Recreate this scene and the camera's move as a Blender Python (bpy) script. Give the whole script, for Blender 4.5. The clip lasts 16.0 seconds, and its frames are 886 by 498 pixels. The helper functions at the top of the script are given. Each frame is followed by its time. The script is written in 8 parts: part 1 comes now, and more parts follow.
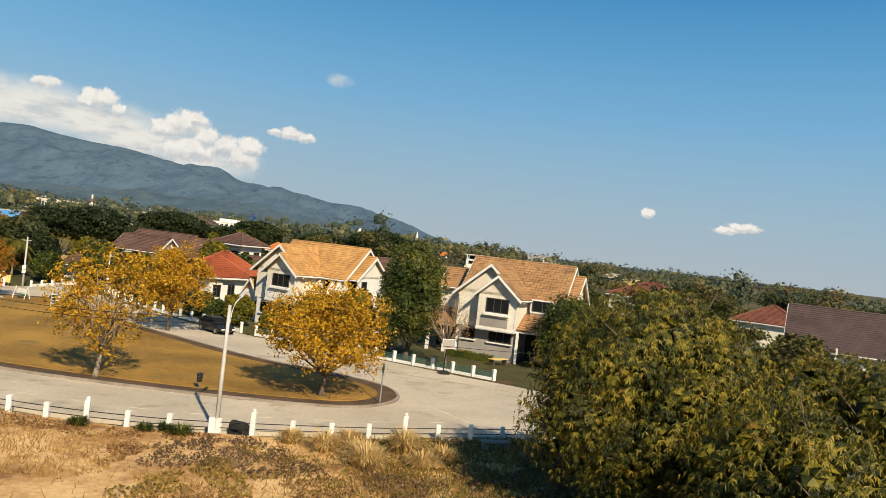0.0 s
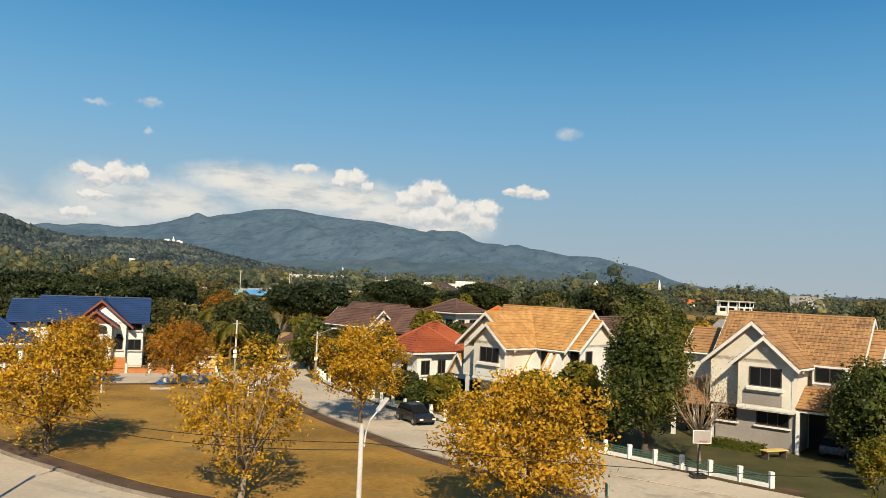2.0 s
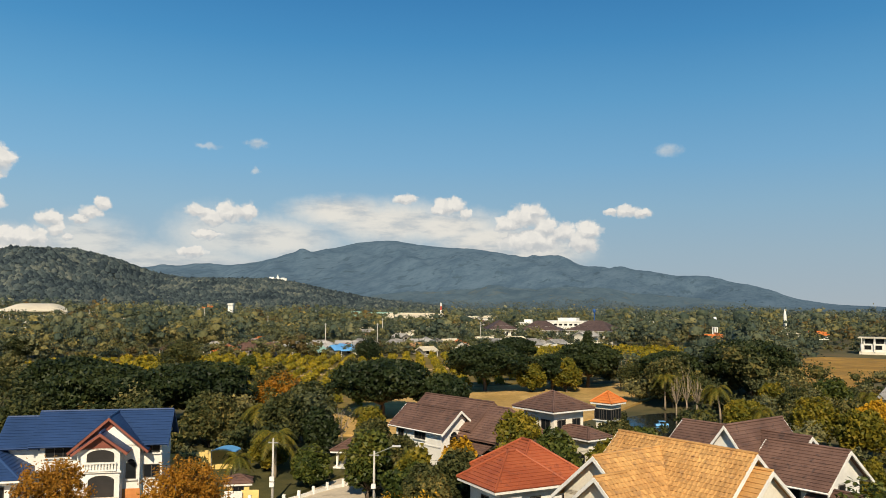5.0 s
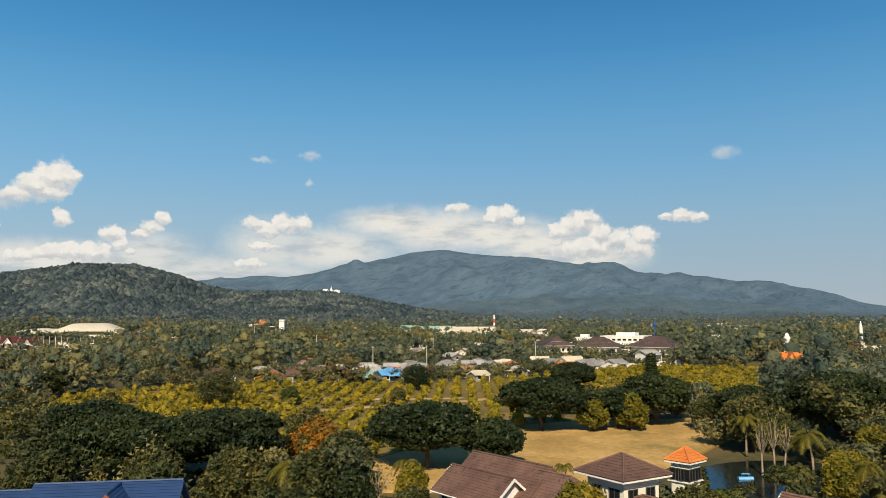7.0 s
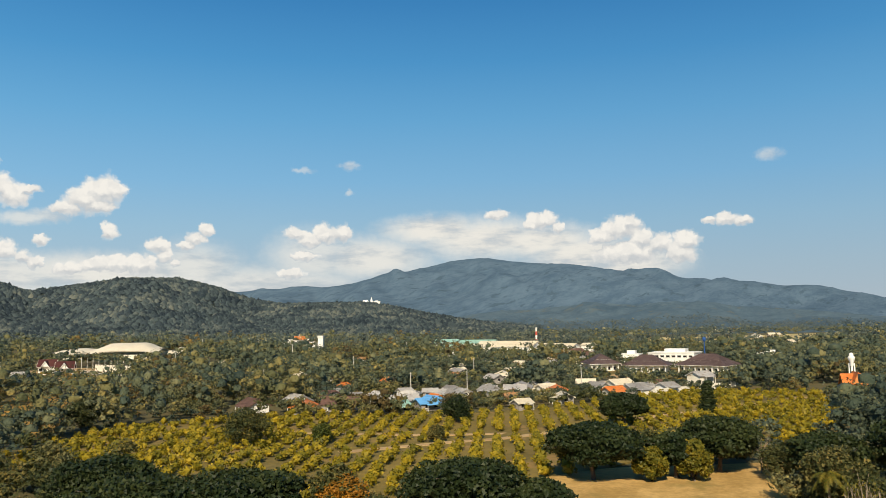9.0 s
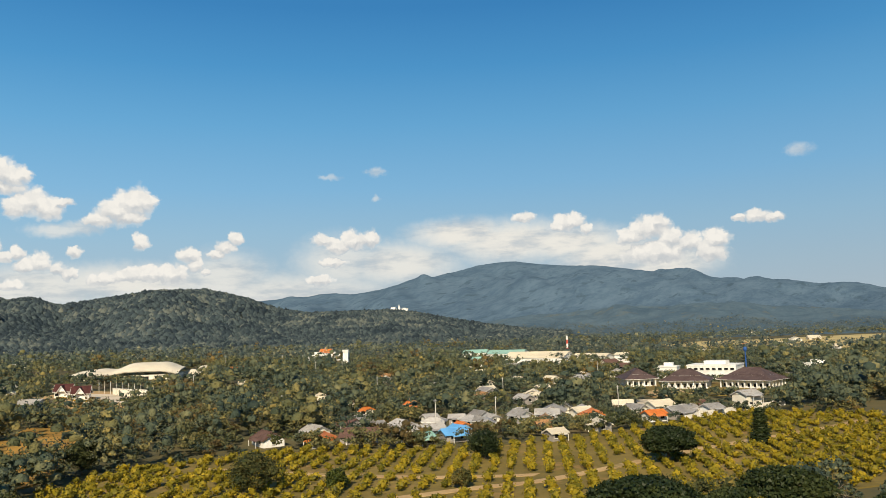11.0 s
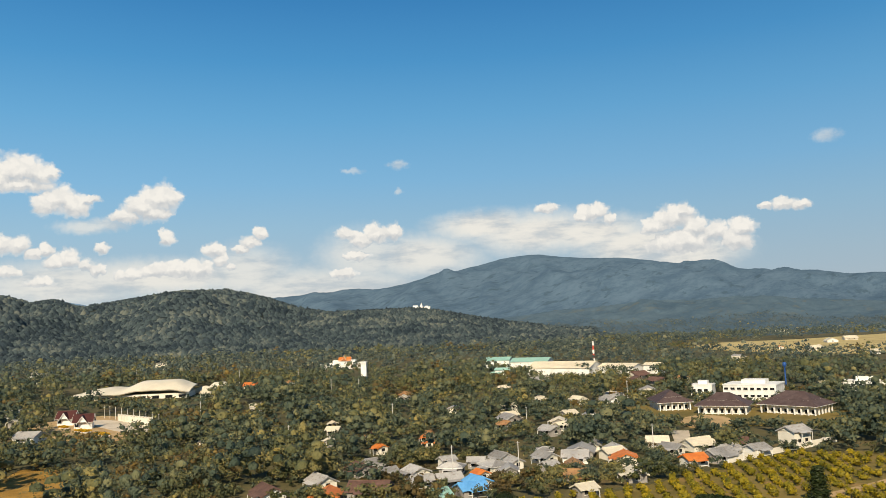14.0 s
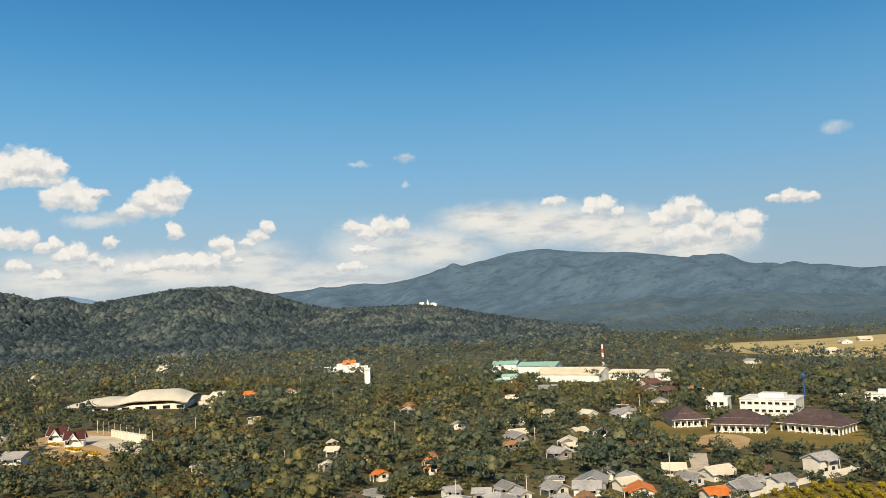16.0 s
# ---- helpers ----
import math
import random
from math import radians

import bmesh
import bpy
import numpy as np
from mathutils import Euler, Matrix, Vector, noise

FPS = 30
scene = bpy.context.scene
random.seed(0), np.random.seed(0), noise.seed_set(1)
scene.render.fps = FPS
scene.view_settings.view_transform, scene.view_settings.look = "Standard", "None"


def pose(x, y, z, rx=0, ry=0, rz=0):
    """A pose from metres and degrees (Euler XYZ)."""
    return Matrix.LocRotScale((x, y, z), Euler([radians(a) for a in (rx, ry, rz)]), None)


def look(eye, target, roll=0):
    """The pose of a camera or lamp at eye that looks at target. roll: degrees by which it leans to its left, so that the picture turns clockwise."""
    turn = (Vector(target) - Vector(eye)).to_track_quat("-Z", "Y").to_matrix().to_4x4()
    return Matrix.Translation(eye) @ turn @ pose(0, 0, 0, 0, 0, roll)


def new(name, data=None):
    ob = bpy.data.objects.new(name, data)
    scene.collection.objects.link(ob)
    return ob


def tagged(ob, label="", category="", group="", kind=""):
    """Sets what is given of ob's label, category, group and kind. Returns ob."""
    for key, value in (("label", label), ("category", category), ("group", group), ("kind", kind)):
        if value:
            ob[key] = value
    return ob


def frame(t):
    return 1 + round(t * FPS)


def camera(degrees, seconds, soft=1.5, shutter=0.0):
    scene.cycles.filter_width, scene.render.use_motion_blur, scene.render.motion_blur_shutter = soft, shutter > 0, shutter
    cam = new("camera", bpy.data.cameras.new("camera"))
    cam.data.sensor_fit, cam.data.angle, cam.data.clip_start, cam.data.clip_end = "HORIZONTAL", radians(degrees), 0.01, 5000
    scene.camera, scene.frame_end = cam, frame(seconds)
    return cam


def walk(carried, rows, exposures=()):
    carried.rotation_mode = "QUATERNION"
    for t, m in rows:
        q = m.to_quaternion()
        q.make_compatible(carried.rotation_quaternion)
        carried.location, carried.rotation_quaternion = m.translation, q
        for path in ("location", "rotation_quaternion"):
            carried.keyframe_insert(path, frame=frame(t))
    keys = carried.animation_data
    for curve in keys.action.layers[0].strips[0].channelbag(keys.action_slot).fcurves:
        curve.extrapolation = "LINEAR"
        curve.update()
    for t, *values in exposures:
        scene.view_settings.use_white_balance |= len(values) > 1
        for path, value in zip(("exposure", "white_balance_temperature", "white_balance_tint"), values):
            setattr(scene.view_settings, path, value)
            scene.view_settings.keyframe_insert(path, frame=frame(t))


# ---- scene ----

# ---------------------------------------------------------------- camera and walk
# seconds, eye, then yaw (to the left), pitch (up) and lean, in degrees
PATH = [
    (0, (0.00, 0.00, 10.48), -0.00, -0.18, 6.49),
    (0.5, (0.64, 3.71, 10.42), 7.76, 0.27, 5.12),
    (1, (1.10, 6.99, 10.55), 11.72, 1.10, 4.17),
    (1.5, (0.88, 10.45, 10.93), 14.74, 1.78, 3.29),
    (2, (0.47, 14.00, 11.38), 17.30, 2.34, 2.31),
    (2.5, (-0.22, 17.44, 12.08), 18.60, 2.69, 1.97),
    (3, (-1.10, 21.09, 13.20), 19.51, 3.05, 1.87),
    (3.5, (-2.07, 24.60, 14.53), 20.44, 3.44, 1.72),
    (4, (-3.14, 28.17, 15.81), 22.03, 3.68, 1.19),
    (4.5, (-4.09, 31.45, 16.99), 23.60, 3.87, 0.66),
    (5, (-4.75, 34.70, 18.15), 24.58, 4.02, 0.26),
    (7.5, (-9.89, 47.27, 22.83), 29.22, 4.78, -0.53),
    (8, (-10.91, 49.43, 23.98), 29.95, 4.93, -0.63),
    (8.5, (-12.21, 51.84, 25.17), 30.62, 5.08, -0.83),
    (9, (-13.43, 54.17, 26.42), 31.24, 5.21, -1.05),
    (11.5, (-21.50, 70.31, 33.03), 33.60, 5.59, -2.37),
    (12, (-22.91, 73.30, 34.89), 33.96, 5.62, -2.55),
    (12.5, (-24.02, 75.91, 36.89), 34.28, 5.56, -2.55),
    (13, (-25.12, 78.31, 38.93), 34.55, 5.39, -2.53),
    (13.5, (-26.44, 80.82, 40.86), 34.74, 5.23, -2.59),
    (14, (-27.90, 83.48, 42.64), 34.89, 5.04, -2.64),
    (14.5, (-29.30, 86.30, 44.48), 35.05, 4.86, -2.67),
    (15, (-30.64, 88.93, 46.38), 35.19, 4.68, -2.64),
    (15.5, (-32.13, 91.67, 48.14), 35.32, 4.61, -2.66),
    (16, (-33.89, 94.29, 49.88), 35.42, 4.58, -2.70),]


def aim(eye, yaw, pitch, lean):
    y, p = radians(yaw), radians(pitch)
    way = Vector((-math.sin(y) * math.cos(p), math.cos(y) * math.cos(p), math.sin(p)))
    return look(eye, Vector(eye) + 10 * way, lean)


cam = camera(58.0, 16.0, soft=0.6)
walk(cam, [(t, aim(eye, yaw, pitch, lean)) for t, eye, yaw, pitch, lean in PATH], [(0, 0.34), (0.5, 0.36), (2, 0.30), (5, 0.24), (9, 0.36), (16, 0.36)])

# ---------------------------------------------------------------- sky, clouds and sun
SUN_WAY = Vector((0.325, -0.745, 0.583)).normalized()
SUN_EL = math.asin(SUN_WAY.z)
SUN_AZ = math.atan2(SUN_WAY.x, SUN_WAY.y)

sun = new("sun", bpy.data.lights.new("sun", "SUN"))
sun.data.energy, sun.data.angle, sun.data.color = 5.0, radians(0.55), (1.0, 0.85, 0.62)
sun.matrix_world = look((0, 0, 300), Vector((0, 0, 300)) - SUN_WAY)


class Nodes:
    """Short hand for wiring node trees."""

    def __init__(self, tree):
        self.tree = tree
        tree.nodes.clear()

    def add(self, kind):
        return self.tree.nodes.new(kind)

    def put(self, node, **values):
        for key, value in values.items():
            sock = node.inputs[int(key[1:])] if key[0] == "i" and key[1:].isdigit() else node.inputs[key.replace("_", " ")]
            if isinstance(value, bpy.types.NodeSocket):
                self.tree.links.new(value, sock)
            else:
                sock.default_value = value
        return node

    def math(self, op, a, b=0.0, c=0.0, clamp=False):
        n = self.add("ShaderNodeMath")
        n.operation, n.use_clamp = op, clamp
        self.put(n, i0=a, i1=b)
        if op in ("MULTIPLY_ADD", "SMOOTH_MIN", "SMOOTH_MAX"):
            self.put(n, i2=c)
        return n.outputs[0]

    def vec(self, op, a, b=(0, 0, 0)):
        n = self.add("ShaderNodeVectorMath")
        n.operation = op
        self.put(n, i0=a, i1=b)
        return n.outputs["Value"] if op == "LENGTH" else n.outputs[0]

    def noise(self, vector, scale, detail=4.0, rough=0.55, dist=0.0):
        n = self.add("ShaderNodeTexNoise")
        self.put(n, Vector=vector, Scale=scale, Detail=detail, Roughness=rough, Distortion=dist)
        return n.outputs[0]

    def ramp(self, fac, stops):
        n = self.add("ShaderNodeValToRGB")
        el = n.color_ramp.elements
        while len(el) < len(stops):
            el.new(0.5)
        for e, (pos, col) in zip(el, stops):
            e.position, e.color = pos, (*col, 1) if len(col) == 3 else col
        self.put(n, Fac=fac)
        return n.outputs[0]

    def remap(self, v, a, b, c=0.0, d=1.0, smooth=True):
        n = self.add("ShaderNodeMapRange")
        n.interpolation_type = "SMOOTHSTEP" if smooth else "LINEAR"
        self.put(n, i0=v, i1=a, i2=b, i3=c, i4=d)
        return n.outputs[0]

    def mix(self, fac, a, b, kind="MIX"):
        n = self.add("ShaderNodeMix")
        n.data_type, n.blend_type = "RGBA", kind
        self.put(n, i0=fac, i6=a if isinstance(a, bpy.types.NodeSocket) else (*a, 1), i7=b if isinstance(b, bpy.types.NodeSocket) else (*b, 1))
        return n.outputs[2]


# clouds: bearing to the left of +y, height, half width, half height (degrees)
WEST_HEAPS = [
    (63.1, 10.65, 1.5, 1.0), (64.3, 10.1, 1.4, 0.9), (61.9, 10.5, 1.0, 0.73), (61.1, 10.55, 0.5, 0.37), (62.9, 9.8, 1.9, 0.5),
    (60.7, 8.9, 1.1, 0.88), (61.5, 8.5, 0.8, 0.66), (59.7, 8.5, 0.96, 0.74), (58.8, 8.9, 0.6, 0.3),
    (54.4, 9.05, 1.25, 0.92), (55.5, 8.45, 1.2, 0.76), (53.7, 9.1, 0.75, 0.58), (54.9, 8.0, 1.3, 0.6), (56.6, 7.8, 1.1, 0.45), (54.05, 6.35, 0.52, 0.52),
]
LOW_HEAPS = [
    (64.1, 5.95, 0.95, 0.57), (63.0, 5.9, 0.72, 0.58), (62.1, 5.35, 0.65, 0.33), (61.4, 5.6, 0.42, 0.44), (60.9, 4.75, 0.8, 0.48), (60.1, 5.0, 0.65, 0.63),
    (59.1, 4.55, 0.52, 0.45), (58.1, 5.7, 0.42, 0.37), (58.4, 4.25, 0.6, 0.45), (63.5, 4.2, 0.8, 0.4), (61.8, 3.55, 0.9, 0.36),
    (56.5, 3.85, 1.0, 0.38), (55.0, 4.1, 0.92, 0.46), (53.6, 4.25, 1.3, 0.6), (52.1, 4.2, 1.25, 0.7), (50.9, 5.5, 0.78, 0.5), (50.5, 4.8, 0.5, 0.63), (49.8, 4.3, 0.35, 0.3),
    (47.8, 6.6, 0.6, 0.44), (48.5, 5.95, 0.67, 0.47), (49.1, 5.45, 0.55, 0.35),
]
EAST_HEAPS = [
    (41.7, 6.35, 0.77, 0.44), (40.7, 5.9, 0.9, 0.65), (39.5, 6.35, 1.05, 0.7), (38.4, 6.4, 0.77, 0.57), (41.2, 4.8, 1.0, 0.36), (42.1, 3.55, 0.97, 0.4),
    (27.3, 7.5, 0.8, 0.4), (24.1, 7.05, 1.2, 0.64), (24.9, 6.7, 0.72, 0.48), (23.0, 6.55, 0.48, 0.4),
    (18.6, 6.3, 1.3, 0.85), (18.0, 6.6, 0.7, 0.54), (19.9, 5.75, 1.0, 0.7), (17.2, 5.55, 0.85, 0.7), (16.1, 5.1, 0.9, 0.7), (14.3, 5.3, 0.85, 0.66), (14.7, 4.5, 1.1, 0.8), (18.2, 4.6, 2.2, 0.85),
    (11.5, 6.63, 0.85, 0.42), (10.6, 6.4, 0.66, 0.3), (12.7, 6.55, 0.42, 0.22), (-20.4, 3.5, 1.0, 0.34), (-19.4, 3.25, 1.0, 0.23), (-13.95, 3.9, 0.43, 0.3),
]
# soft veils: the same, and a strength
VEILS = [
    (31.8, 6.5, 4.6, 1.3, 1.0), (28.2, 5.9, 6.2, 1.75, 1.0), (24.2, 5.6, 4.8, 1.5, 1.0), (21.4, 4.6, 4.6, 1.7, 1.0), (36.4, 4.6, 5.0, 1.8, 0.9), (40.4, 4.8, 3.8, 2.2, 0.75),
    (17.9, 3.9, 4.2, 1.7, 0.95), (59.1, 7.1, 2.0, 0.5, 0.7), (57.7, 7.3, 1.6, 0.5, 0.7), (54.4, 3.7, 7.6, 1.4, 0.95), (60.7, 3.4, 6.0, 1.7, 0.85), (48.8, 3.8, 3.8, 2.2, 0.8), (44, 2.6, 9.0, 1.8, 0.8),
    (41.2, 10.8, 0.85, 0.22, 0.45), (37.9, 11.2, 0.75, 0.36, 0.55), (37.9, 9.3, 0.4, 0.27, 0.5), (8.7, 10.7, 0.95, 0.44, 0.5),
]


def build_sky():
    w = bpy.data.worlds.new("sky")
    scene.world = w
    w.use_nodes = True
    n = Nodes(w.node_tree)
    sky = n.add("ShaderNodeTexSky")
    sky.sky_type, sky.sun_disc, sky.sun_elevation, sky.sun_rotation = "NISHITA", False, SUN_EL, SUN_AZ
    sky.altitude, sky.air_density, sky.dust_density, sky.ozone_density = 300, 1.0, 0.6, 2.0
    way = n.add("ShaderNodeTexCoord").outputs["Generated"]
    sep = n.put(n.add("ShaderNodeSeparateXYZ"), Vector=way)
    x, y, z = sep.outputs
    az = n.math("MULTIPLY", n.math("ARCTAN2", n.math("MULTIPLY", x, -1.0), y), 57.2958)
    el = n.math("MULTIPLY", n.math("ARCSINE", z), 57.2958)
    here = n.put(n.add("ShaderNodeCombineXYZ"), X=az, Y=el, Z=0.0).outputs[0]
    wob = n.add("ShaderNodeTexNoise")
    n.put(wob, Vector=here, Scale=1.5, Detail=5.0, Roughness=0.6)
    shift = n.vec("MULTIPLY", n.vec("SUBTRACT", wob.outputs["Color"], (0.5, 0.5, 0.5)), (0.95, 0.75, 0))
    bent = n.vec("ADD", here, shift)

    def veil(rows, at):
        total = None
        for a, e, half_w, half_h, power in rows:
            d = n.vec("LENGTH", n.vec("MULTIPLY", n.vec("SUBTRACT", at, (a, e, 0)), (1 / half_w, 1 / half_h, 0)))
            m = n.remap(d, 1.25, 0.25, 0.0, power)
            total = m if total is None else n.math("MAXIMUM", total, m)
        return total

    def reach(rows, at, drop):
        """Distance to the nearest heap, 1 at its rim; rims of neighbours melt together."""
        total = None
        for a, e, half_w, half_h in rows:
            d = n.vec("LENGTH", n.vec("MULTIPLY", n.vec("SUBTRACT", at, (a, e - drop * half_h, 0)), (1 / half_w, 1 / half_h, 0)))
            total = d if total is None else n.math("SMOOTH_MIN", total, d, 0.22)
        return total

    def billow(at, scale):
        v = n.add("ShaderNodeTexVoronoi")
        v.feature, v.voronoi_dimensions = "SMOOTH_F1", "2D"
        n.put(v, Vector=at, Scale=scale, Smoothness=0.45)
        return n.math("SUBTRACT", 0.40, v.outputs["Distance"])

    heaps = WEST_HEAPS + LOW_HEAPS + EAST_HEAPS
    lumps = n.math("ADD", billow(bent, 1.3), n.math("MULTIPLY", billow(bent, 3.2), 0.5))
    near = n.math("SUBTRACT", reach(heaps, bent, 0.0), n.math("MULTIPLY", lumps, 0.42))
    low = n.math("SUBTRACT", reach(heaps, bent, 0.5), n.math("MULTIPLY", lumps, 0.42))
    top = n.remap(n.math("SUBTRACT", low, near), -0.30, 0.34)
    body = n.remap(near, 1.36, 0.80)
    # the undersides thin out
    body = n.math("MULTIPLY", body, n.remap(n.math("ADD", top, n.math("MULTIPLY", near, -0.55)), -0.80, -0.20, 0.45, 1.0))
    streak = n.noise(n.vec("MULTIPLY", here, (0.30, 1.0, 1)), 0.9, 5.0, 0.6)
    mist = n.math("MULTIPLY", veil(VEILS, n.vec("ADD", here, n.vec("MULTIPLY", shift, (1.5, 0.9, 0)))), n.remap(streak, 0.25, 0.5, 0.78, 1.0))
    cover = n.math("MAXIMUM", body, mist, clamp=True)
    # sunlit crowns, grey blue undersides
    grain = n.remap(n.noise(bent, 2.4, 4.0, 0.6), 0.3, 0.7)
    lit = n.math("MULTIPLY", n.math("ADD", n.math("MULTIPLY", top, 0.72), n.math("ADD", n.math("MULTIPLY", n.remap(lumps, -0.3, 0.4), 0.34), n.math("MULTIPLY", grain, 0.16))), n.remap(body, 0.1, 0.75), clamp=True)
    haze = n.mix(n.remap(streak, 0.30, 0.58), (0.66, 0.69, 0.70), (0.97, 0.94, 0.86))
    col = n.mix(lit, n.mix(n.remap(body, 0.3, 0.8), haze, (0.66, 0.68, 0.69)), (1.05, 1.01, 0.93))
    # clear air: deep blue above, greyer towards the horizon, a little lighter in the west
    air = n.ramp(n.math("DIVIDE", el, 40.0, clamp=True), [(0.0, (0.335, 0.388, 0.425)), (0.09, (0.280, 0.384, 0.460)), (0.17, (0.222, 0.372, 0.495)), (0.25, (0.158, 0.340, 0.520)), (0.36, (0.097, 0.283, 0.490)), (0.46, (0.055, 0.220, 0.437)), (0.56, (0.034, 0.166, 0.374)), (1.0, (0.020, 0.105, 0.270))])
    air = n.mix(1.0, air, n.mix(n.remap(az, 8.0, 62.0, smooth=False), (0.98, 0.98, 0.98), (1.13, 1.09, 1.06)), "MULTIPLY")
    clear = n.mix(1.0, sky.outputs[0], (0.555, 1.0, 1.19), "MULTIPLY")
    dome = n.put(n.add("ShaderNodeBackground"), Color=clear, Strength=0.068)
    ring = n.put(n.add("ShaderNodeBackground"), Color=air, Strength=1.0)
    base = n.put(n.add("ShaderNodeMixShader"), i0=n.remap(el, 42.0, 24.0), i1=dome.outputs[0], i2=ring.outputs[0])
    white = n.put(n.add("ShaderNodeBackground"), Color=col, Strength=0.67)
    both = n.put(n.add("ShaderNodeMixShader"), i0=cover, i1=base.outputs[0], i2=white.outputs[0])
    n.put(n.add("ShaderNodeOutputWorld"), Surface=both.outputs[0])


build_sky()

# ---------------------------------------------------------------- materials
MATS = {}


def surface(name, low, high, coarse=0.4, fine=6.0, rough=0.8, bump=0.3, bump_scale=None, metal=0.0, spots=None, spot_scale=1.5, by_object=0.0, stretch=(1, 1, 1), spec=0.3):
    """A matt surface with variation at two scales, in metres."""
    if name in MATS:
        return MATS[name]
    m = bpy.data.materials.new(name)
    m.use_nodes = True
    n = Nodes(m.node_tree)
    pos = n.vec("MULTIPLY", n.add("ShaderNodeNewGeometry").outputs["Position"], stretch)
    big, small = n.noise(pos, coarse, 5.0, 0.6), n.noise(pos, fine, 6.0, 0.65)
    fac = n.remap(n.math("ADD", n.math("MULTIPLY", big, 0.6), n.math("MULTIPLY", small, 0.4)), 0.34, 0.66)
    col = n.mix(fac, low, high)
    if spots:
        col = n.mix(n.remap(n.noise(pos, spot_scale, 4.0, 0.6, 0.4), 0.55, 0.68, 0.0, 0.85), col, spots)
    if by_object:
        rnd = n.math("FRACT", n.math("ADD", n.add("ShaderNodeObjectInfo").outputs["Random"], n.add("ShaderNodeNewGeometry").outputs["Random Per Island"]))
        col = n.mix(1.0, col, n.mix(rnd, (1 - by_object,) * 3, (1 + by_object,) * 3), "MULTIPLY")
    b = n.add("ShaderNodeBsdfPrincipled")
    n.put(b, Base_Color=col, Roughness=n.remap(small, 0.3, 0.7, max(rough - 0.12, 0.05), min(rough + 0.1, 1.0)), Metallic=metal)
    b.inputs["Specular IOR Level"].default_value = spec
    if bump:
        bp = n.put(n.add("ShaderNodeBump"), Strength=bump, Distance=0.05, Height=n.noise(pos, bump_scale or fine * 1.5, 5.0, 0.65))
        n.put(b, Normal=bp.outputs[0])
    n.put(n.add("ShaderNodeOutputMaterial"), Surface=b.outputs[0])
    MATS[name] = m
    return m


def foliage(name, cols, patch=0.06, glow=0.35, rough=0.55, speck=0.5, lumpy=0.0):
    """Leaves: a colour for each leaf, drifting over the crown and from tree to tree."""
    if name in MATS:
        return MATS[name]
    m = bpy.data.materials.new(name)
    m.use_nodes = True
    n = Nodes(m.node_tree)
    geo = n.add("ShaderNodeNewGeometry")
    rnd = n.add("ShaderNodeObjectInfo").outputs["Random"]
    drift = n.noise(n.vec("ADD", geo.outputs["Position"], n.put(n.add("ShaderNodeCombineXYZ"), X=n.math("MULTIPLY", rnd, 60.0)).outputs[0]), patch, 3.0, 0.6)
    fac = n.math("ADD", n.math("MULTIPLY", geo.outputs["Random Per Island"], speck), n.math("MULTIPLY", n.remap(drift, 0.28, 0.72), 1 - speck))
    stops = [(i / (len(cols) - 1), c) for i, c in enumerate(cols)]
    col = n.ramp(fac, stops)
    d = n.put(n.add("ShaderNodeBsdfPrincipled"), Base_Color=col, Roughness=rough)
    if lumpy:
        bp = n.put(n.add("ShaderNodeBump"), Strength=1.0, Distance=0.9, Height=n.noise(geo.outputs["Position"], lumpy, 4.0, 0.7))
        n.put(d, Normal=bp.outputs[0])
    d.inputs["Specular IOR Level"].default_value = 0.22
    t = n.put(n.add("ShaderNodeBsdfTranslucent"), Color=col)
    mixed = n.put(n.add("ShaderNodeMixShader"), i0=glow, i1=d.outputs[0], i2=t.outputs[0])
    n.put(n.add("ShaderNodeOutputMaterial"), Surface=mixed.outputs[0])
    MATS[name] = m
    return m


def glass(name="window glass", tint=(0.006, 0.007, 0.008)):
    if name in MATS:
        return MATS[name]
    m = bpy.data.materials.new(name)
    m.use_nodes = True
    n = Nodes(m.node_tree)
    pos = n.add("ShaderNodeNewGeometry").outputs["Position"]
    b = n.put(n.add("ShaderNodeBsdfPrincipled"), Base_Color=n.mix(n.noise(pos, 0.8), tint, tuple(3 * c for c in tint)), Roughness=0.12)
    b.inputs["Specular IOR Level"].default_value = 0.08
    n.put(n.add("ShaderNodeOutputMaterial"), Surface=b.outputs[0])
    MATS[name] = m
    return m


WHITE = surface("white paint", (0.62, 0.60, 0.55), (0.82, 0.80, 0.75), 0.35, 9.0, 0.6, 0.1)
CREAM = surface("cream render", (0.60, 0.55, 0.45), (0.76, 0.71, 0.60), 0.3, 8.0, 0.75, 0.15, by_object=0.05)
GREYWALL = surface("grey render", (0.24, 0.22, 0.20), (0.34, 0.31, 0.28), 0.3, 8.0, 0.8, 0.15, by_object=0.1)
TAN_TILE = surface("tan roof tile", (0.27, 0.145, 0.066), (0.42, 0.24, 0.105), 0.5, 7.0, 0.7, 0.4, spots=(0.19, 0.11, 0.06), spot_scale=1.1, by_object=0.18)
TAN_LIGHT = surface("light tan roof tile", (0.42, 0.215, 0.072), (0.60, 0.34, 0.12), 0.5, 7.0, 0.65, 0.4, spots=(0.34, 0.19, 0.08), spot_scale=1.1, by_object=0.16)
RED_TILE = surface("red roof tile", (0.257, 0.058, 0.023), (0.367, 0.098, 0.039), 0.5, 7.0, 0.65, 0.4, spots=(0.22, 0.06, 0.03), by_object=0.15)
BROWN_TILE = surface("brown roof tile", (0.10, 0.055, 0.042), (0.175, 0.10, 0.075), 0.5, 7.0, 0.75, 0.4, spots=(0.07, 0.045, 0.04), by_object=0.18)
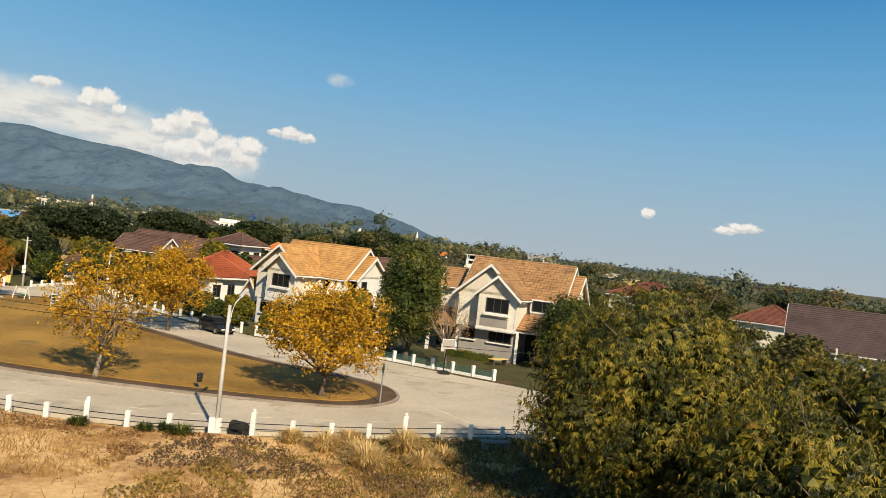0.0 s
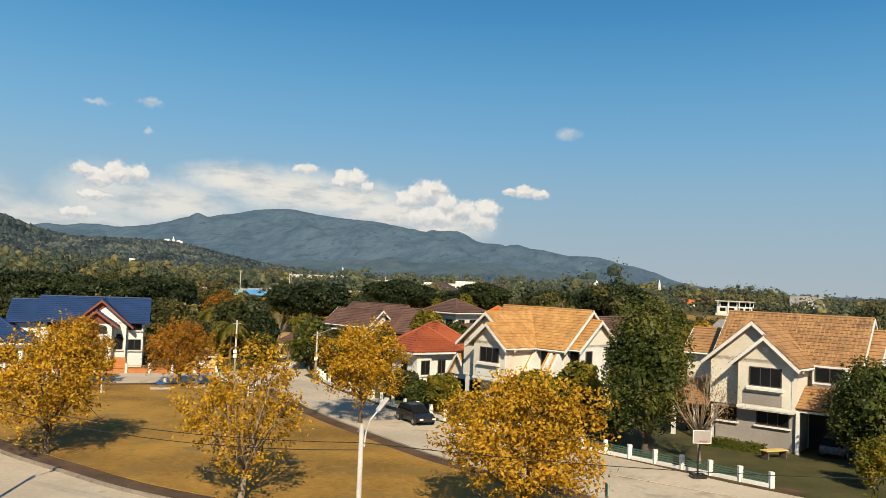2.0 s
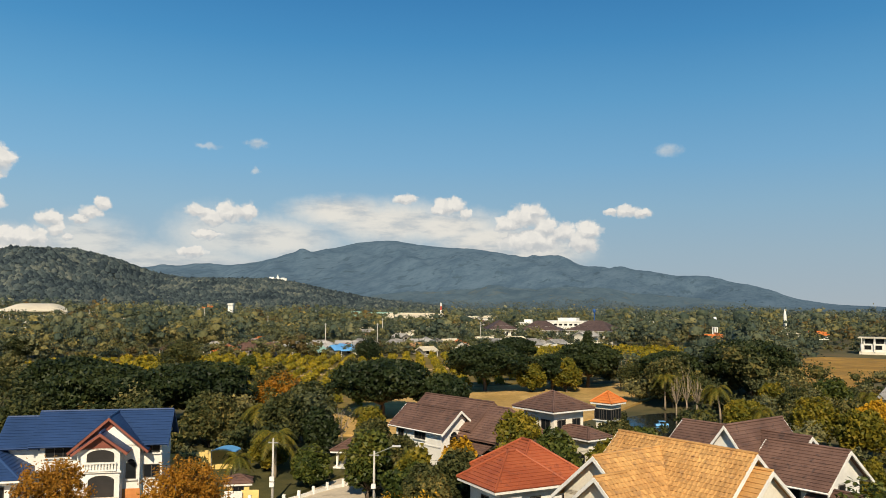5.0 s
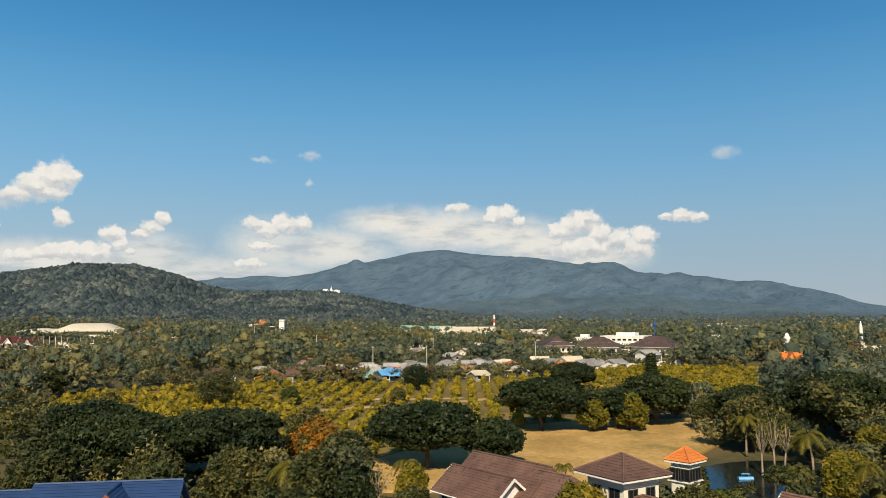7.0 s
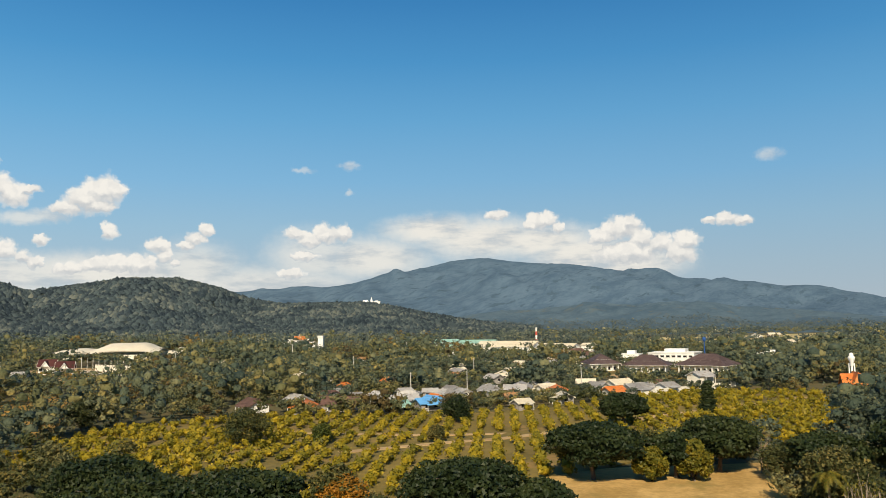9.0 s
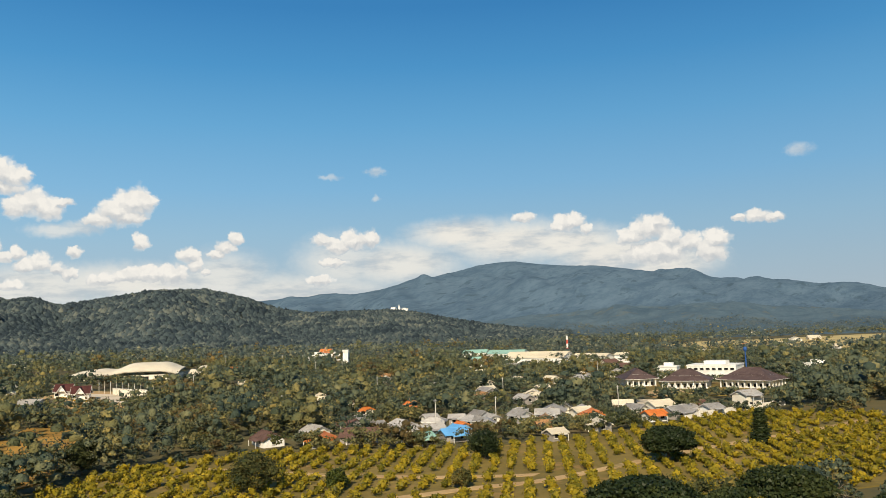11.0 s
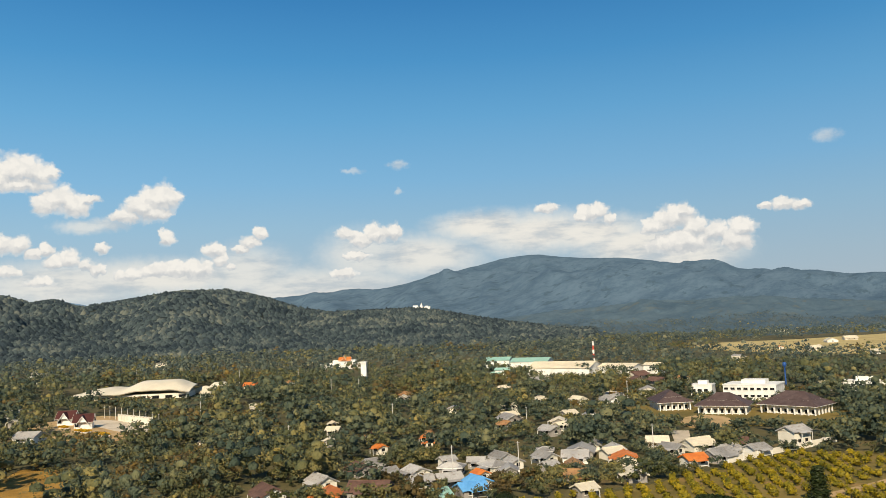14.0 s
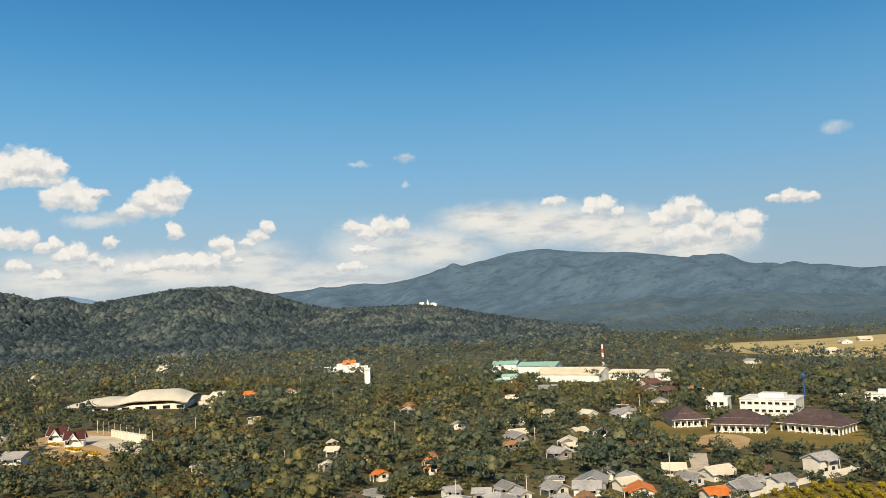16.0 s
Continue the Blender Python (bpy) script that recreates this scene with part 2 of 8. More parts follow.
BLUE_TILE = surface("blue roof sheet", (0.020, 0.046, 0.12), (0.028, 0.064, 0.17), 0.3, 6.0, 0.55, 0.2, by_object=0.1)
GREY_SHEET = surface("grey roof sheet", (0.26, 0.25, 0.24), (0.42, 0.40, 0.37), 0.2, 3.0, 0.6, 0.2, spots=(0.22, 0.17, 0.13), by_object=0.3)
WHITE_SHEET = surface("white roof sheet", (0.56, 0.50, 0.38), (0.72, 0.64, 0.49), 0.1, 2.0, 0.55, 0.1, by_object=0.1)
GREEN_SHEET = surface("green roof sheet", (0.24, 0.42, 0.36), (0.34, 0.52, 0.45), 0.1, 2.0, 0.6, 0.1, by_object=0.1)
MAROON_TILE = surface("maroon roof tile", (0.15, 0.055, 0.035), (0.24, 0.09, 0.055), 0.5, 7.0, 0.7, 0.4, spots=(0.10, 0.04, 0.03), by_object=0.15)
PLUM_TILE = surface("dark plum brown roof tile", (0.070, 0.046, 0.044), (0.115, 0.080, 0.074), 0.5, 7.0, 0.7, 0.3, by_object=0.12)
SANDY = surface("sandy dry field", (0.30, 0.185, 0.052), (0.58, 0.375, 0.135), 0.09, 1.2, 0.95, 0.8, 3.0, spots=(0.20, 0.155, 0.042), spot_scale=0.07)
STRAW = surface("straw field", (0.34, 0.26, 0.10), (0.50, 0.39, 0.17), 0.03, 0.5, 0.95, 0.3, 2.0)
SKY_SHEET = surface("sky blue roof sheet", (0.10, 0.30, 0.58), (0.16, 0.42, 0.72), 0.3, 3.0, 0.5, 0.1)
ORANGE_TILE = surface("orange roof tile", (0.50, 0.14, 0.03), (0.64, 0.22, 0.05), 0.4, 4.0, 0.6, 0.3)
ORANGE_WALL = surface("orange wall", (0.46, 0.17, 0.05), (0.60, 0.25, 0.08), 0.4, 6.0, 0.75, 0.2)
YELLOW_WALL = surface("yellow wall", (0.62, 0.44, 0.14), (0.74, 0.54, 0.20), 0.4, 6.0, 0.75, 0.2)
# near-black colour standing in for shade inside garage, porches, arches and windows
DARK = surface("painted recess shade", (0.018, 0.017, 0.016), (0.035, 0.032, 0.03), 0.5, 6.0, 0.8, 0.1)
FRAME = surface("dark window frame", (0.05, 0.045, 0.04), (0.09, 0.08, 0.07), 0.5, 6.0, 0.5, 0.0)
CONCRETE = surface("road concrete", (0.43, 0.362, 0.268), (0.60, 0.510, 0.388), 0.12, 3.0, 0.85, 0.2, spots=(0.36, 0.30, 0.22), spot_scale=0.35)
KERB = surface("old kerb", (0.20, 0.16, 0.12), (0.34, 0.29, 0.23), 0.6, 5.0, 0.85, 0.4, by_object=0.15)
POLE = surface("grey concrete pole", (0.42, 0.40, 0.36), (0.58, 0.55, 0.50), 0.8, 9.0, 0.8, 0.2)
SOIL = surface("leaf litter soil", (0.06, 0.038, 0.022), (0.14, 0.085, 0.045), 0.5, 5.0, 0.95, 0.6)
LAWN = surface("dry lawn", (0.19, 0.105, 0.018), (0.42, 0.235, 0.044), 0.14, 3.5, 0.95, 0.8, 14.0, spots=(0.22, 0.15, 0.045), spot_scale=0.30)
LOT = surface("sandy lot", (0.36, 0.178, 0.056), (0.78, 0.515, 0.235), 0.25, 2.6, 0.95, 1.0, 7.0, spots=(0.20, 0.088, 0.028), spot_scale=0.34)
YARD = surface("green yard grass", (0.042, 0.044, 0.013), (0.10, 0.086, 0.026), 0.25, 3.0, 0.95, 0.6, 12.0)
SCRUB = surface("scrub ground", (0.050, 0.050, 0.020), (0.12, 0.098, 0.040), 0.03, 0.6, 0.95, 0.5, 2.0, spots=(0.14, 0.10, 0.04), spot_scale=0.05)
ORCHARD = surface("orchard grass", (0.120, 0.092, 0.022), (0.22, 0.158, 0.040), 0.05, 0.8, 0.95, 0.5, 3.0, spots=(0.26, 0.16, 0.055), spot_scale=0.12)
DIRT = surface("dirt track", (0.32, 0.205, 0.09), (0.48, 0.33, 0.16), 0.08, 1.2, 0.95, 0.5, 3.0, spots=(0.20, 0.15, 0.05), spot_scale=0.15)
BARK = surface("bark", (0.07, 0.05, 0.035), (0.17, 0.13, 0.095), 1.0, 9.0, 0.95, 0.8, stretch=(1, 1, 0.35))
PALE_BARK = surface("pale bark", (0.20, 0.15, 0.10), (0.34, 0.27, 0.19), 1.0, 9.0, 0.95, 0.6, stretch=(1, 1, 0.35))
STEEL = surface("grey steel", (0.30, 0.30, 0.30), (0.42, 0.42, 0.41), 0.8, 9.0, 0.45, 0.05, metal=0.6)

YELLOW_LEAF = foliage("turning yellow leaves", [(0.11, 0.075, 0.008), (0.27, 0.145, 0.009), (0.46, 0.25, 0.013), (0.60, 0.35, 0.020), (0.38, 0.14, 0.010)], 0.45, 0.22)
RUST_LEAF = foliage("rusty leaves", [(0.15, 0.085, 0.012), (0.30, 0.14, 0.015), (0.40, 0.18, 0.018), (0.44, 0.24, 0.02)], 0.3, 0.35)
MANGO_LEAF = foliage("mango leaves", [(0.008, 0.011, 0.003), (0.022, 0.027, 0.005), (0.070, 0.070, 0.009), (0.24, 0.19, 0.017), (0.24, 0.12, 0.018)], 0.8, 0.08, 0.5)
GREEN_LEAF = foliage("dark green leaves", [(0.013, 0.023, 0.006), (0.034, 0.050, 0.010), (0.084, 0.094, 0.016), (0.16, 0.14, 0.025)], 0.3, 0.12, 0.5)
LIME_LEAF = foliage("yellow green leaves", [(0.06, 0.07, 0.012), (0.12, 0.115, 0.014), (0.23, 0.18, 0.018), (0.33, 0.23, 0.02)], 0.4, 0.3)
RAIN_LEAF = foliage("rain tree leaves", [(0.010, 0.018, 0.006), (0.020, 0.031, 0.009), (0.050, 0.060, 0.016)], 0.15, 0.12)
WOOD_LEAF = foliage("mixed woodland leaves", [(0.020, 0.030, 0.011), (0.050, 0.062, 0.020), (0.118, 0.112, 0.034), (0.29, 0.21, 0.055)], 0.10, 0.25, speck=0.5, lumpy=0.8)
# woodland beyond the near belt: extra blue paints distance haze into the leaves
FAR_LEAF = foliage("haze tinted woodland leaves", [(0.024, 0.038, 0.029), (0.054, 0.075, 0.050), (0.114, 0.126, 0.068), (0.28, 0.245, 0.100)], 0.085, 0.12, speck=0.44, lumpy=0.7)
PALM_LEAF = foliage("palm fronds", [(0.05, 0.06, 0.010), (0.12, 0.11, 0.014), (0.24, 0.17, 0.02)], 0.5, 0.3)
DRY_LEAF = foliage("dry grass", [(0.22, 0.125, 0.030), (0.38, 0.23, 0.065), (0.55, 0.36, 0.13)], 0.5, 0.3)
ORCHARD_LEAF = foliage("orchard leaves", [(0.075, 0.078, 0.011), (0.18, 0.155, 0.014), (0.32, 0.240, 0.016), (0.46, 0.32, 0.020)], 0.2, 0.3)


# ---------------------------------------------------------------- mesh helpers
def mesh_of(name, pieces):
    """One mesh from pieces of (points, faces); faces is an array with 3 or 4 corners a row."""
    verts, loops, totals, base = [], [], [], 0
    split = []
    for v, f in pieces:
        f = np.asarray(f, np.int64)
        flat = f[:, -1] == f[:, -2] if f.shape[1] == 4 else np.zeros(len(f), bool)
        split.append((v, f[~flat], f[flat, :3]))
    for v, f, tri in split:
        v = np.asarray(v, float).reshape(-1, 3)
        verts.append(v)
        if len(tri):
            loops.append((tri + base).ravel())
            totals.append(np.full(len(tri), 3))
        if not len(f):
            base += len(v)
            continue
        loops.append((f + base).ravel())
        totals.append(np.full(len(f), f.shape[1]))
        base += len(v)
    verts, loops, totals = np.concatenate(verts), np.concatenate(loops), np.concatenate(totals)
    me = bpy.data.meshes.new(name)
    me.vertices.add(len(verts))
    me.vertices.foreach_set("co", verts.ravel())
    me.loops.add(len(loops))
    me.loops.foreach_set("vertex_index", loops.astype(np.int32))
    me.polygons.add(len(totals))
    me.polygons.foreach_set("loop_start", np.r_[0, np.cumsum(totals)[:-1]].astype(np.int32))
    me.polygons.foreach_set("loop_total", totals.astype(np.int32))
    me.update(calc_edges=True)
    me.validate()
    return me


def thing(name, label, category, group="", at=None):
    ob = tagged(new(name), label, category, group)
    if at is not None:
        ob.matrix_world = at
    return ob


def part(name, data, material, parent=None, label="", smooth=False):
    """Links a bmesh, or a list of pieces, as one mesh object under a thing or a part."""
    if isinstance(data, bmesh.types.BMesh):
        me = bpy.data.meshes.new(name)
        bmesh.ops.recalc_face_normals(data, faces=data.faces)
        data.to_mesh(me)
        data.free()
    elif isinstance(data, bpy.types.Mesh):
        me = data
    else:
        me = mesh_of(name, data)
    if not me.materials:
        me.materials.append(material)
    if smooth:
        me.shade_smooth()
    else:
        me.shade_flat()
    ob = new(name, me)
    if parent:
        ob.parent = parent
    if label:
        ob["label"] = label
    return ob




def box(x0, x1, y0, y1, z0, z1):
    v = np.array([(x, y, z) for z in (z0, z1) for y in (y0, y1) for x in (x0, x1)], float)
    return v, np.array([[0, 2, 3, 1], [4, 5, 7, 6], [0, 1, 5, 4], [2, 6, 7, 3], [0, 4, 6, 2], [1, 3, 7, 5]])


def bevelled(x0, x1, y0, y1, z0, z1, r=0.03, seg=1):
    bm = bmesh.new()
    v, f = box(x0, x1, y0, y1, z0, z1)
    vs = [bm.verts.new(p) for p in v]
    for q in f:
        bm.faces.new([vs[i] for i in q])
    bmesh.ops.bevel(bm, geom=bm.edges[:], offset=r, segments=seg, affect="EDGES")
    return bm


def slab(corners, thick):
    """A flat quad (counter-clockwise seen from outside) thickened inwards."""
    p = np.array(corners, float)
    nrm = np.cross(p[1] - p[0], p[-1] - p[0])
    q = p - thick * nrm / np.linalg.norm(nrm)
    if len(p) == 4:
        return np.r_[p, q], np.array([[0, 1, 2, 3], [7, 6, 5, 4], [0, 4, 5, 1], [1, 5, 6, 2], [2, 6, 7, 3], [3, 7, 4, 0]])
    return np.r_[p, p[:1], q, q[:1]], np.array([[0, 1, 2, 2], [6, 5, 4, 4], [0, 4, 5, 1], [1, 5, 6, 2], [2, 6, 4, 0]])


def tube(points, radii, n=7, cap=True):
    p, r = np.array(points, float), np.broadcast_to(np.asarray(radii, float), (len(points),))
    d = np.gradient(p, axis=0)
    d /= np.linalg.norm(d, axis=1, keepdims=True) + 1e-9
    ref = np.where(np.abs(d[:, 2:3]) > 0.9, np.array([[1.0, 0, 0]]), np.array([[0, 0, 1.0]]))
    a = np.cross(d, ref)
    a /= np.linalg.norm(a, axis=1, keepdims=True) + 1e-9
    b = np.cross(d, a)
    ang = np.linspace(0, 2 * np.pi, n, endpoint=False)
    v = (p[:, None] + r[:, None, None] * (np.cos(ang)[None, :, None] * a[:, None] + np.sin(ang)[None, :, None] * b[:, None])).reshape(-1, 3)
    f = [[i * n + k, i * n + (k + 1) % n, (i + 1) * n + (k + 1) % n, (i + 1) * n + k] for i in range(len(p) - 1) for k in range(n)]
    if cap:
        m = len(v)
        v = np.r_[v, p[-1:], p[:1]]
        e = (len(p) - 1) * n
        f += [[e + k, e + (k + 1) % n, m, m] for k in range(n)] + [[(k + 1) % n, k, m + 1, m + 1] for k in range(n)]
    return v, np.array(f)


def lathe(profile, n=12):
    """Rings of (radius, height) turned round z."""
    ang = np.linspace(0, 2 * np.pi, n, endpoint=False)
    v = np.array([(r * c, r * s, z) for r, z in profile for c, s in zip(np.cos(ang), np.sin(ang))])
    f = [[i * n + k, i * n + (k + 1) % n, (i + 1) * n + (k + 1) % n, (i + 1) * n + k] for i in range(len(profile) - 1) for k in range(n)]
    return v, np.array(f)


def moved(piece, m):
    v, f = piece
    h = np.c_[v, np.ones(len(v))] @ np.array(m).T
    return h[:, :3], f


def ico(sub=1):
    bm = bmesh.new()
    bmesh.ops.create_icosphere(bm, subdivisions=sub, radius=1.0)
    v = np.array([x.co[:] for x in bm.verts])
    f = np.array([[y.index for y in x.verts] for x in bm.faces])
    bm.free()
    return v, f


def half_ball():
    v, f = ico(1)
    f = f[v[f][:, :, 2].mean(1) > -0.5]
    used, back = np.unique(f, return_inverse=True)
    return v[used], back.reshape(f.shape)


ICO1, ICO2, ICO_DOME = ico(1), ico(2), half_ball()


def smoothed(points, closed=True, n=6):
    """A rounded line through the given points."""
    p = np.array(points, float)
    out, m = [], len(p)
    for i in range(m if closed else m - 1):
        a, b, c, d = (p[(i + k) % m] if closed else p[min(max(i + k, 0), m - 1)] for k in (-1, 0, 1, 2))
        for s in np.linspace(0, 1, n, endpoint=False):
            out.append(0.5 * (2 * b + (c - a) * s + (2 * a - 5 * b + 4 * c - d) * s**2 + (3 * b - a - 3 * c + d) * s**3))
    if not closed:
        out.append(p[-1])
    return np.array(out)


def step(a, b, x):
    x = np.clip((x - a) / (b - a), 0, 1)
    return x * x * (3 - 2 * x)


# ---------------------------------------------------------------- land
def land(x, y):
    """Height of the plain: level near the houses, then a slow rise towards the hills."""
    x, y = np.asarray(x, float), np.asarray(y, float)
    d, a = np.hypot(x, y), np.degrees(np.arctan2(-x, y))
    return 3.2 * step(105, 190, d) + step(200, 600, d) * (1.5 + 7 * step(25, 55, a))


def bumps(x, y, size, seed=0, octaves=4):
    """Smooth value noise, about -1 to 1."""
    out, amp, total = 0.0, 1.0, 0.0
    for k in range(octaves):
        u, v = np.asarray(x) / size + 17.3 * (k + seed), np.asarray(y) / size - 9.1 * (k + 2 * seed)
        i, j = np.floor(u), np.floor(v)
        fu, fv = u - i, v - j
        fu, fv = fu * fu * (3 - 2 * fu), fv * fv * (3 - 2 * fv)
        h = lambda a, b: (np.sin(a * 127.1 + b * 311.7 + seed * 7.7) * 43758.5453) % 1.0  # noqa: E731
        out = out + amp * ((h(i, j) * (1 - fu) + h(i + 1, j) * fu) * (1 - fv) + (h(i, j + 1) * (1 - fu) + h(i + 1, j + 1) * fu) * fv - 0.5) * 2
        total, amp, size = total + amp, amp * 0.5, size / 2
    return out / total


def sheet(name, az0, az1, n_az, radii, height, material, label, smooth=True):
    """A sheet over bearings (degrees to the left of +y) and distances."""
    az, r = np.radians(np.linspace(az0, az1, n_az)), np.asarray(radii, float)
    A, R = np.meshgrid(az, r)
    x, y = -np.sin(A) * R, np.cos(A) * R
    v = np.stack([x, y, height(x, y, np.degrees(A), R)], -1).reshape(-1, 3)
    k = np.arange(len(r) - 1)[:, None] * n_az + np.arange(n_az - 1)[None]
    f = np.stack([k, k + n_az, k + n_az + 1, k + 1], -1).reshape(-1, 4)
    return tagged(part(name, [(v, f)], material, smooth=smooth), label, kind="structure")


sheet("ground", -180, 180, 181, np.r_[0.5, np.geomspace(8, 4900, 90)], lambda x, y, a, r: land(x, y) - 0.25, SCRUB, "dry scrubby valley ground with grass and bare soil")


def patch(name, outline, material, label, lift, cell=6.0, follow=True):
    """A piece of ground inside a smooth outline, lying on the land, with a skirt."""
    bm = bmesh.new()
    ring = [bm.verts.new((p[0], p[1], 0)) for p in outline]
    edges = [bm.edges.new((a, b)) for a, b in zip(ring, ring[1:] + ring[:1])]
    bmesh.ops.triangle_fill(bm, use_beauty=True, edges=edges)
    for _ in range(6):
        long = [e for e in bm.edges if e.calc_length() > cell * 2]
        if not long or not follow:
            break
        bmesh.ops.subdivide_edges(bm, edges=long, cuts=1)
        bmesh.ops.triangulate(bm, faces=bm.faces[:])
    rim = [e for e in bm.edges if e.is_boundary]
    skirt = bmesh.ops.extrude_edge_only(bm, edges=rim)["geom"]
    low = {g for g in skirt if isinstance(g, bmesh.types.BMVert)}
    for v in bm.verts:
        v.co.z = float(land(v.co.x, v.co.y)) + (lift if v not in low else -0.4)
    return tagged(part(name, bm, material), label, kind="structure")


ROAD = [(-95, 57), (-70, 49.5), (-45, 43.6), (-25, 40.7), (-14, 40.0), (-6, 41.6), (0, 43.9), (8, 47), (30, 57), (60, 72), (58, 84), (28, 68), (14, 61.5), (5.4, 64.6), (-3.5, 69.4), (-12, 73.4), (-19, 76.8), (-26, 81.8), (-36, 91.5), (-42, 99.5), (-44, 106), (-36, 118), (-29, 127), (-31, 130), (-40, 121), (-49, 108), (-49.5, 97), (-56, 89.2), (-66, 82.2), (-88, 68)]
PARK = [(-1.8, 54), (-2.3, 51.2), (-4.1, 49), (-6.8, 48.1), (-10.4, 47.7), (-15.4, 47.6), (-20, 47.8), (-24, 48.2), (-28, 49), (-33, 50.6), (-38.5, 52.4), (-48, 56.5), (-60, 63), (-64, 68), (-61, 74), (-54, 79.6), (-47, 84.8), (-42.5, 87), (-39.5, 86), (-33, 79.2), (-27, 73.5), (-21.7, 69.2), (-14, 63.3), (-6, 59.4), (-3, 57)]
patch("road", smoothed(ROAD), CONCRETE, "pale worn concrete road round a small park", 0.02)
park_line = smoothed(PARK)


def inset(line, d):
    t = np.roll(line, -1, 0) - np.roll(line, 1, 0)
    t /= np.linalg.norm(t, axis=1, keepdims=True)
    return line + d * np.stack([-t[:, 1], t[:, 0]], -1) * INWARD


area = np.sum(park_line[:, 0] * np.roll(park_line[:, 1], -1) - park_line[:, 1] * np.roll(park_line[:, 0], -1))
INWARD = 1 if area > 0 else -1
patch("park_soil", inset(park_line, 0.18), SOIL, "dark leaf litter along the edge of the park", 0.13)
patch("park_lawn", inset(park_line, 1.5), LAWN, "dry golden brown lawn of a small park", 0.17, cell=4)


def ribbon(a, b, za, zb):
    """A band between two closed lines."""
    n = len(a)
    v = np.r_[np.c_[a, np.broadcast_to(za, n)], np.c_[b, np.broadcast_to(zb, n)]]
    k = np.arange(n)
    return v, np.stack([k, (k + 1) % n, n + (k + 1) % n, n + k], -1)


o, i = park_line, inset(park_line, 0.2)
tagged(part("kerb", [ribbon(o, o, 0.0, 0.16), ribbon(o, i, 0.16, 0.17), ribbon(i, i, 0.17, 0.0)], KERB), "worn grey brown kerb round the park lawn", kind="structure")

patch("lot", [(-90, 44), (-45, 42.2), (-25, 39.4), (-14, 38.8), (-6, 40.2), (0, 42.4), (6, 45), (30, 56), (45, 50), (60, 0), (20, -25), (-40, -25), (-95, 10)], LOT, "bare sandy building lot with dry weeds", 0.03)
YARDS = [[(6.5, 64), (-3.8, 69.6), (-12, 73.6), (-18, 77.4), (-13, 92), (6, 102), (24, 92), (30, 72), (16, 64)],
         [(-19.4, 77.6), (-26.5, 82.5), (-36.5, 92.3), (-42, 101), (-30, 118), (-8, 112), (-12, 94)],
         [(-50.5, 97.5), (-57, 90.2), (-67, 83.5), (-92, 72), (-110, 92), (-84, 118), (-56, 124), (-47, 114), (-50, 108)]]
patch("verge", [(6.6, 63.9), (-3.8, 69.5), (-12, 73.5), (-12.2, 74.7), (-3.5, 70.7), (7.2, 65.1)], SOIL, "bare brown soil before the fence", 0.06)
for y in YARDS:
    patch("yard", smoothed(y, n=3), YARD, "patchy green yard grass", 0.04)


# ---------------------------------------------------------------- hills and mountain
# hill greens shifted to blue, painting in the haze before the hill
HILL = surface("haze tinted hill ground", (0.020, 0.032, 0.038), (0.042, 0.058, 0.060), 0.012, 0.12, 0.95, 0.9, 0.2, spots=(0.070, 0.072, 0.050), spot_scale=0.02, spec=0.1)
# the mountain's blue grey is air haze put into its base colour
MOUNTAIN = surface("haze tinted forested mountain", (0.064, 0.106, 0.152), (0.104, 0.156, 0.206), 0.012, 0.07, 1.0, 0.9, 0.07, spots=(0.058, 0.094, 0.126), spot_scale=0.03, stretch=(1, 0.28, 1), spec=0.0)

# crest lines: bearing to the left of +y (degrees) and height (metres)
HILL_CREST = [(84, 150), (70, 138), (62, 115), (61.1, 110), (60.2, 100), (58.8, 106), (57.4, 90), (55.8, 97), (53.6, 105), (52.8, 110), (51.4, 113), (49.7, 114), (48.1, 111), (46.7, 102), (45.5, 91), (44.6, 81), (43, 69), (41.6, 64), (38.4, 64), (36.5, 65), (35.6, 63), (34.1, 56), (32.6, 46), (31, 38), (29.5, 30), (26, 14), (20, 6)]
RANGE_CREST = [(78, 150), (69, 205), (66, 190), (63.8, 236), (62, 206), (60.2, 240), (58.6, 214), (56.5, 150), (54, 60)]
PEAK_CREST = [(76, 120), (60, 130), (55, 172), (46.9, 188), (44, 203), (42.4, 206), (39.3, 206), (37.7, 228), (36.1, 254), (34.5, 281), (32.5, 308), (31, 332), (30.3, 346), (28.9, 355), (27.9, 357), (26.7, 340), (24.6, 323), (22.3, 314), (20.9, 299), (19.8, 284), (18.9, 269), (17.3, 257), (16.5, 259), (15.5, 240), (14.6, 216), (12, 196), (10.6, 199), (9.5, 187), (8.3, 168), (6.7, 168), (4.9, 134), (2.2, 88), (1, 58), (-1.5, 29), (-6, 12), (-16, 6)]


def crest(rows, az):
    a, h = np.array(sorted(rows)).T
    fine = np.linspace(a[0], a[-1], 1200)
    v = np.interp(fine, a, h)
    k = np.hanning(25)
    v = np.convolve(np.pad(v, 12, mode="edge"), k / k.sum(), "valid")
    return np.interp(az, fine, v)


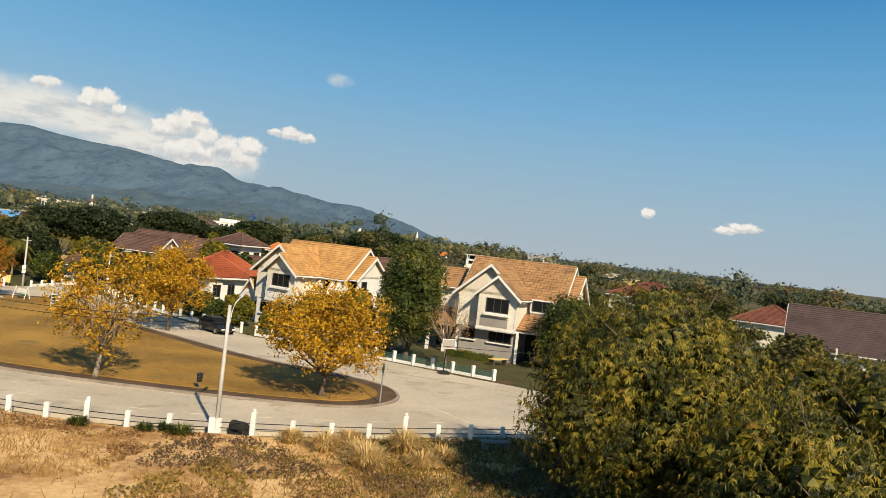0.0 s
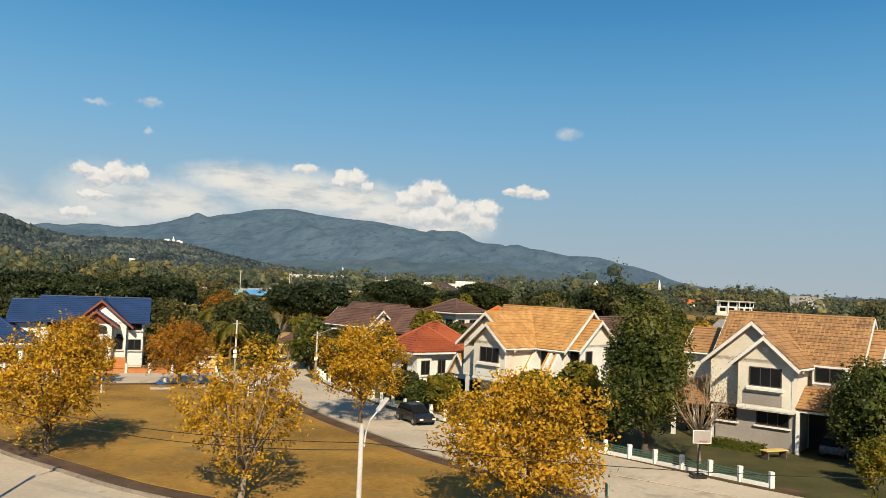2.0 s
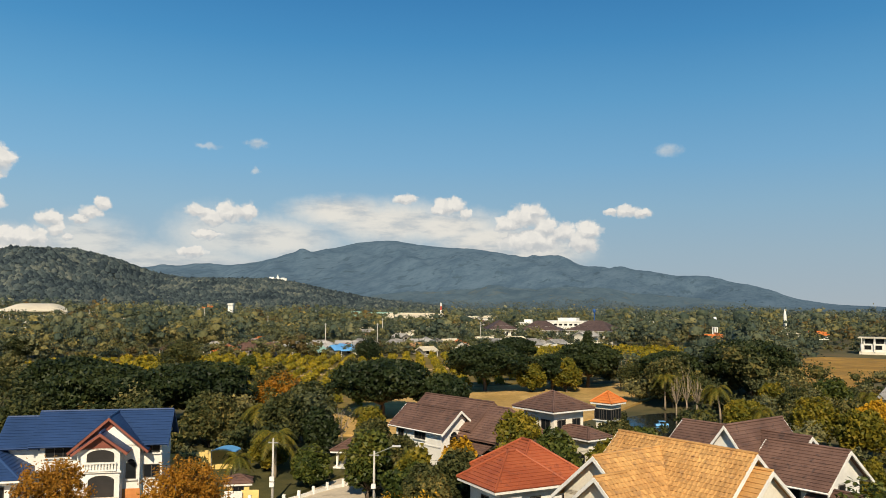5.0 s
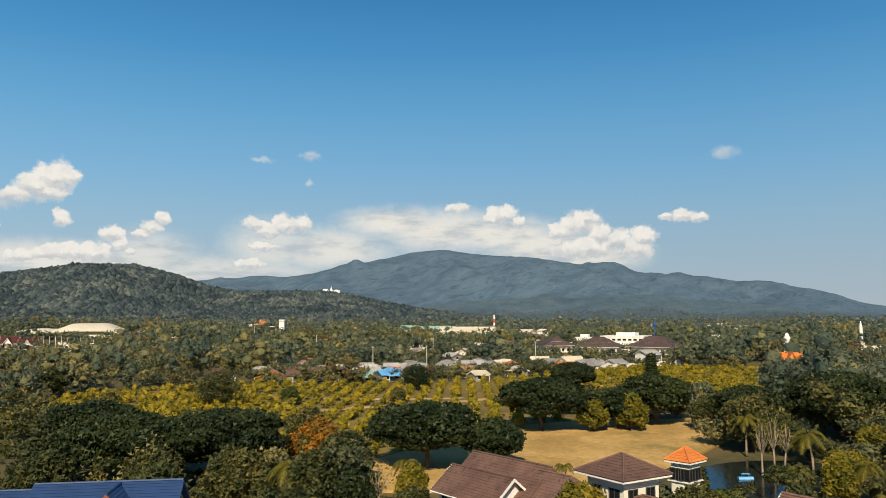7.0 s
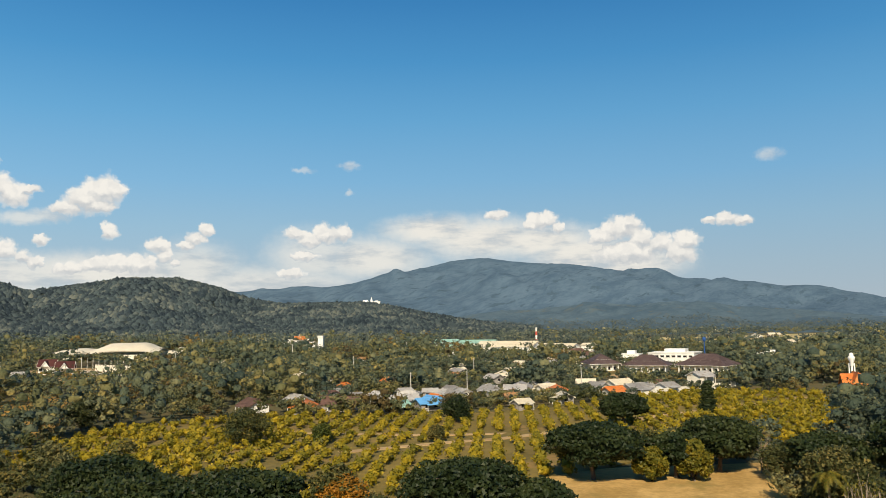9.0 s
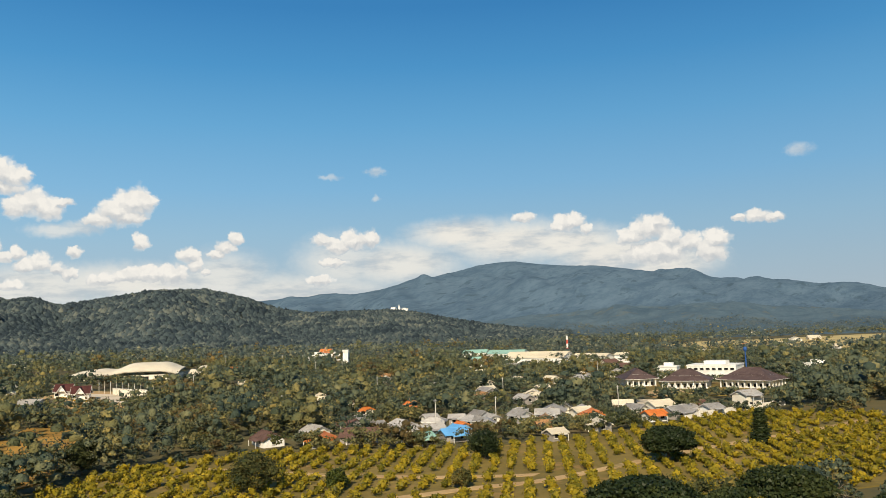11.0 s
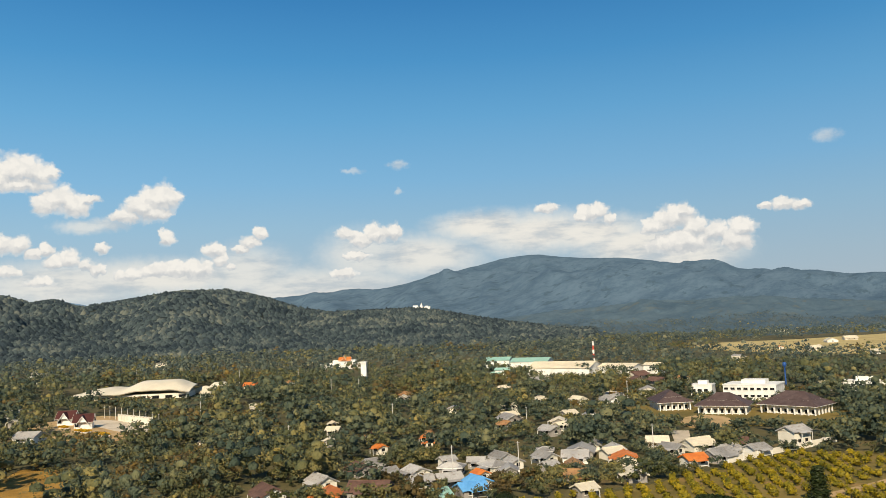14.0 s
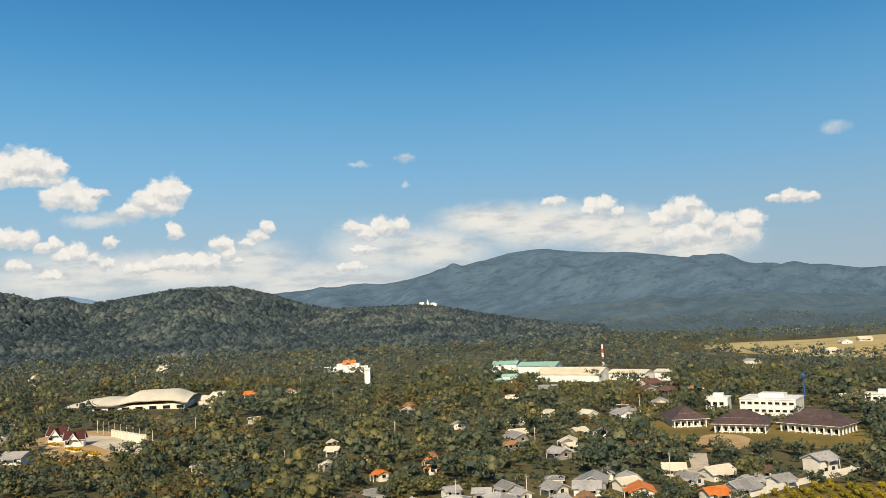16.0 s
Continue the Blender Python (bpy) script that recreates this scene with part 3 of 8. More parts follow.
def slope(x, y, az, r, rows, r0, ridge, r1, spur, grain, seed):
    """Land that climbs from r0 to a crest at the distance ridge and falls away behind it, cut by spurs."""
    top = crest(rows, az)
    side = step(r0, ridge, r) ** 0.85 * (1 - step(ridge * 1.02, r1, r))
    cut = 1 - spur * np.clip(bumps(np.radians(az) * ridge, r * 0.45, ridge * 0.085, seed, 4) * 1.6, -0.6, 1) * (1 - step(0.80, 1.0, side)) * step(0.02, 0.3, side)
    h = top * side * cut
    return land(x, y) * (1 - step(0, 30, h)) - 1.5 + h + grain * step(2, 30, h) * bumps(x, y, 24, seed + 3, 3)


sheet("hill", 18, 84, 320, np.linspace(950, 2300, 110), lambda x, y, a, r: slope(x, y, a, r, HILL_CREST, 950, 1620, 2300, 0.42, 2.0, 2), HILL, "wooded hill rising from the valley, haze painted in as blue green", smooth=False)
sheet("backdrop_mountain", -16, 76, 400, np.linspace(2400, 4900, 100), lambda x, y, a, r: slope(x, y, a, r, PEAK_CREST, 2400, 4300, 4990, 0.38, 3.5, 5), MOUNTAIN, "broad forested mountain in the distance, haze painted in as blue")
# paler still: stronger haze painted into the far range
RANGE = surface("haze tinted far mountains", (0.17, 0.26, 0.36), (0.21, 0.31, 0.42), 0.004, 0.03, 1.0, 0.3, 0.05, spec=0.0)
sheet("backdrop_range", 54, 78, 160, np.linspace(4500, 4990, 12), lambda x, y, a, r: slope(x, y, a, r, RANGE_CREST, 4400, 4800, 5200, 0.1, 2.0, 8), RANGE, "far mountain range, haze painted in as pale blue")
FOOT_CREST = [(40, 14), (36.5, 34), (34.5, 44), (32, 36), (29, 42), (25, 56), (20, 68), (15, 64), (10, 52), (6, 36), (3, 20), (0, 9), (-4, 4), (-14, 3)]
# foothill colour leans to blue grey: distance haze is mixed into it
FOOTHILL = surface("haze tinted foothills", (0.062, 0.100, 0.134), (0.094, 0.136, 0.164), 0.010, 0.07, 1.0, 1.0, 0.12, spots=(0.100, 0.122, 0.124), spot_scale=0.03, stretch=(1, 0.3, 1), spec=0.0)


def foothill(x, y, a, r):
    return slope(x, y, a, r, FOOT_CREST, 1080, 2450, 3600, 0.5, 5.0, 11)


sheet("foothill", -14, 40, 300, np.linspace(1060, 3500, 110), foothill, FOOTHILL, "foothill woods below the mountain, haze painted into the colour", smooth=False)


# ---------------------------------------------------------------- trees
def rhombs(rng, centres, size, droop=0.0, aspect=0.5, toward=None):
    """Leaves: a folded four-cornered blade at each centre."""
    n = len(centres)
    s = size * rng.uniform(0.65, 1.3, (n, 1))
    d = rng.normal(size=(n, 3))
    d[:, 2] = d[:, 2] * 0.6 - droop
    d /= np.linalg.norm(d, axis=1, keepdims=True)
    k = rng.normal(size=(n, 3)) if toward is None else toward + 0.7 * rng.normal(size=(n, 3))
    w = np.cross(d, k)
    w /= np.linalg.norm(w, axis=1, keepdims=True) + 1e-9
    nn = np.cross(w, d)
    v = np.stack([centres - d * s * 0.5, centres + w * s * aspect * 0.5 + nn * s * 0.06, centres + d * s * 0.5, centres - w * s * aspect * 0.5 + nn * s * 0.06], 1).reshape(-1, 3)
    return v, np.arange(4 * n).reshape(-1, 4)


def flakes(rng, centres, size, toward):
    """Far foliage: a three-cornered leaf spray at each centre."""
    n = len(centres)
    s = size * rng.uniform(0.65, 1.35, (n, 1))
    d = rng.normal(size=(n, 3)) * (1, 1, 0.7)
    d /= np.linalg.norm(d, axis=1, keepdims=True)
    w = np.cross(d, toward + 0.7 * rng.normal(size=(n, 3)))
    w /= np.linalg.norm(w, axis=1, keepdims=True) + 1e-9
    v = np.stack([centres - d * s * 0.55, centres + d * s * 0.4 + w * s * 0.5, centres + d * s * 0.5 - w * s * 0.45], 1).reshape(-1, 3)
    return v, np.arange(3 * n).reshape(-1, 3)


def shards(rng, radii, core, centre, ball):
    """The inner foliage of a near crown: loose facets, each with its own tilt and tone."""
    v, f = ball
    p = v[f].reshape(-1, 3) * radii * core
    return p * (1 + 0.18 * rng.normal(size=(len(p), 1))) + centre, np.arange(len(p)).reshape(-1, 3)


def lump(rng, radii, core, centre, ball):
    """The inner foliage of a far crown: a rounded uneven mass."""
    v, f = ball
    return v * radii * core * (1 + 0.14 * rng.normal(size=(len(v), 1))) + centre, f


def whorls(rng, centres, out, size, droop, count=5):
    """Twig ends: a ring of narrow hanging leaves round each centre."""
    n = len(centres)
    side = np.cross(out, rng.normal(size=(n, 3)))
    side /= np.linalg.norm(side, axis=1, keepdims=True) + 1e-9
    other = np.cross(out, side)
    verts, faces = [centres], []
    for k in range(count):
        a = 2 * math.pi * k / count + rng.uniform(-0.4, 0.4, (n, 1))
        d = side * np.cos(a) + other * np.sin(a) + out * 0.35 + (0, 0, -droop)
        d /= np.linalg.norm(d, axis=1, keepdims=True)
        w = np.cross(d, out + 0.3 * rng.normal(size=(n, 3)))
        w /= np.linalg.norm(w, axis=1, keepdims=True) + 1e-9
        s = size * rng.uniform(0.55, 1.35, (n, 1))
        sag = np.array([0, 0, -0.32]) * s
        base = n * (1 + 3 * k)
        verts += [centres + d * s * 0.5 + w * s * 0.13, centres + d * s + sag, centres + d * s * 0.5 - w * s * 0.13]
        i = np.arange(n)
        faces.append(np.stack([i, base + i, base + n + i, base + 2 * n + i], -1))
    return np.concatenate(verts), np.concatenate(faces)


def mango(x, y, h, w, count, size, seed):
    rng = np.random.default_rng(seed)
    t = thing("mango_tree", "large mango tree with dense drooping olive green leaves", "tree", "mango trees", pose(x, y, float(land(x, y)), 0, 0, 0))
    lobes = lobes_of(rng, 34, w, h * 0.94, h * 0.06)
    part("trunk", branches(rng, lobes, h * 0.16, 0.3, (0.1, 0.1)), BARK, t, smooth=True)
    pieces = []
    vol = np.array([l[3] * l[4] for l in lobes])
    for (lx, ly, lz, r, lh), q in zip(lobes, (count * vol / vol.sum()).astype(int)):
        pieces.append(shards(rng, (r, r, lh), 0.45, (lx, ly, lz), ICO2))
        d = rng.normal(size=(q, 3))
        d[:, 2] += 0.25
        d /= np.linalg.norm(d, axis=1, keepdims=True)
        swell = 1 + 0.2 * np.sin(d[:, :1] * 6 + lx) * np.sin(d[:, 1:2] * 6 + ly) * np.sin(d[:, 2:] * 5 + lz)
        pieces.append(whorls(rng, d * rng.uniform(0.70, 1.08, (q, 1)) * swell * (r, r, lh) + (lx, ly, lz), d, size, 0.95))
    part("crown", pieces, MANGO_LEAF, t)


def lobes_of(rng, n, width, height, base, flat=1.0):
    """Lumps that make up a crown of that width and height, its foot at base."""
    out = []
    for k in range(n):
        a, u = k * 2.4 + rng.uniform(-0.4, 0.4), (k + 0.5) / n
        zz = 1 - 1.75 * u
        rr = math.sqrt(max(0.0, 1 - zz * zz)) * rng.uniform(0.55, 0.85)
        size = rng.uniform(0.30, 0.44)
        out.append((math.cos(a) * rr * width / 2 * 0.8, math.sin(a) * rr * width / 2 * 0.8, base + height * (0.5 + 0.36 * zz), size * width / 2, size * height / 2 * flat * 1.15))
    return out


def crown(rng, lobes, leaves, size, core=0.62, droop=0.2, aspect=0.5, shell=0.75, fine=False, clump=0):
    """Dark cores with leaves all round them."""
    pieces = []
    vol = np.array([l[3] * l[3] * l[4] for l in lobes]) ** 0.67
    counts = np.maximum(4, leaves * vol / vol.sum()).astype(int)
    for (x, y, z, r, h), n in zip(lobes, counts):
        if core:
            pieces.append(shards(rng, (r, r, h), core, (x, y, z), ICO2))
        d = rng.normal(size=(n, 3))
        d /= np.linalg.norm(d, axis=1, keepdims=True)
        rad = rng.uniform(shell ** 2, 1.12, (n, 1)) ** 0.5
        swell = 1 + 0.22 * np.sin(d[:, :1] * 5 + x) * np.sin(d[:, 1:2] * 5 + y) * np.sin(d[:, 2:] * 4 + z)
        if clump:
            # leaves hang in bunches at the twig ends
            pick = rng.integers(0, max(1, n // clump), n)
            d, rad, swell = d[pick], rad[pick], swell[pick] + rng.normal(size=(n, 1)) * 0.05
            d = d + rng.normal(size=(n, 3)) * 0.15 * (1, 1, 1.2)
        spots = d * rad * swell * (r, r, h) + (x, y, z)
        pieces.append(flakes(rng, spots, size * 1.2, d) if fine else rhombs(rng, spots, size, droop, aspect, d))
    return pieces


def branches(rng, lobes, fork, trunk_r, lean=(0, 0), n=6):
    """A tapered trunk from the ground to the fork, and a limb to each lump."""
    top = np.array([lean[0], lean[1], fork])
    base = [(0, 0, -0.3), (0.02, 0, 0.25), top * (0.5, 0.5, 0.5) + (rng.uniform(-0.08, 0.08), rng.uniform(-0.08, 0.08), 0.1), top]
    out = [tube(base, [trunk_r * 1.5, trunk_r * 1.1, trunk_r * 0.9, trunk_r * 0.75], n + 2)]
    for x, y, z, r, h in lobes:
        end = np.array([x, y, z])
        start = top * (1, 1, rng.uniform(0.75, 1.0))
        mid = start * 0.45 + end * 0.55 + rng.normal(size=3) * 0.12 * r - (0, 0, 0.12 * h)
        out.append(tube([start, mid, end], [trunk_r * 0.5, trunk_r * 0.3, trunk_r * 0.12], n - 1))
        for _ in range(2):
            tip = end + rng.normal(size=3) * (r, r, h) * 0.5
            out.append(tube([mid * 0.4 + end * 0.6, tip], [trunk_r * 0.2, trunk_r * 0.06], 4))
    return out


def tree(name, label, category, group, x, y, height, width, leaves, size, leaf, bark=BARK, fork=0.25, trunk=0.16, n=10, core=0.6, droop=0.2, aspect=0.5, flat=1.0, seed=0, turn=0.0, shell=0.75, foot=None, fine=False, clump=0):
    rng = np.random.default_rng(seed)
    z = float(land(x, y)) + (0.15 if foot is None else foot)
    t = thing(name, label, category, group, pose(x, y, z, 0, 0, turn))
    base = height * fork
    lobes = lobes_of(rng, n, width, height - base * 0.8, base * 0.8, flat)
    part("trunk", branches(rng, lobes, base * 1.05, trunk, rng.uniform(-0.3, 0.3, 2)), bark, t, smooth=True)
    part("crown", crown(rng, lobes, leaves, size, core, droop, aspect, shell, fine, clump), leaf, t)
    return t


# trees of the park
PARK_TREE = "tree with turning yellow orange leaves on the dry park lawn"
LITTER = dict(core=0, shell=0.45, flat=0.95, clump=22, droop=0.5)
tree("park_tree", PARK_TREE, "tree", "park trees", -6.7, 50.9, 7.3, 9.4, 13500, 0.23, YELLOW_LEAF, n=17, seed=1, fork=0.2, trunk=0.17, **LITTER)
tree("park_tree", "sparse tree with yellow leaves and bare twigs on the lawn", "tree", "park trees", -20.4, 49.2, 7.9, 7.6, 6800, 0.21, YELLOW_LEAF, PALE_BARK, n=24, seed=2, fork=0.2, trunk=0.16, **LITTER)
tree("park_tree", PARK_TREE, "tree", "park trees", -24.2, 73.0, 7.6, 8.6, 12500, 0.23, YELLOW_LEAF, n=16, seed=3, fork=0.22, trunk=0.16, **LITTER)
tree("park_tree", PARK_TREE, "tree", "park trees", -36.1, 53.2, 7.6, 8.6, 12500, 0.23, YELLOW_LEAF, n=16, seed=4, fork=0.22, trunk=0.16, **LITTER)
tree("park_tree", "tree with rusty orange leaves on the park lawn", "tree", "park trees", -55.3, 77.0, 6.5, 6.2, 10500, 0.23, RUST_LEAF, n=14, seed=5, fork=0.2, trunk=0.17, **LITTER)
tree("park_tree", "tree with rusty orange leaves on the park lawn", "tree", "park trees", -46.9, 81.4, 6.3, 7.6, 11500, 0.23, RUST_LEAF, n=14, seed=6, fork=0.2, trunk=0.17, **LITTER)

# mango trees beside the lot
for k, (x, y, h, w) in enumerate([(9.4, 33.2, 9.1, 12.0), (19.0, 35.5, 7.6, 11.5), (12.0, 25.5, 6.6, 8.5), (21.0, 26.5, 6.4, 9.0), (29.0, 41.0, 6.2, 9.0)]):
    mango(x, y, h, w, (23000, 10000, 6000, 2800, 1600)[k], 0.18, 11 + k)

# trees and shrubs round the houses: x, y, height, width
tree("garden_tree", "tall dense dark green garden tree beside a house", "tree", "", -2.3, 72.0, 10.3, 7.2, 17000, 0.27, GREEN_LEAF, n=26, core=0.5, seed=21, fork=0.1, trunk=0.25, foot=0)
BARE = dict(core=0, shell=0.2, foot=0)
tree("bare_tree", "small leafless tree with grey twigs and few leaves", "tree", "", 1.3, 70.2, 6.8, 5.8, 1500, 0.12, RUST_LEAF, PALE_BARK, n=36, seed=22, fork=0.3, trunk=0.11, **BARE)
for k, (x, y, h, w) in enumerate(((-21.9, 150.4, 7.2, 2.6), (-20.7, 151.6, 7.6, 2.8), (-19.6, 153.2, 6.6, 2.8), (-36.4, 182.0, 7.0, 6.0), (-56.2, 118.2, 5.4, 4.6))):
    tree("bare_tree", "slender pale leafless tree", "tree", "bare trees", x, y, h, w, 160, 0.24, LIME_LEAF, PALE_BARK, n=16, seed=150 + k, fork=0.42, trunk=0.13, **BARE)
tree("garden_tree", "dark green garden tree beside a driveway", "tree", "", 12.4, 73.6, 7.2, 6.6, 9500, 0.25, GREEN_LEAF, n=16, seed=23, fork=0.12, trunk=0.2, foot=0)
tree("shrub", "flowering shrub with yellow blossom beside a driveway", "shrub", "", 11.2, 67.8, 3.1, 3.2, 1500, 0.24, LIME_LEAF, n=8, seed=24, fork=0.06, trunk=0.06, foot=0)
tree("shrub", "round green garden shrub", "shrub", "", -5.0, 76.4, 2.8, 3.6, 1600, 0.22, LIME_LEAF, n=8, seed=25, fork=0.04, trunk=0.06, foot=0)
GARDEN = [
    (-37.6, 100.4, 5.0, 4.6, LIME_LEAF), (-43.2, 101.8, 6.2, 4.6, GREEN_LEAF), (-34.4, 103.4, 5.6, 3.8, YELLOW_LEAF), (-31.4, 110.4, 7.6, 5.4, LIME_LEAF), (-27.0, 109.4, 6.2, 4.8, GREEN_LEAF), (-21.8, 109.6, 5.4, 4.8, LIME_LEAF), (-33.2, 100.2, 5.4, 4.6, WOOD_LEAF), (-46.6, 108.6, 6.0, 4.2, WOOD_LEAF), (-22.6, 118.2, 4.4, 4.4, LIME_LEAF), (-24.6, 124.0, 5.0, 4.6, WOOD_LEAF),
    (-20.2, 81.6, 3.2, 3.6, LIME_LEAF), (-11.6, 79.0, 4.4, 4.8, LIME_LEAF), (-8.0, 80.6, 5.0, 4.8, LIME_LEAF), (-34.6, 96.8, 4.6, 4.4, WOOD_LEAF),
    (-25.5, 86.2, 2.8, 4.2, WOOD_LEAF), (-16.0, 77.4, 2.4, 2.2, LIME_LEAF), (-14.0, 76.6, 2.2, 2.6, YELLOW_LEAF), (-22.8, 83.2, 2.2, 2.6, GREEN_LEAF),
    (-50.9, 103.6, 3.9, 3.6, GREEN_LEAF), (-61.9, 114.4, 7.0, 6.0, WOOD_LEAF), (-56.5, 113.7, 5.6, 4.2, RAIN_LEAF), (-50.3, 102.8, 3.7, 4.4, GREEN_LEAF), (-53.4, 120.1, 4.9, 4.2, LIME_LEAF),
    (-42.7, 106.4, 5.0, 6.0, WOOD_LEAF), (-37.3, 98.7, 4.2, 5.2, GREEN_LEAF), (-41.5, 120, 5.2, 5.0, GREEN_LEAF), (-71.6, 112.7, 6.3, 8.1, WOOD_LEAF), (-76, 131.9, 7.3, 7.3, WOOD_LEAF),
]
MORE = [
    (-13, 140.2, 5.2, 4.4, LIME_LEAF), (-4.5, 141.5, 5.7, 6.1, LIME_LEAF), (0.5, 138.5, 5.2, 6.3, LIME_LEAF), (-0.1, 118.3, 4.0, 3.0, LIME_LEAF), (-49.3, 170.1, 4.9, 5.7, LIME_LEAF),
    (-43.8, 172.5, 5.9, 5.7, LIME_LEAF), (-24.5, 164.8, 7.4, 8.4, WOOD_LEAF), (-12.7, 150.6, 3.6, 5.5, LIME_LEAF), (8.3, 132.1, 5, 7, WOOD_LEAF), (-6.5, 158, 4.6, 5.4, WOOD_LEAF), (-2.0, 166, 5.0, 6.0, GREEN_LEAF), (2.4, 150, 4.4, 5.2, YELLOW_LEAF), (-9.8, 164, 4.4, 5.0, LIME_LEAF), (6.2, 119.7, 5, 6, GREEN_LEAF), (-22.6, 129.4, 3.4, 4, GREEN_LEAF),
    (-33.9, 136.5, 3.6, 5, GREEN_LEAF), (-27.8, 137.8, 3.4, 4.6, WOOD_LEAF), (-45.1, 115.9, 4.4, 4, LIME_LEAF), (-33.9, 115, 4.2, 4.4, RUST_LEAF), (-58.2, 106.4, 4.0, 4.2, LIME_LEAF), (-81.2, 110, 6.0, 8, WOOD_LEAF),
    (-89.2, 101.8, 6, 8, WOOD_LEAF), (16, 98, 7, 8, WOOD_LEAF), (26, 92, 7.5, 8.5, GREEN_LEAF), (20.7, 115.7, 7, 9, WOOD_LEAF), (35.3, 126.3, 7, 9, WOOD_LEAF), (54.1, 116, 7, 9, GREEN_LEAF), (34, 74, 6, 7, WOOD_LEAF), (-65.3, 124.8, 6.5, 7.5, WOOD_LEAF), (46, 98, 6, 7, GREEN_LEAF), (30, 100, 5, 6, WOOD_LEAF),
]
for k, (x, y, h, w, m) in enumerate(GARDEN + MORE):
    tone = {"yellow green leaves": "yellow green", "dark green leaves": "dark green", "mixed woodland leaves": "olive green", "rain tree leaves": "very dark green", "rusty leaves": "rusty", "turning yellow leaves": "golden yellow"}[m.name]
    kind = "shrub" if h < 3.0 else "tree"
    tree("shrub" if h < 3.0 else "garden_tree", f"{tone} garden {kind} among the houses", kind, "garden trees", x, y, h, w, int(2000 + 600 * w), 0.26 + 0.01 * w, m, fine=True, n=11 if h < 5 else 15, seed=40 + k, fork=0.1, trunk=0.05 + 0.015 * h, core=0.5, foot=-0.05)

# wide dark rain trees behind the houses
for k, (x, y, h, w) in enumerate([(-61.2, 137.2, 8.8, 16.5), (-52.5, 139.4, 6.7, 8), (-89.1, 113.2, 8.9, 17), (-80.0, 119.6, 9.2, 17), (-57.2, 167.6, 8.5, 15.8), (-46.8, 174.1, 6.6, 9), (-42.1, 180.6, 8.3, 13), (-72.0, 225.0, 7.1, 11.4), (-26.7, 176.5, 7.6, 11.5), (-14.6, 184.0, 9.4, 17), (-102, 118, 8.6, 15)]):
    tree("rain_tree", "wide flat-topped dark green rain tree", "tree", "rain trees", x, y, h, w, 19000, 0.36, RAIN_LEAF, n=34, seed=90 + k, fork=0.3, trunk=0.35, core=0.55, droop=0.0, flat=0.62, fine=True, foot=-0.05)
# single trees in the orchard
for k, (x, y, h, w, m) in enumerate([(-128.2, 168.7, 7.4, 11.0, WOOD_LEAF), (-75.0, 131.3, 6.5, 7.2, RUST_LEAF), (-108.6, 215.8, 6.2, 8.4, RAIN_LEAF), (-178.4, 167.6, 6.9, 10.3, WOOD_LEAF), (-116.6, 177.3, 3.7, 4.4, GREEN_LEAF), (-32.4, 177.5, 5.6, 7.6, WOOD_LEAF), (-97, 188, 3.4, 4, WOOD_LEAF)]):
    tree("orchard_tree", "dark full-grown tree standing among orchard rows", "tree", "orchard trees", x, y, h, w, 3000, 0.42, m, n=14, seed=120 + k, fork=0.12, trunk=0.2, core=0.55, foot=-0.05)


def cypress(x, y, h, w):
    rng = np.random.default_rng(7)
    t = thing("cypress", "tall narrow dark evergreen tree above the orchard", "tree", "", pose(x, y, float(land(x, y)) - 0.05))
    part("trunk", [tube([(0, 0, -0.2), (0, 0, h * 0.5)], [0.2, 0.1], 6)], BARK, t)
    lobes = [(0.15 * math.cos(k * 2), 0.15 * math.sin(k * 2), h * (0.12 + 0.82 * k / 9), w / 2 * (1.0 - 0.055 * k), h * 0.09) for k in range(10)]
    part("crown", crown(rng, lobes, 2200, 0.4, 0.85, 0.0, 0.5), RAIN_LEAF, t)


cypress(-60.5, 253, 7.9, 4.7)


def palm(x, y, h, spread, seed, lean=0.6, label="coconut palm with yellowing arching fronds"):
    rng = np.random.default_rng(seed)
    t = thing("palm", label, "palm tree", "palms", pose(x, y, float(land(x, y)) - 0.05, 0, 0, seed * 77))
    s = np.linspace(0, 1, 7)
    stem = np.stack([lean * s**2, 0 * s, h * 0.72 * s - 0.1], -1)
    part("trunk", [tube(stem, np.linspace(0.17, 0.10, 7), 7)], PALE_BARK, t, smooth=True)
    top = stem[-1]
    for k in range(15):
        a, up = k * 2.4, rng.uniform(-0.15, 0.95)
        u = np.linspace(0, 1, 12)
        out = spread / 2 * (u - 0.18 * u**2)
        rise = spread / 2 * (up * u - (0.75 + 0.35 * up) * u**2)
        line = top + np.stack([np.cos(a) * out, np.sin(a) * out, rise], -1)
        pieces = [tube(line, np.linspace(0.035, 0.01, 12), 3)]
        side = np.array([-math.sin(a), math.cos(a), 0])
        for sgn in (-1, 1):
            for j in range(1, 12):
                base, ln = line[j], spread * 0.13 * math.sin(math.pi * (0.15 + 0.8 * j / 12))
                for d in (0, 0.5):
                    b = line[j - 1] * d + base * (1 - d)
                    tip = b + sgn * side * ln + (0, 0, -0.45 * ln) + (line[j] - line[j - 1]) * 0.7
                    wv = (line[j] - line[j - 1]) * 0.28
                    pieces.append((np.array([b - wv, b + wv, tip]), np.array([[0, 1, 2]])))
        part("frond", pieces, PALM_LEAF, t)
    return t


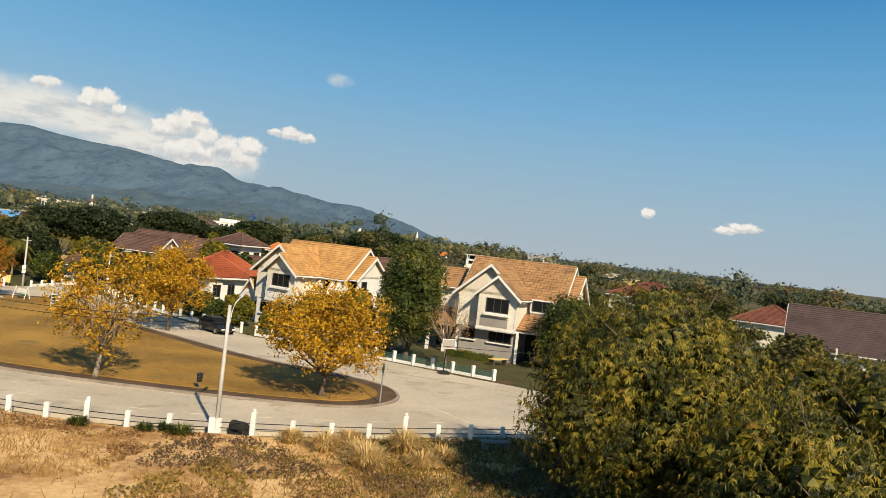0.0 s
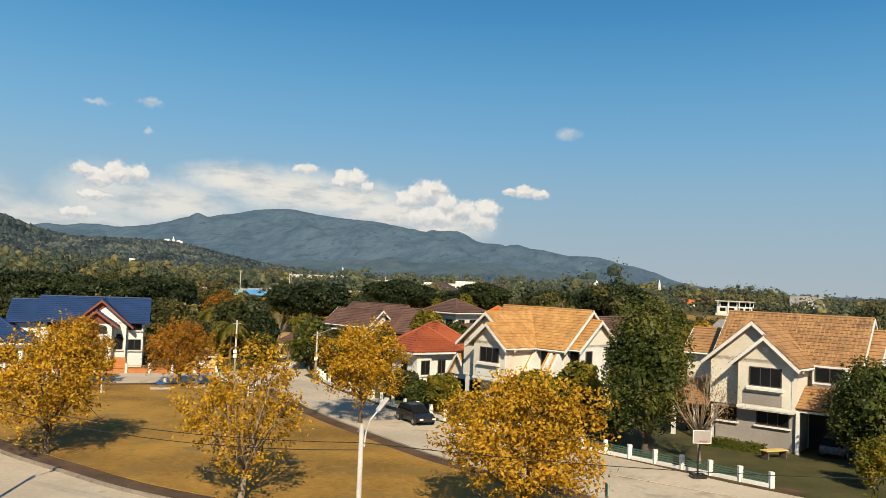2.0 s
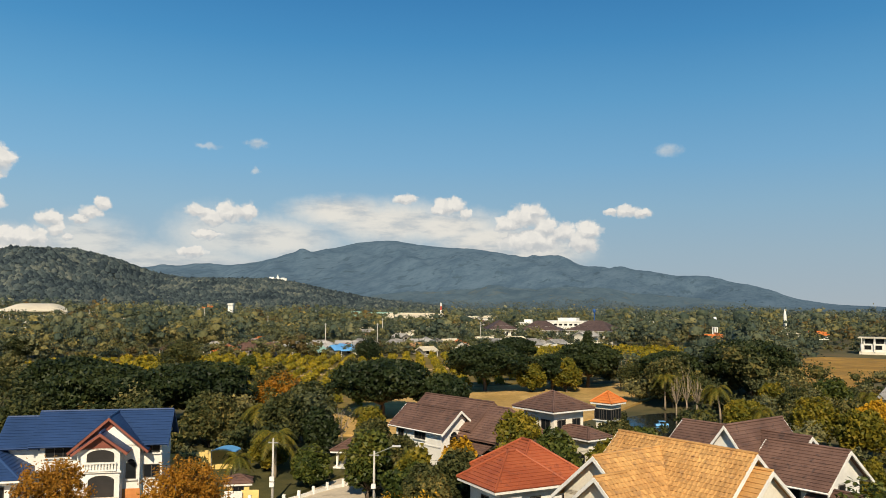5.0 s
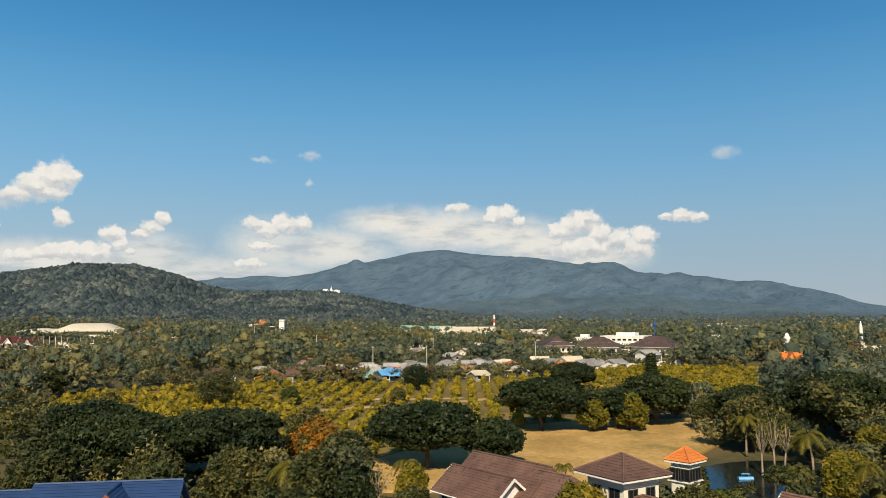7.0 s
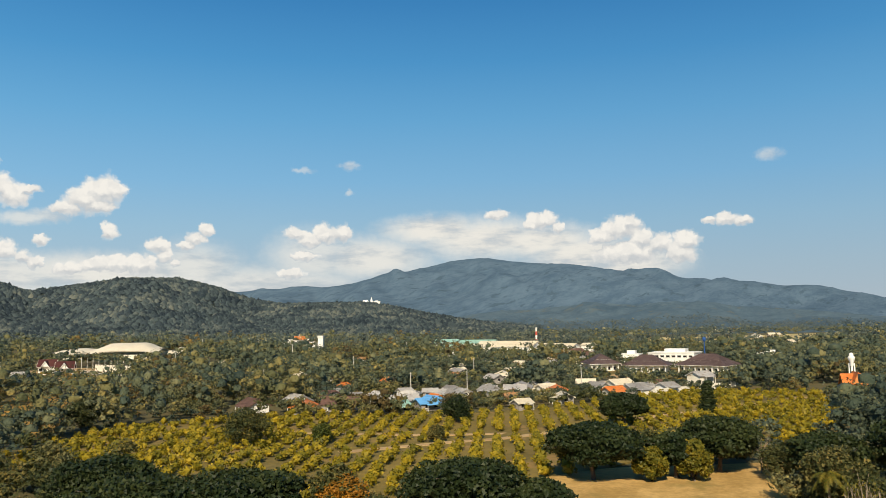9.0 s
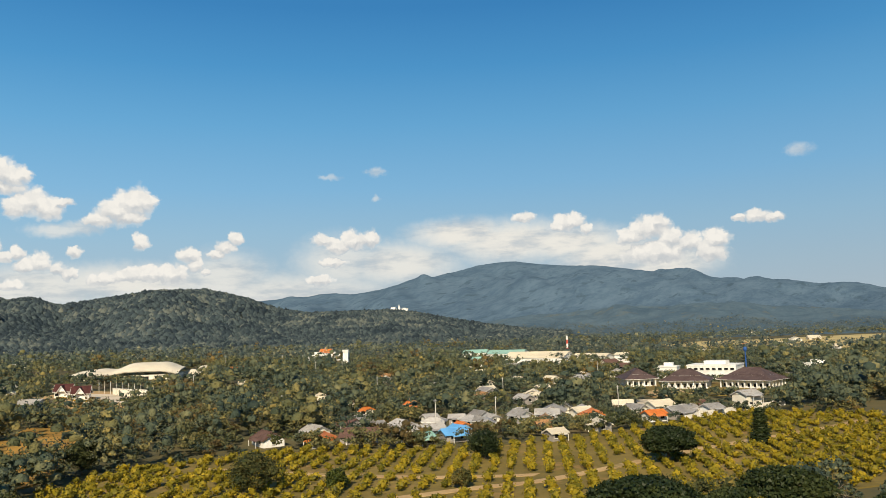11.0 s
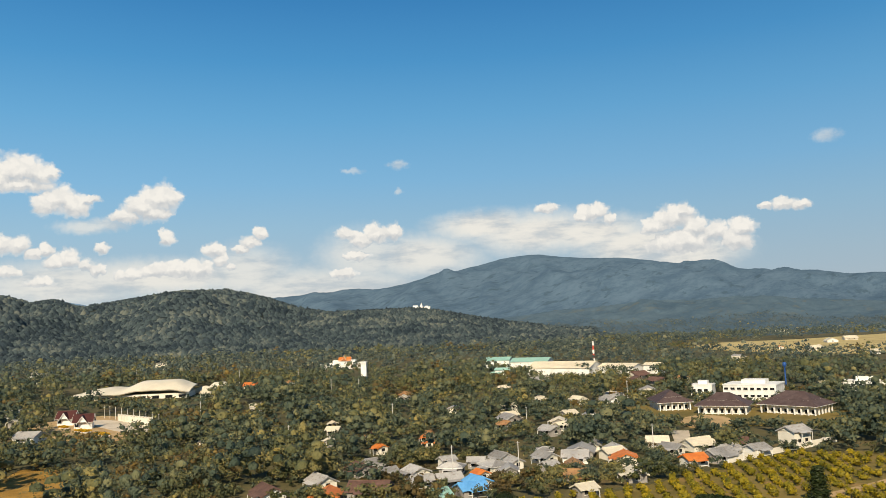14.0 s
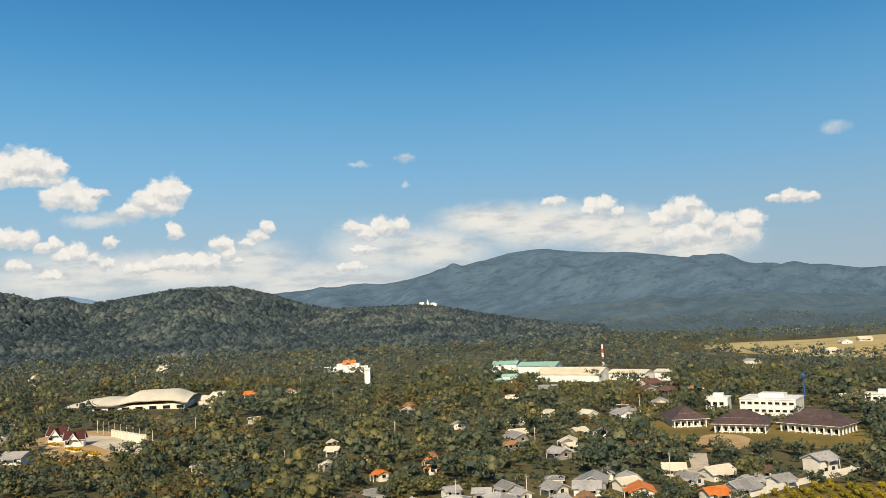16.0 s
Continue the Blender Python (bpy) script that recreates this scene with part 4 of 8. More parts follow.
for k, (x, y, h, w) in enumerate([(-64.3, 114.6, 7.2, 7.0), (-55.5, 104.1, 6.4, 6.2), (-57.5, 99.5, 4.2, 4.2), (-16.9, 139.1, 5.4, 4.6), (-9.8, 143.2, 5.6, 4.6), (-38.0, 100.5, 3.4, 3.6), (-49.7, 108.7, 3.6, 3.4), (-43.2, 137.8, 3.0, 3.0), (-8.2, 131.8, 4.8, 4.2), (-16.6, 155.6, 6.4, 5.6), (-25.2, 161.5, 7.0, 5.2), (-13.4, 151.5, 4.6, 4.4), (2.2, 158.5, 5.6, 5.0), (-57.6, 126.5, 5.0, 4.2), (-63.0, 119.5, 5.6, 4.6)]):
    palm(x, y, h, w, 3 + k)


# ---------------------------------------------------------------- houses
def courses(a, b, c, d, pitch=0.36, rise=0.045):
    """A tiled slope as one stepped skin: eave a to b, ridge d to c; each course laps over the one below."""
    a, b, c, d = (np.array(p, float) for p in (a, b, c, d))
    n = max(2, int(round(np.linalg.norm((d + c) / 2 - (a + b) / 2) / pitch)))
    up = np.cross(b - a, (c + d) / 2 - (a + b) / 2)
    up /= np.linalg.norm(up)
    rows = [a - up * 0.05, b - up * 0.05]
    for k in range(n):
        s, e = k / n, (k + 1.0) / n
        rows += [a + (d - a) * s + up * rise, b + (c - b) * s + up * rise, a + (d - a) * e, b + (c - b) * e]
    rows += [d - up * 0.05, c - up * 0.05]
    m = len(rows) // 2
    f = [[2 * k, 2 * k + 1, 2 * k + 3, 2 * k + 2] for k in range(m - 1)] + [[2 * m - 2, 2 * m - 1, 1, 0]]
    return [(np.array(rows), np.array(f))]


def tile_mesh(tile):
    """One roof tile, 0.34 m wide, with a raised roll on one side."""
    xs, zs = [-0.17, -0.06, 0.02, 0.10, 0.17], [0.0, 0.0, 0.018, 0.032, 0.006]
    v = [(x, 0.0, z + 0.055) for x, z in zip(xs, zs)] + [(x, 0.40, z + 0.012) for x, z in zip(xs, zs)] + [(x, 0.0, z + 0.03) for x, z in zip(xs, zs)]
    f = [[k, k + 1, k + 6, k + 5] for k in range(4)] + [[k + 10, k + 11, k + 1, k] for k in range(4)]
    me = mesh_of("tile", [(np.array(v), np.array(f))])
    me.materials.append(tile)
    me.shade_flat()
    return me


def tiles(roof, a, b, c, d, me, tile, most=150):
    """Tiles laid over a slope: the first ones as pieces of their own, the others joined."""
    a, b, c, d = (Vector(p) for p in (a, b, c, d))
    along, rise = (b - a).normalized(), ((c + d) / 2 - (a + b) / 2)
    rise = (rise - along * rise.dot(along)).normalized()
    up = along.cross(rise)
    tall = (d - a).dot(rise)
    base = np.array([v.co[:] for v in me.vertices])
    face = np.array([p.vertices[:] for p in me.polygons])
    rest, made = [], 0
    rows = int(tall / 0.36)
    for r in range(rows):
        s = r / max(1, rows)
        left, right = a + (d - a) * s, b + (c - b) * s
        n = int((right - left).length / 0.34)
        for k in range(n):
            p = left + along * (0.17 + 0.34 * k + 0.05 * (r % 2)) + up * 0.02
            m = Matrix((along, rise, up)).transposed().to_4x4()
            m.translation = p
            if made < most and k % 2 == r % 2:
                t = new("tile", me)
                t.parent, t.matrix_local = roof, m
                made += 1
            else:
                h = np.c_[base, np.ones(len(base))] @ np.array(m).T
                rest.append((h[:, :3], face))
    if rest:
        ob = part("roof_tiles", rest, tile, roof)
        ob["kind"] = "stuff"


def gable_roof(house, u0, u1, v0, v1, eave, ridge, along, tile, over=0.6, end=0.5, trim=WHITE, wall=CREAM, closed=(1, 1), lay=None, sides=(-1, 1)):
    """A gable roof over a block, its ridge along 'u' or 'v', with verge boards and gable walls."""
    f = (lambda s, t, z: (s, t, z)) if along == "u" else (lambda s, t, z: (t, s, z))
    s0, s1, t0, t1 = (u0, u1, v0, v1) if along == "u" else (v0, v1, u0, u1)
    mid, half = (t0 + t1) / 2, (t1 - t0) / 2
    drop = (ridge - eave) / half * over
    for sign in sides:
        low = mid + sign * (half + over)
        quad = [f(s0 - end, low, eave - drop), f(s1 + end, low, eave - drop), f(s1 + end, mid, ridge), f(s0 - end, mid, ridge)]
        if (sign == 1) == (along == "u"):
            quad = [quad[1], quad[0], quad[3], quad[2]]
        roof = part("roof", courses(*quad), tile, house)
        if lay and sign in lay:
            tiles(roof, *quad, TILE_OF[tile.name], tile)
        part("fascia", [tube([f(s0 - end, low, eave - drop - 0.1), f(s1 + end, low, eave - drop - 0.1)], 0.09, 4)], trim, house)
    part("ridge", [tube([f(s0 - end, mid, ridge + 0.03), f(s1 + end, mid, ridge + 0.03)], 0.12, 6)], tile, house)
    for s, on, e in ((s0, closed[0], s0 - end), (s1, closed[1], s1 + end)):
        if not on:
            continue
        w = 0.1 if s == s0 else -0.1
        tri = [f(s, t0, eave - 0.3), f(s, t1, eave - 0.3), f(s, t1, eave), f(s, mid, ridge - 0.08), f(s, t0, eave)]
        tri += [f(s + w, p[1] if along == "u" else p[0], p[2]) for p in tri]
        part("gable", [(tri, np.array([[0, 1, 2, 4], [2, 3, 4, 4], [9, 7, 6, 5], [9, 8, 7, 7], [0, 5, 6, 1], [1, 6, 7, 2], [2, 7, 8, 3], [3, 8, 9, 4], [4, 9, 5, 0]]))], wall, house)
        for sign in (-1, 1):
            lo, hi = f(e, mid + sign * (half + over), eave - drop - 0.02), f(e, mid, ridge + 0.02)
            dz, o = np.array([0, 0, 0.30]), np.array(f(0.06, 0, 0))
            a, b = np.array(lo), np.array(hi)
            v = np.array([a - o, b - o, b - o - dz, a - o - dz, a + o, b + o, b + o - dz, a + o - dz])
            part("verge", [(v, np.array([[0, 1, 2, 3], [7, 6, 5, 4], [0, 4, 5, 1], [1, 5, 6, 2], [2, 6, 7, 3], [3, 7, 4, 0]]))], trim, house)


def hip_roof(house, u0, u1, v0, v1, eave, ridge, tile, over=0.7, trim=WHITE):
    u0, u1, v0, v1 = u0 - over, u1 + over, v0 - over, v1 + over
    h, wide = min(u1 - u0, v1 - v0) / 2, u1 - u0 >= v1 - v0
    if wide:
        r0, r1 = (u0 + h, (v0 + v1) / 2, ridge), (u1 - h, (v0 + v1) / 2, ridge)
        quads = [[(u0, v0, eave), (u1, v0, eave), r1, r0], [(u1, v1, eave), (u0, v1, eave), r0, r1], [(u1, v0, eave), (u1, v1, eave), r1, r1], [(u0, v1, eave), (u0, v0, eave), r0, r0]]
    else:
        r0, r1 = ((u0 + u1) / 2, v0 + h, ridge), ((u0 + u1) / 2, v1 - h, ridge)
        quads = [[(u1, v0, eave), (u1, v1, eave), r1, r0], [(u0, v1, eave), (u0, v0, eave), r0, r1], [(u0, v0, eave), (u1, v0, eave), r0, r0], [(u1, v1, eave), (u0, v1, eave), r1, r1]]
    for q in quads:
        part("roof", courses(*q), tile, house)
    for c, r in (((u0, v0, eave), r0), ((u0, v1, eave), r0 if wide else r1), ((u1, v0, eave), r1 if wide else r0), ((u1, v1, eave), r1), (r0, r1)):
        if np.linalg.norm(np.subtract(c, r)) > 0.2:
            part("ridge", [tube([np.add(c, (0, 0, 0.05)), np.add(r, (0, 0, 0.05))], 0.11, 6)], tile, house)
    part("soffit", [box(u0 + 0.05, u1 - 0.05, v0 + 0.05, v1 - 0.05, eave - 0.22, eave - 0.06)], trim, house)


def window(house, u, v, z, w, h, face, bars=2, frame=FRAME, sill=True, arch=False):
    """A window on a wall: face is 'v-', 'v+', 'u-' or 'u+', the way it looks."""
    win = part("window", [box(-w / 2, w / 2, -0.005, 0.06, -h / 2, h / 2)], DARK, house)
    win.matrix_local = pose(u, v, z, 0, 0, {"v-": 0, "u+": 90, "v+": 180, "u-": -90}[face])
    t = 0.07
    fr = [box(-w / 2 - t, w / 2 + t, -0.07, 0.0, h / 2, h / 2 + t), box(-w / 2 - t, w / 2 + t, -0.07, 0.0, -h / 2 - t, -h / 2), box(-w / 2 - t, -w / 2, -0.07, 0.0, -h / 2, h / 2), box(w / 2, w / 2 + t, -0.07, 0.0, -h / 2, h / 2)]
    for k in range(1, bars):
        x = -w / 2 + w * k / bars
        fr.append(box(x - 0.03, x + 0.03, -0.06, -0.005, -h / 2, h / 2))
    part("frame", fr, frame, win)
    for k in range(bars):
        x0, x1 = -w / 2 + w * k / bars + 0.03, -w / 2 + w * (k + 1) / bars - 0.03
        part("pane", [box(x0, x1, -0.035, -0.02, -h / 2, h / 2)], glass(), win)
    if arch:
        ang = np.linspace(0, math.pi, 9)
        pts = np.array([(math.cos(a) * w / 2, -0.03, h / 2 + math.sin(a) * w / 2) for a in ang] + [(0, -0.03, h / 2)])
        part("fanlight", [(pts, np.array([[k, k + 1, 9] for k in range(8)]))], glass(), win)
        part("arch", [tube([(math.cos(a) * w / 2, -0.04, h / 2 + math.sin(a) * w / 2) for a in ang], 0.06, 5)], WHITE, win)
    if sill:
        part("sill", [box(-w / 2 - 0.2, w / 2 + 0.2, -0.22, 0.0, -h / 2 - 0.2, -h / 2 - 0.08)], WHITE, win)
    return win


def house_at(name, label, x, y, turn, group="houses", z=0.0):
    return thing(name, label, "house", group, pose(x, y, float(land(x, y)) + z, 0, 0, turn))


def wall(house, u0, u1, v0, v1, z0, z1, m=CREAM, name="wall"):
    return part(name, [box(u0, u1, v0, v1, z0, z1)], m, house)


def wedge(u0, u1, v0, v1, z0, z1, top):
    """A wall that leans back: full depth at the foot, none at the top."""
    v = [(u0, v0, z0), (u1, v0, z0), (u1, v1, z0), (u0, v1, z0), (u0, v1 - top, z1), (u1, v1 - top, z1), (u1, v1, z1), (u0, v1, z1)]
    return np.array(v, float), np.array([[3, 2, 1, 0], [4, 5, 6, 7], [0, 1, 5, 4], [1, 2, 6, 5], [2, 3, 7, 6], [3, 0, 4, 7]])


TILE_OF = {m.name: tile_mesh(m) for m in (TAN_TILE, TAN_LIGHT)}


# two-storey house: two nested front gables before a long main roof; u along the street, v inwards
def street_house(label, x, y, turn, tile, ground, zs=1.0):
    h = house_at("house", label, x, y, turn)
    h.scale = (1, 1, zs)
    wall(h, -1.95, 1.95, 0, 4.2, 3.0, 6.64)
    wall(h, -4.45, -1.95, 1.2, 4.2, 3.0, 6.62)
    wall(h, -3.9, 1.9, 1.0, 4.2, -0.3, 2.92, ground)
    part("soffit", [box(-1.95, 1.95, 0.0, 1.0, 2.92, 2.99)], WHITE, h)
    wall(h, -4.8, 5.1, 4.2, 10.8, -0.3, 6.7)
    gable_roof(h, -1.95, 1.95, 0, 1.6, 6.68, 8.36, "v", tile, 0.55, 0.6, closed=(1, 0), lay=(1,))
    gable_roof(h, -4.45, 1.95, 1.2, 7.2, 6.62, 9.35, "v", tile, 0.55, 0.6, closed=(1, 0), lay=(1,))
    gable_roof(h, -4.8, 5.1, 4.1, 10.9, 6.7, 9.85, "u", tile, 0.6, 0.55, lay=(-1,))
    window(h, 0.03, 0.0, 5.4, 2.15, 1.25, "v-", 3)
    part("window_box", [box(-1.25, 1.3, -0.34, 0.0, 4.42, 4.62)], WHITE, h)
    part("panel", [box(-1.6, 1.2, -0.03, 0.0, 3.35, 4.2)], GREYWALL if ground is GREYWALL else WHITE, h)
    part("belt", [box(-2.0, 2.0, -0.05, 0.0, 3.0, 3.2)], WHITE, h)
    part("corner", [box(1.87, 1.99, -0.04, 0.08, 2.95, 6.5)], WHITE, h)
    part("vent", [box(-0.2, 0.2, -0.05, 0.0, 7.2, 7.55)], WHITE, h)
    # lower roof step on the end gable
    wall(h, 5.1, 6.2, 5.0, 10.0, -0.3, 6.7, WHITE, "bay")
    gable_roof(h, 5.1, 6.2, 4.9, 10.1, 6.75, 8.95, "u", tile, 0.55, 0.45, closed=(0, 1))
    return h


h1 = street_house("two-storey cream house with a tan tiled gable roof", 5.8, 76.8, -22, TAN_TILE, GREYWALL)
window(h1, -3.0, 1.0, 2.3, 1.3, 0.9, "v-", 2)
window(h1, 0.3, 1.0, 2.3, 2.2, 0.9, "v-", 3)
wall(h1, 2.4, 4.8, 3.2, 4.2, 4.5, 6.3, WHITE, "bay")
window(h1, 3.6, 3.2, 5.65, 1.9, 0.95, "v-", 2)
part("skirt_roof", courses((1.95, 0.6, 3.35), (6.2, 0.6, 3.35), (6.2, 3.2, 4.75), (1.95, 3.2, 4.75)), TAN_TILE, h1)
part("garage_ceiling", [box(1.95, 6.2, 0.8, 4.2, 3.05, 3.2)], WHITE, h1)
part("garage_post", [box(1.98, 2.2, 0.7, 0.95, -0.3, 3.05)], WHITE, h1)
part("garage_post", [box(5.9, 6.15, 0.7, 0.95, -0.3, 3.05)], WHITE, h1)
# the garage's deep shade is painted onto its back wall
part("garage_back", [box(2.0, 6.15, 4.08, 4.18, 0, 3.05)], DARK, h1)
for u in (-7.4, -5.6, -4.2):
    part("porch_column", [box(u - 0.14, u + 0.14, 1.2, 1.48, -0.3, 2.8)], WHITE, h1)
part("porch_roof", courses((-7.8, 0.8, 2.7), (-4.45, 0.8, 2.7), (-4.45, 4.2, 4.4), (-7.8, 4.2, 4.4)), TAN_TILE, h1)
part("porch_back", [box(-7.5, -4.0, 4.08, 4.18, 0, 2.85)], DARK, h1)
wall(h1, -8.5, -4.8, 6.6, 10.6, -0.3, 6.6)
gable_roof(h1, -8.4, -5.9, 6.6, 10.6, 6.75, 8.25, "u", TAN_TILE, 0.6, 0.4)

h2 = street_house("two-storey white house with a light orange tan tiled gable roof", -16.45, 83.4, -30, TAN_LIGHT, WHITE, zs=0.94)
# leaning buttress walls, balcony and low skirt roof on the front
for u in (2.2, 4.1, 4.9):
    part("buttress", [wedge(u - 0.14, u + 0.14, 1.4, 4.2, 2.6, 6.3, 0.3)], WHITE, h2)
    part("buttress_coping", [slab([(u - 0.36, 1.3, 2.62), (u - 0.14, 1.3, 2.62), (u - 0.14, 3.9, 6.3), (u - 0.36, 3.9, 6.3)], 0.06)], TAN_LIGHT, h2)
part("balcony", [box(2.3, 4.1, 2.4, 2.6, 3.6, 4.4)], WHITE, h2)
part("balcony_floor", [box(2.0, 4.9, 2.4, 4.2, 3.4, 3.6)], WHITE, h2)
part("skirt_roof", courses((1.9, 0.4, 3.1), (4.6, 0.4, 3.1), (4.6, 2.4, 4.0), (1.9, 2.4, 4.0)), TAN_LIGHT, h2)
ac = part("air_conditioner", bevelled(2.5, 3.2, 3.3, 3.6, 3.7, 4.3, 0.03), WHITE, h2, "white air conditioner unit on the balcony")
part("fan_grille", [moved(lathe([(0.0, 0.0), (0.2, 0.0), (0.2, 0.02), (0.0, 0.02)], 12), pose(2.75, 3.29, 4.0, 90, 0, 0))], STEEL, ac)
window(h2, 3.2, 4.2, 5.4, 1.3, 1.7, "v-", 2, sill=False)
window(h2, 6.2, 6.2, 5.2, 0.8, 1.7, "u+", 1)
window(h2, 5.65, 5.0, 5.2, 0.8, 1.7, "v-", 1, sill=False)
wall(h2, -7.3, -4.8, 4.0, 7.8, -0.3, 2.9, WHITE, "annex")
wall(h2, -7.1, -5.0, 2.6, 4.0, -0.3, 2.8, WHITE, "annex")
gable_roof(h2, -7.3, -4.7, 2.4, 8.0, 3.0, 5.0, "v", TAN_LIGHT, 0.6, 0.6)
window(h2, -6.1, 2.6, 1.6, 1.2, 1.2, "v-", 2)
window(h2, -2.6, 1.2, 5.0, 0.8, 1.2, "v-", 1)
window(h2, -2.6, 1.0, 2.0, 1.2, 1.1, "v-", 2)
window(h2, 0.2, 1.0, 2.0, 1.6, 1.1, "v-", 2)


def hip_house(name, label, x, y, turn, w, d, eave, ridge, tile, walls=CREAM, group="houses", rows=1, over=0.7):
    h = house_at(name, label, x, y, turn, group)
    wall(h, -w / 2, w / 2, -d / 2, d / 2, -0.8, eave - 0.1, walls)
    hip_roof(h, -w / 2, w / 2, -d / 2, d / 2, eave, ridge, tile, over)
    for r in range(rows):
        z = eave * (r + 0.55) / rows
        n = max(2, int(w / 3.2))
        for k in range(n):
            window(h, -w / 2 + w * (k + 0.5) / n, -d / 2, z, 1.2, min(1.1, eave / rows * 0.45), "v-", 2)
        for v in (-d / 4, d / 4):
            window(h, w / 2, v, z, 1.0, min(1.1, eave / rows * 0.45), "u+", 2)
            window(h, -w / 2, v, z, 1.0, min(1.1, eave / rows * 0.45), "u-", 2)
    return h


red = hip_house("house", "white house with a red orange tiled hip roof", -27.0, 100.5, -38, 8.4, 7.0, 3.3, 5.5, RED_TILE, WHITE)
red.scale = (0.88, 0.88, 1.22)
wall(red, -1.0, 4.6, -5.6, -3.5, -0.5, 3.0, WHITE)
hip_roof(red, -1.0, 4.6, -6.0, 0.5, 3.2, 5.1, RED_TILE, 0.7)
window(red, 1.8, -5.6, 1.8, 1.3, 1.1, "v-", 2)
window(red, 4.6, -4.4, 1.8, 1.1, 1.1, "u+", 2)

# white house with crossing brown gables
br = house_at("house", "white house with crossing brown tiled gables", -38.9, 108.9, -25, z=1.1)
br.scale = (0.88, 0.88, 0.88)
wall(br, -9.0, -0.4, 0.5, 5.2, -3.2, 4.9, WHITE)
gable_roof(br, -9.2, -0.3, 0.4, 5.4, 4.9, 6.9, "u", BROWN_TILE, 0.5, 0.7, wall=WHITE)
wall(br, -10.0, 1.5, 5.2, 10.0, -3.2, 5.2, WHITE)
gable_roof(br, -10.6, 1.0, 3.8, 10.2, 5.2, 7.7, "u", BROWN_TILE, 0.6, 0.6, trim=BROWN_TILE, wall=WHITE)
wall(br, -0.4, 7.4, 4.2, 8.8, -3.2, 4.0, WHITE)
hip_roof(br, -3.0, 7.9, 3.4, 9.6, 4.0, 7.3, BROWN_TILE, 0.6, BROWN_TILE)
part("porch_roof", courses((-0.2, 1.4, 2.7), (5.2, 1.4, 2.7), (5.2, 4.2, 3.9), (-0.2, 4.2, 3.9)), BROWN_TILE, br)
for u in (0.6, 2.1, 3.6, 4.9):
    part("porch_column", [box(u - 0.16, u + 0.16, 1.6, 1.92, -3.2, 2.65)], WHITE, br)
part("porch_back", [box(0.2, 5.0, 4.08, 4.18, -3.0, 2.6)], DARK, br)
window(br, -4.3, 0.5, 3.9, 1.9, 0.95, "v-", 3)
window(br, -4.6, 0.5, 1.6, 1.6, 1.1, "v-", 2)
window(br, -8.0, 0.5, 3.6, 0.9, 1.0, "v-", 2, arch=True)
window(br, -9.0, 2.8, 3.4, 1.1, 1.1, "u-", 2, arch=True)
window(br, -0.4, 2.4, 3.2, 1.1, 1.5, "u+", 2, arch=True)
part("string_course", [box(-9.05, -0.35, 0.42, 0.5, 2.75, 2.9)], WHITE, br)

hip_house("house", "cream two-storey house with a brown tiled hip roof", -29.6, 117.2, -30, 4.6, 4.2, 7.2, 8.8, BROWN_TILE, CREAM, over=0.9, rows=2)
hip_house("house", "low cream outbuilding with a dark grey brown roof", -26.2, 114.8, -30, 4.6, 2.0, 5.0, 5.8, BROWN_TILE, CREAM)
hip_house("house", "small house with an orange tiled roof", -26.6, 129.5, -20, 2.0, 2.2, 6.1, 7.3, ORANGE_TILE, CREAM, rows=2, over=0.5)

# long brown roof behind the white house
bc = house_at("house", "house with long dark brown tiled gable roofs", -8.9, 112.0, -28)
bc.scale = (1, 1, 1.04)
wall(bc, -7.5, 4.0, -2.6, 3.6, -0.5, 4.6, WHITE)
gable_roof(bc, -8.0, 4.0, -3.0, 3.6, 4.5, 6.8, "u", BROWN_TILE, 0.7, 0.5, wall=WHITE)
gable_roof(bc, -3.2, 1.6, -4.0, 4.4, 4.6, 7.5, "v", BROWN_TILE, 0.7, 0.5, wall=WHITE)
wall(bc, 2.0, 7.5, -3.4, 2.0, -0.5, 4.2, WHITE)
gable_roof(bc, 1.5, 7.6, -3.8, 2.4, 4.1, 6.3, "u", BROWN_TILE, 0.7, 0.6, wall=WHITE)
gable_roof(bc, 6.6, 10.0, -5.2, -1.2, 2.2, 3.6, "u", BROWN_TILE, 0.5, 0.5, wall=WHITE)
wall(bc, 6.8, 9.8, -4.8, -1.6, -0.5, 2.2, WHITE)
window(bc, 7.5, -1.0, 3.0, 0.9, 1.2, "u+", 1)
window(bc, 4.6, -3.4, 2.9, 1.4, 1.1, "v-", 2)

# white house with a deep blue roof
bl = house_at("house", "large white house with a deep blue roof and arched porches", -64.5, 89.8, 36)
MAROON = surface("maroon gable trim", (0.16, 0.05, 0.035), (0.24, 0.08, 0.05), 0.5, 6.0, 0.6, 0.1)
wall(bl, -5.5, 5.3, 0, 6.0, -0.3, 5.6, WHITE)
gable_roof(bl, -5.6, 5.4, -0.2, 6.2, 5.65, 7.85, "u", BLUE_TILE, 0.6, 0.5, trim=BLUE_TILE, wall=WHITE)
wall(bl, -1.9, 3.5, -1.0, 0.0, -0.3, 5.3, WHITE)
gable_roof(bl, -1.9, 3.5, -1.0, 3.4, 5.4, 7.75, "v", BLUE_TILE, 0.75, 0.5, trim=MAROON, wall=MAROON, closed=(1, 0))
part("gable_panel", [(np.array([(0.4, -1.02, 5.2), (3.4, -1.02, 5.2), (3.4, -1.02, 5.4), (1.3, -1.02, 7.0), (0.4, -1.02, 6.3)]), np.array([[0, 1, 2, 4], [2, 3, 4, 4]]))], WHITE, bl)
wall(bl, -1.25, 2.05, -2.5, -1.0, -0.3, 5.2, WHITE)
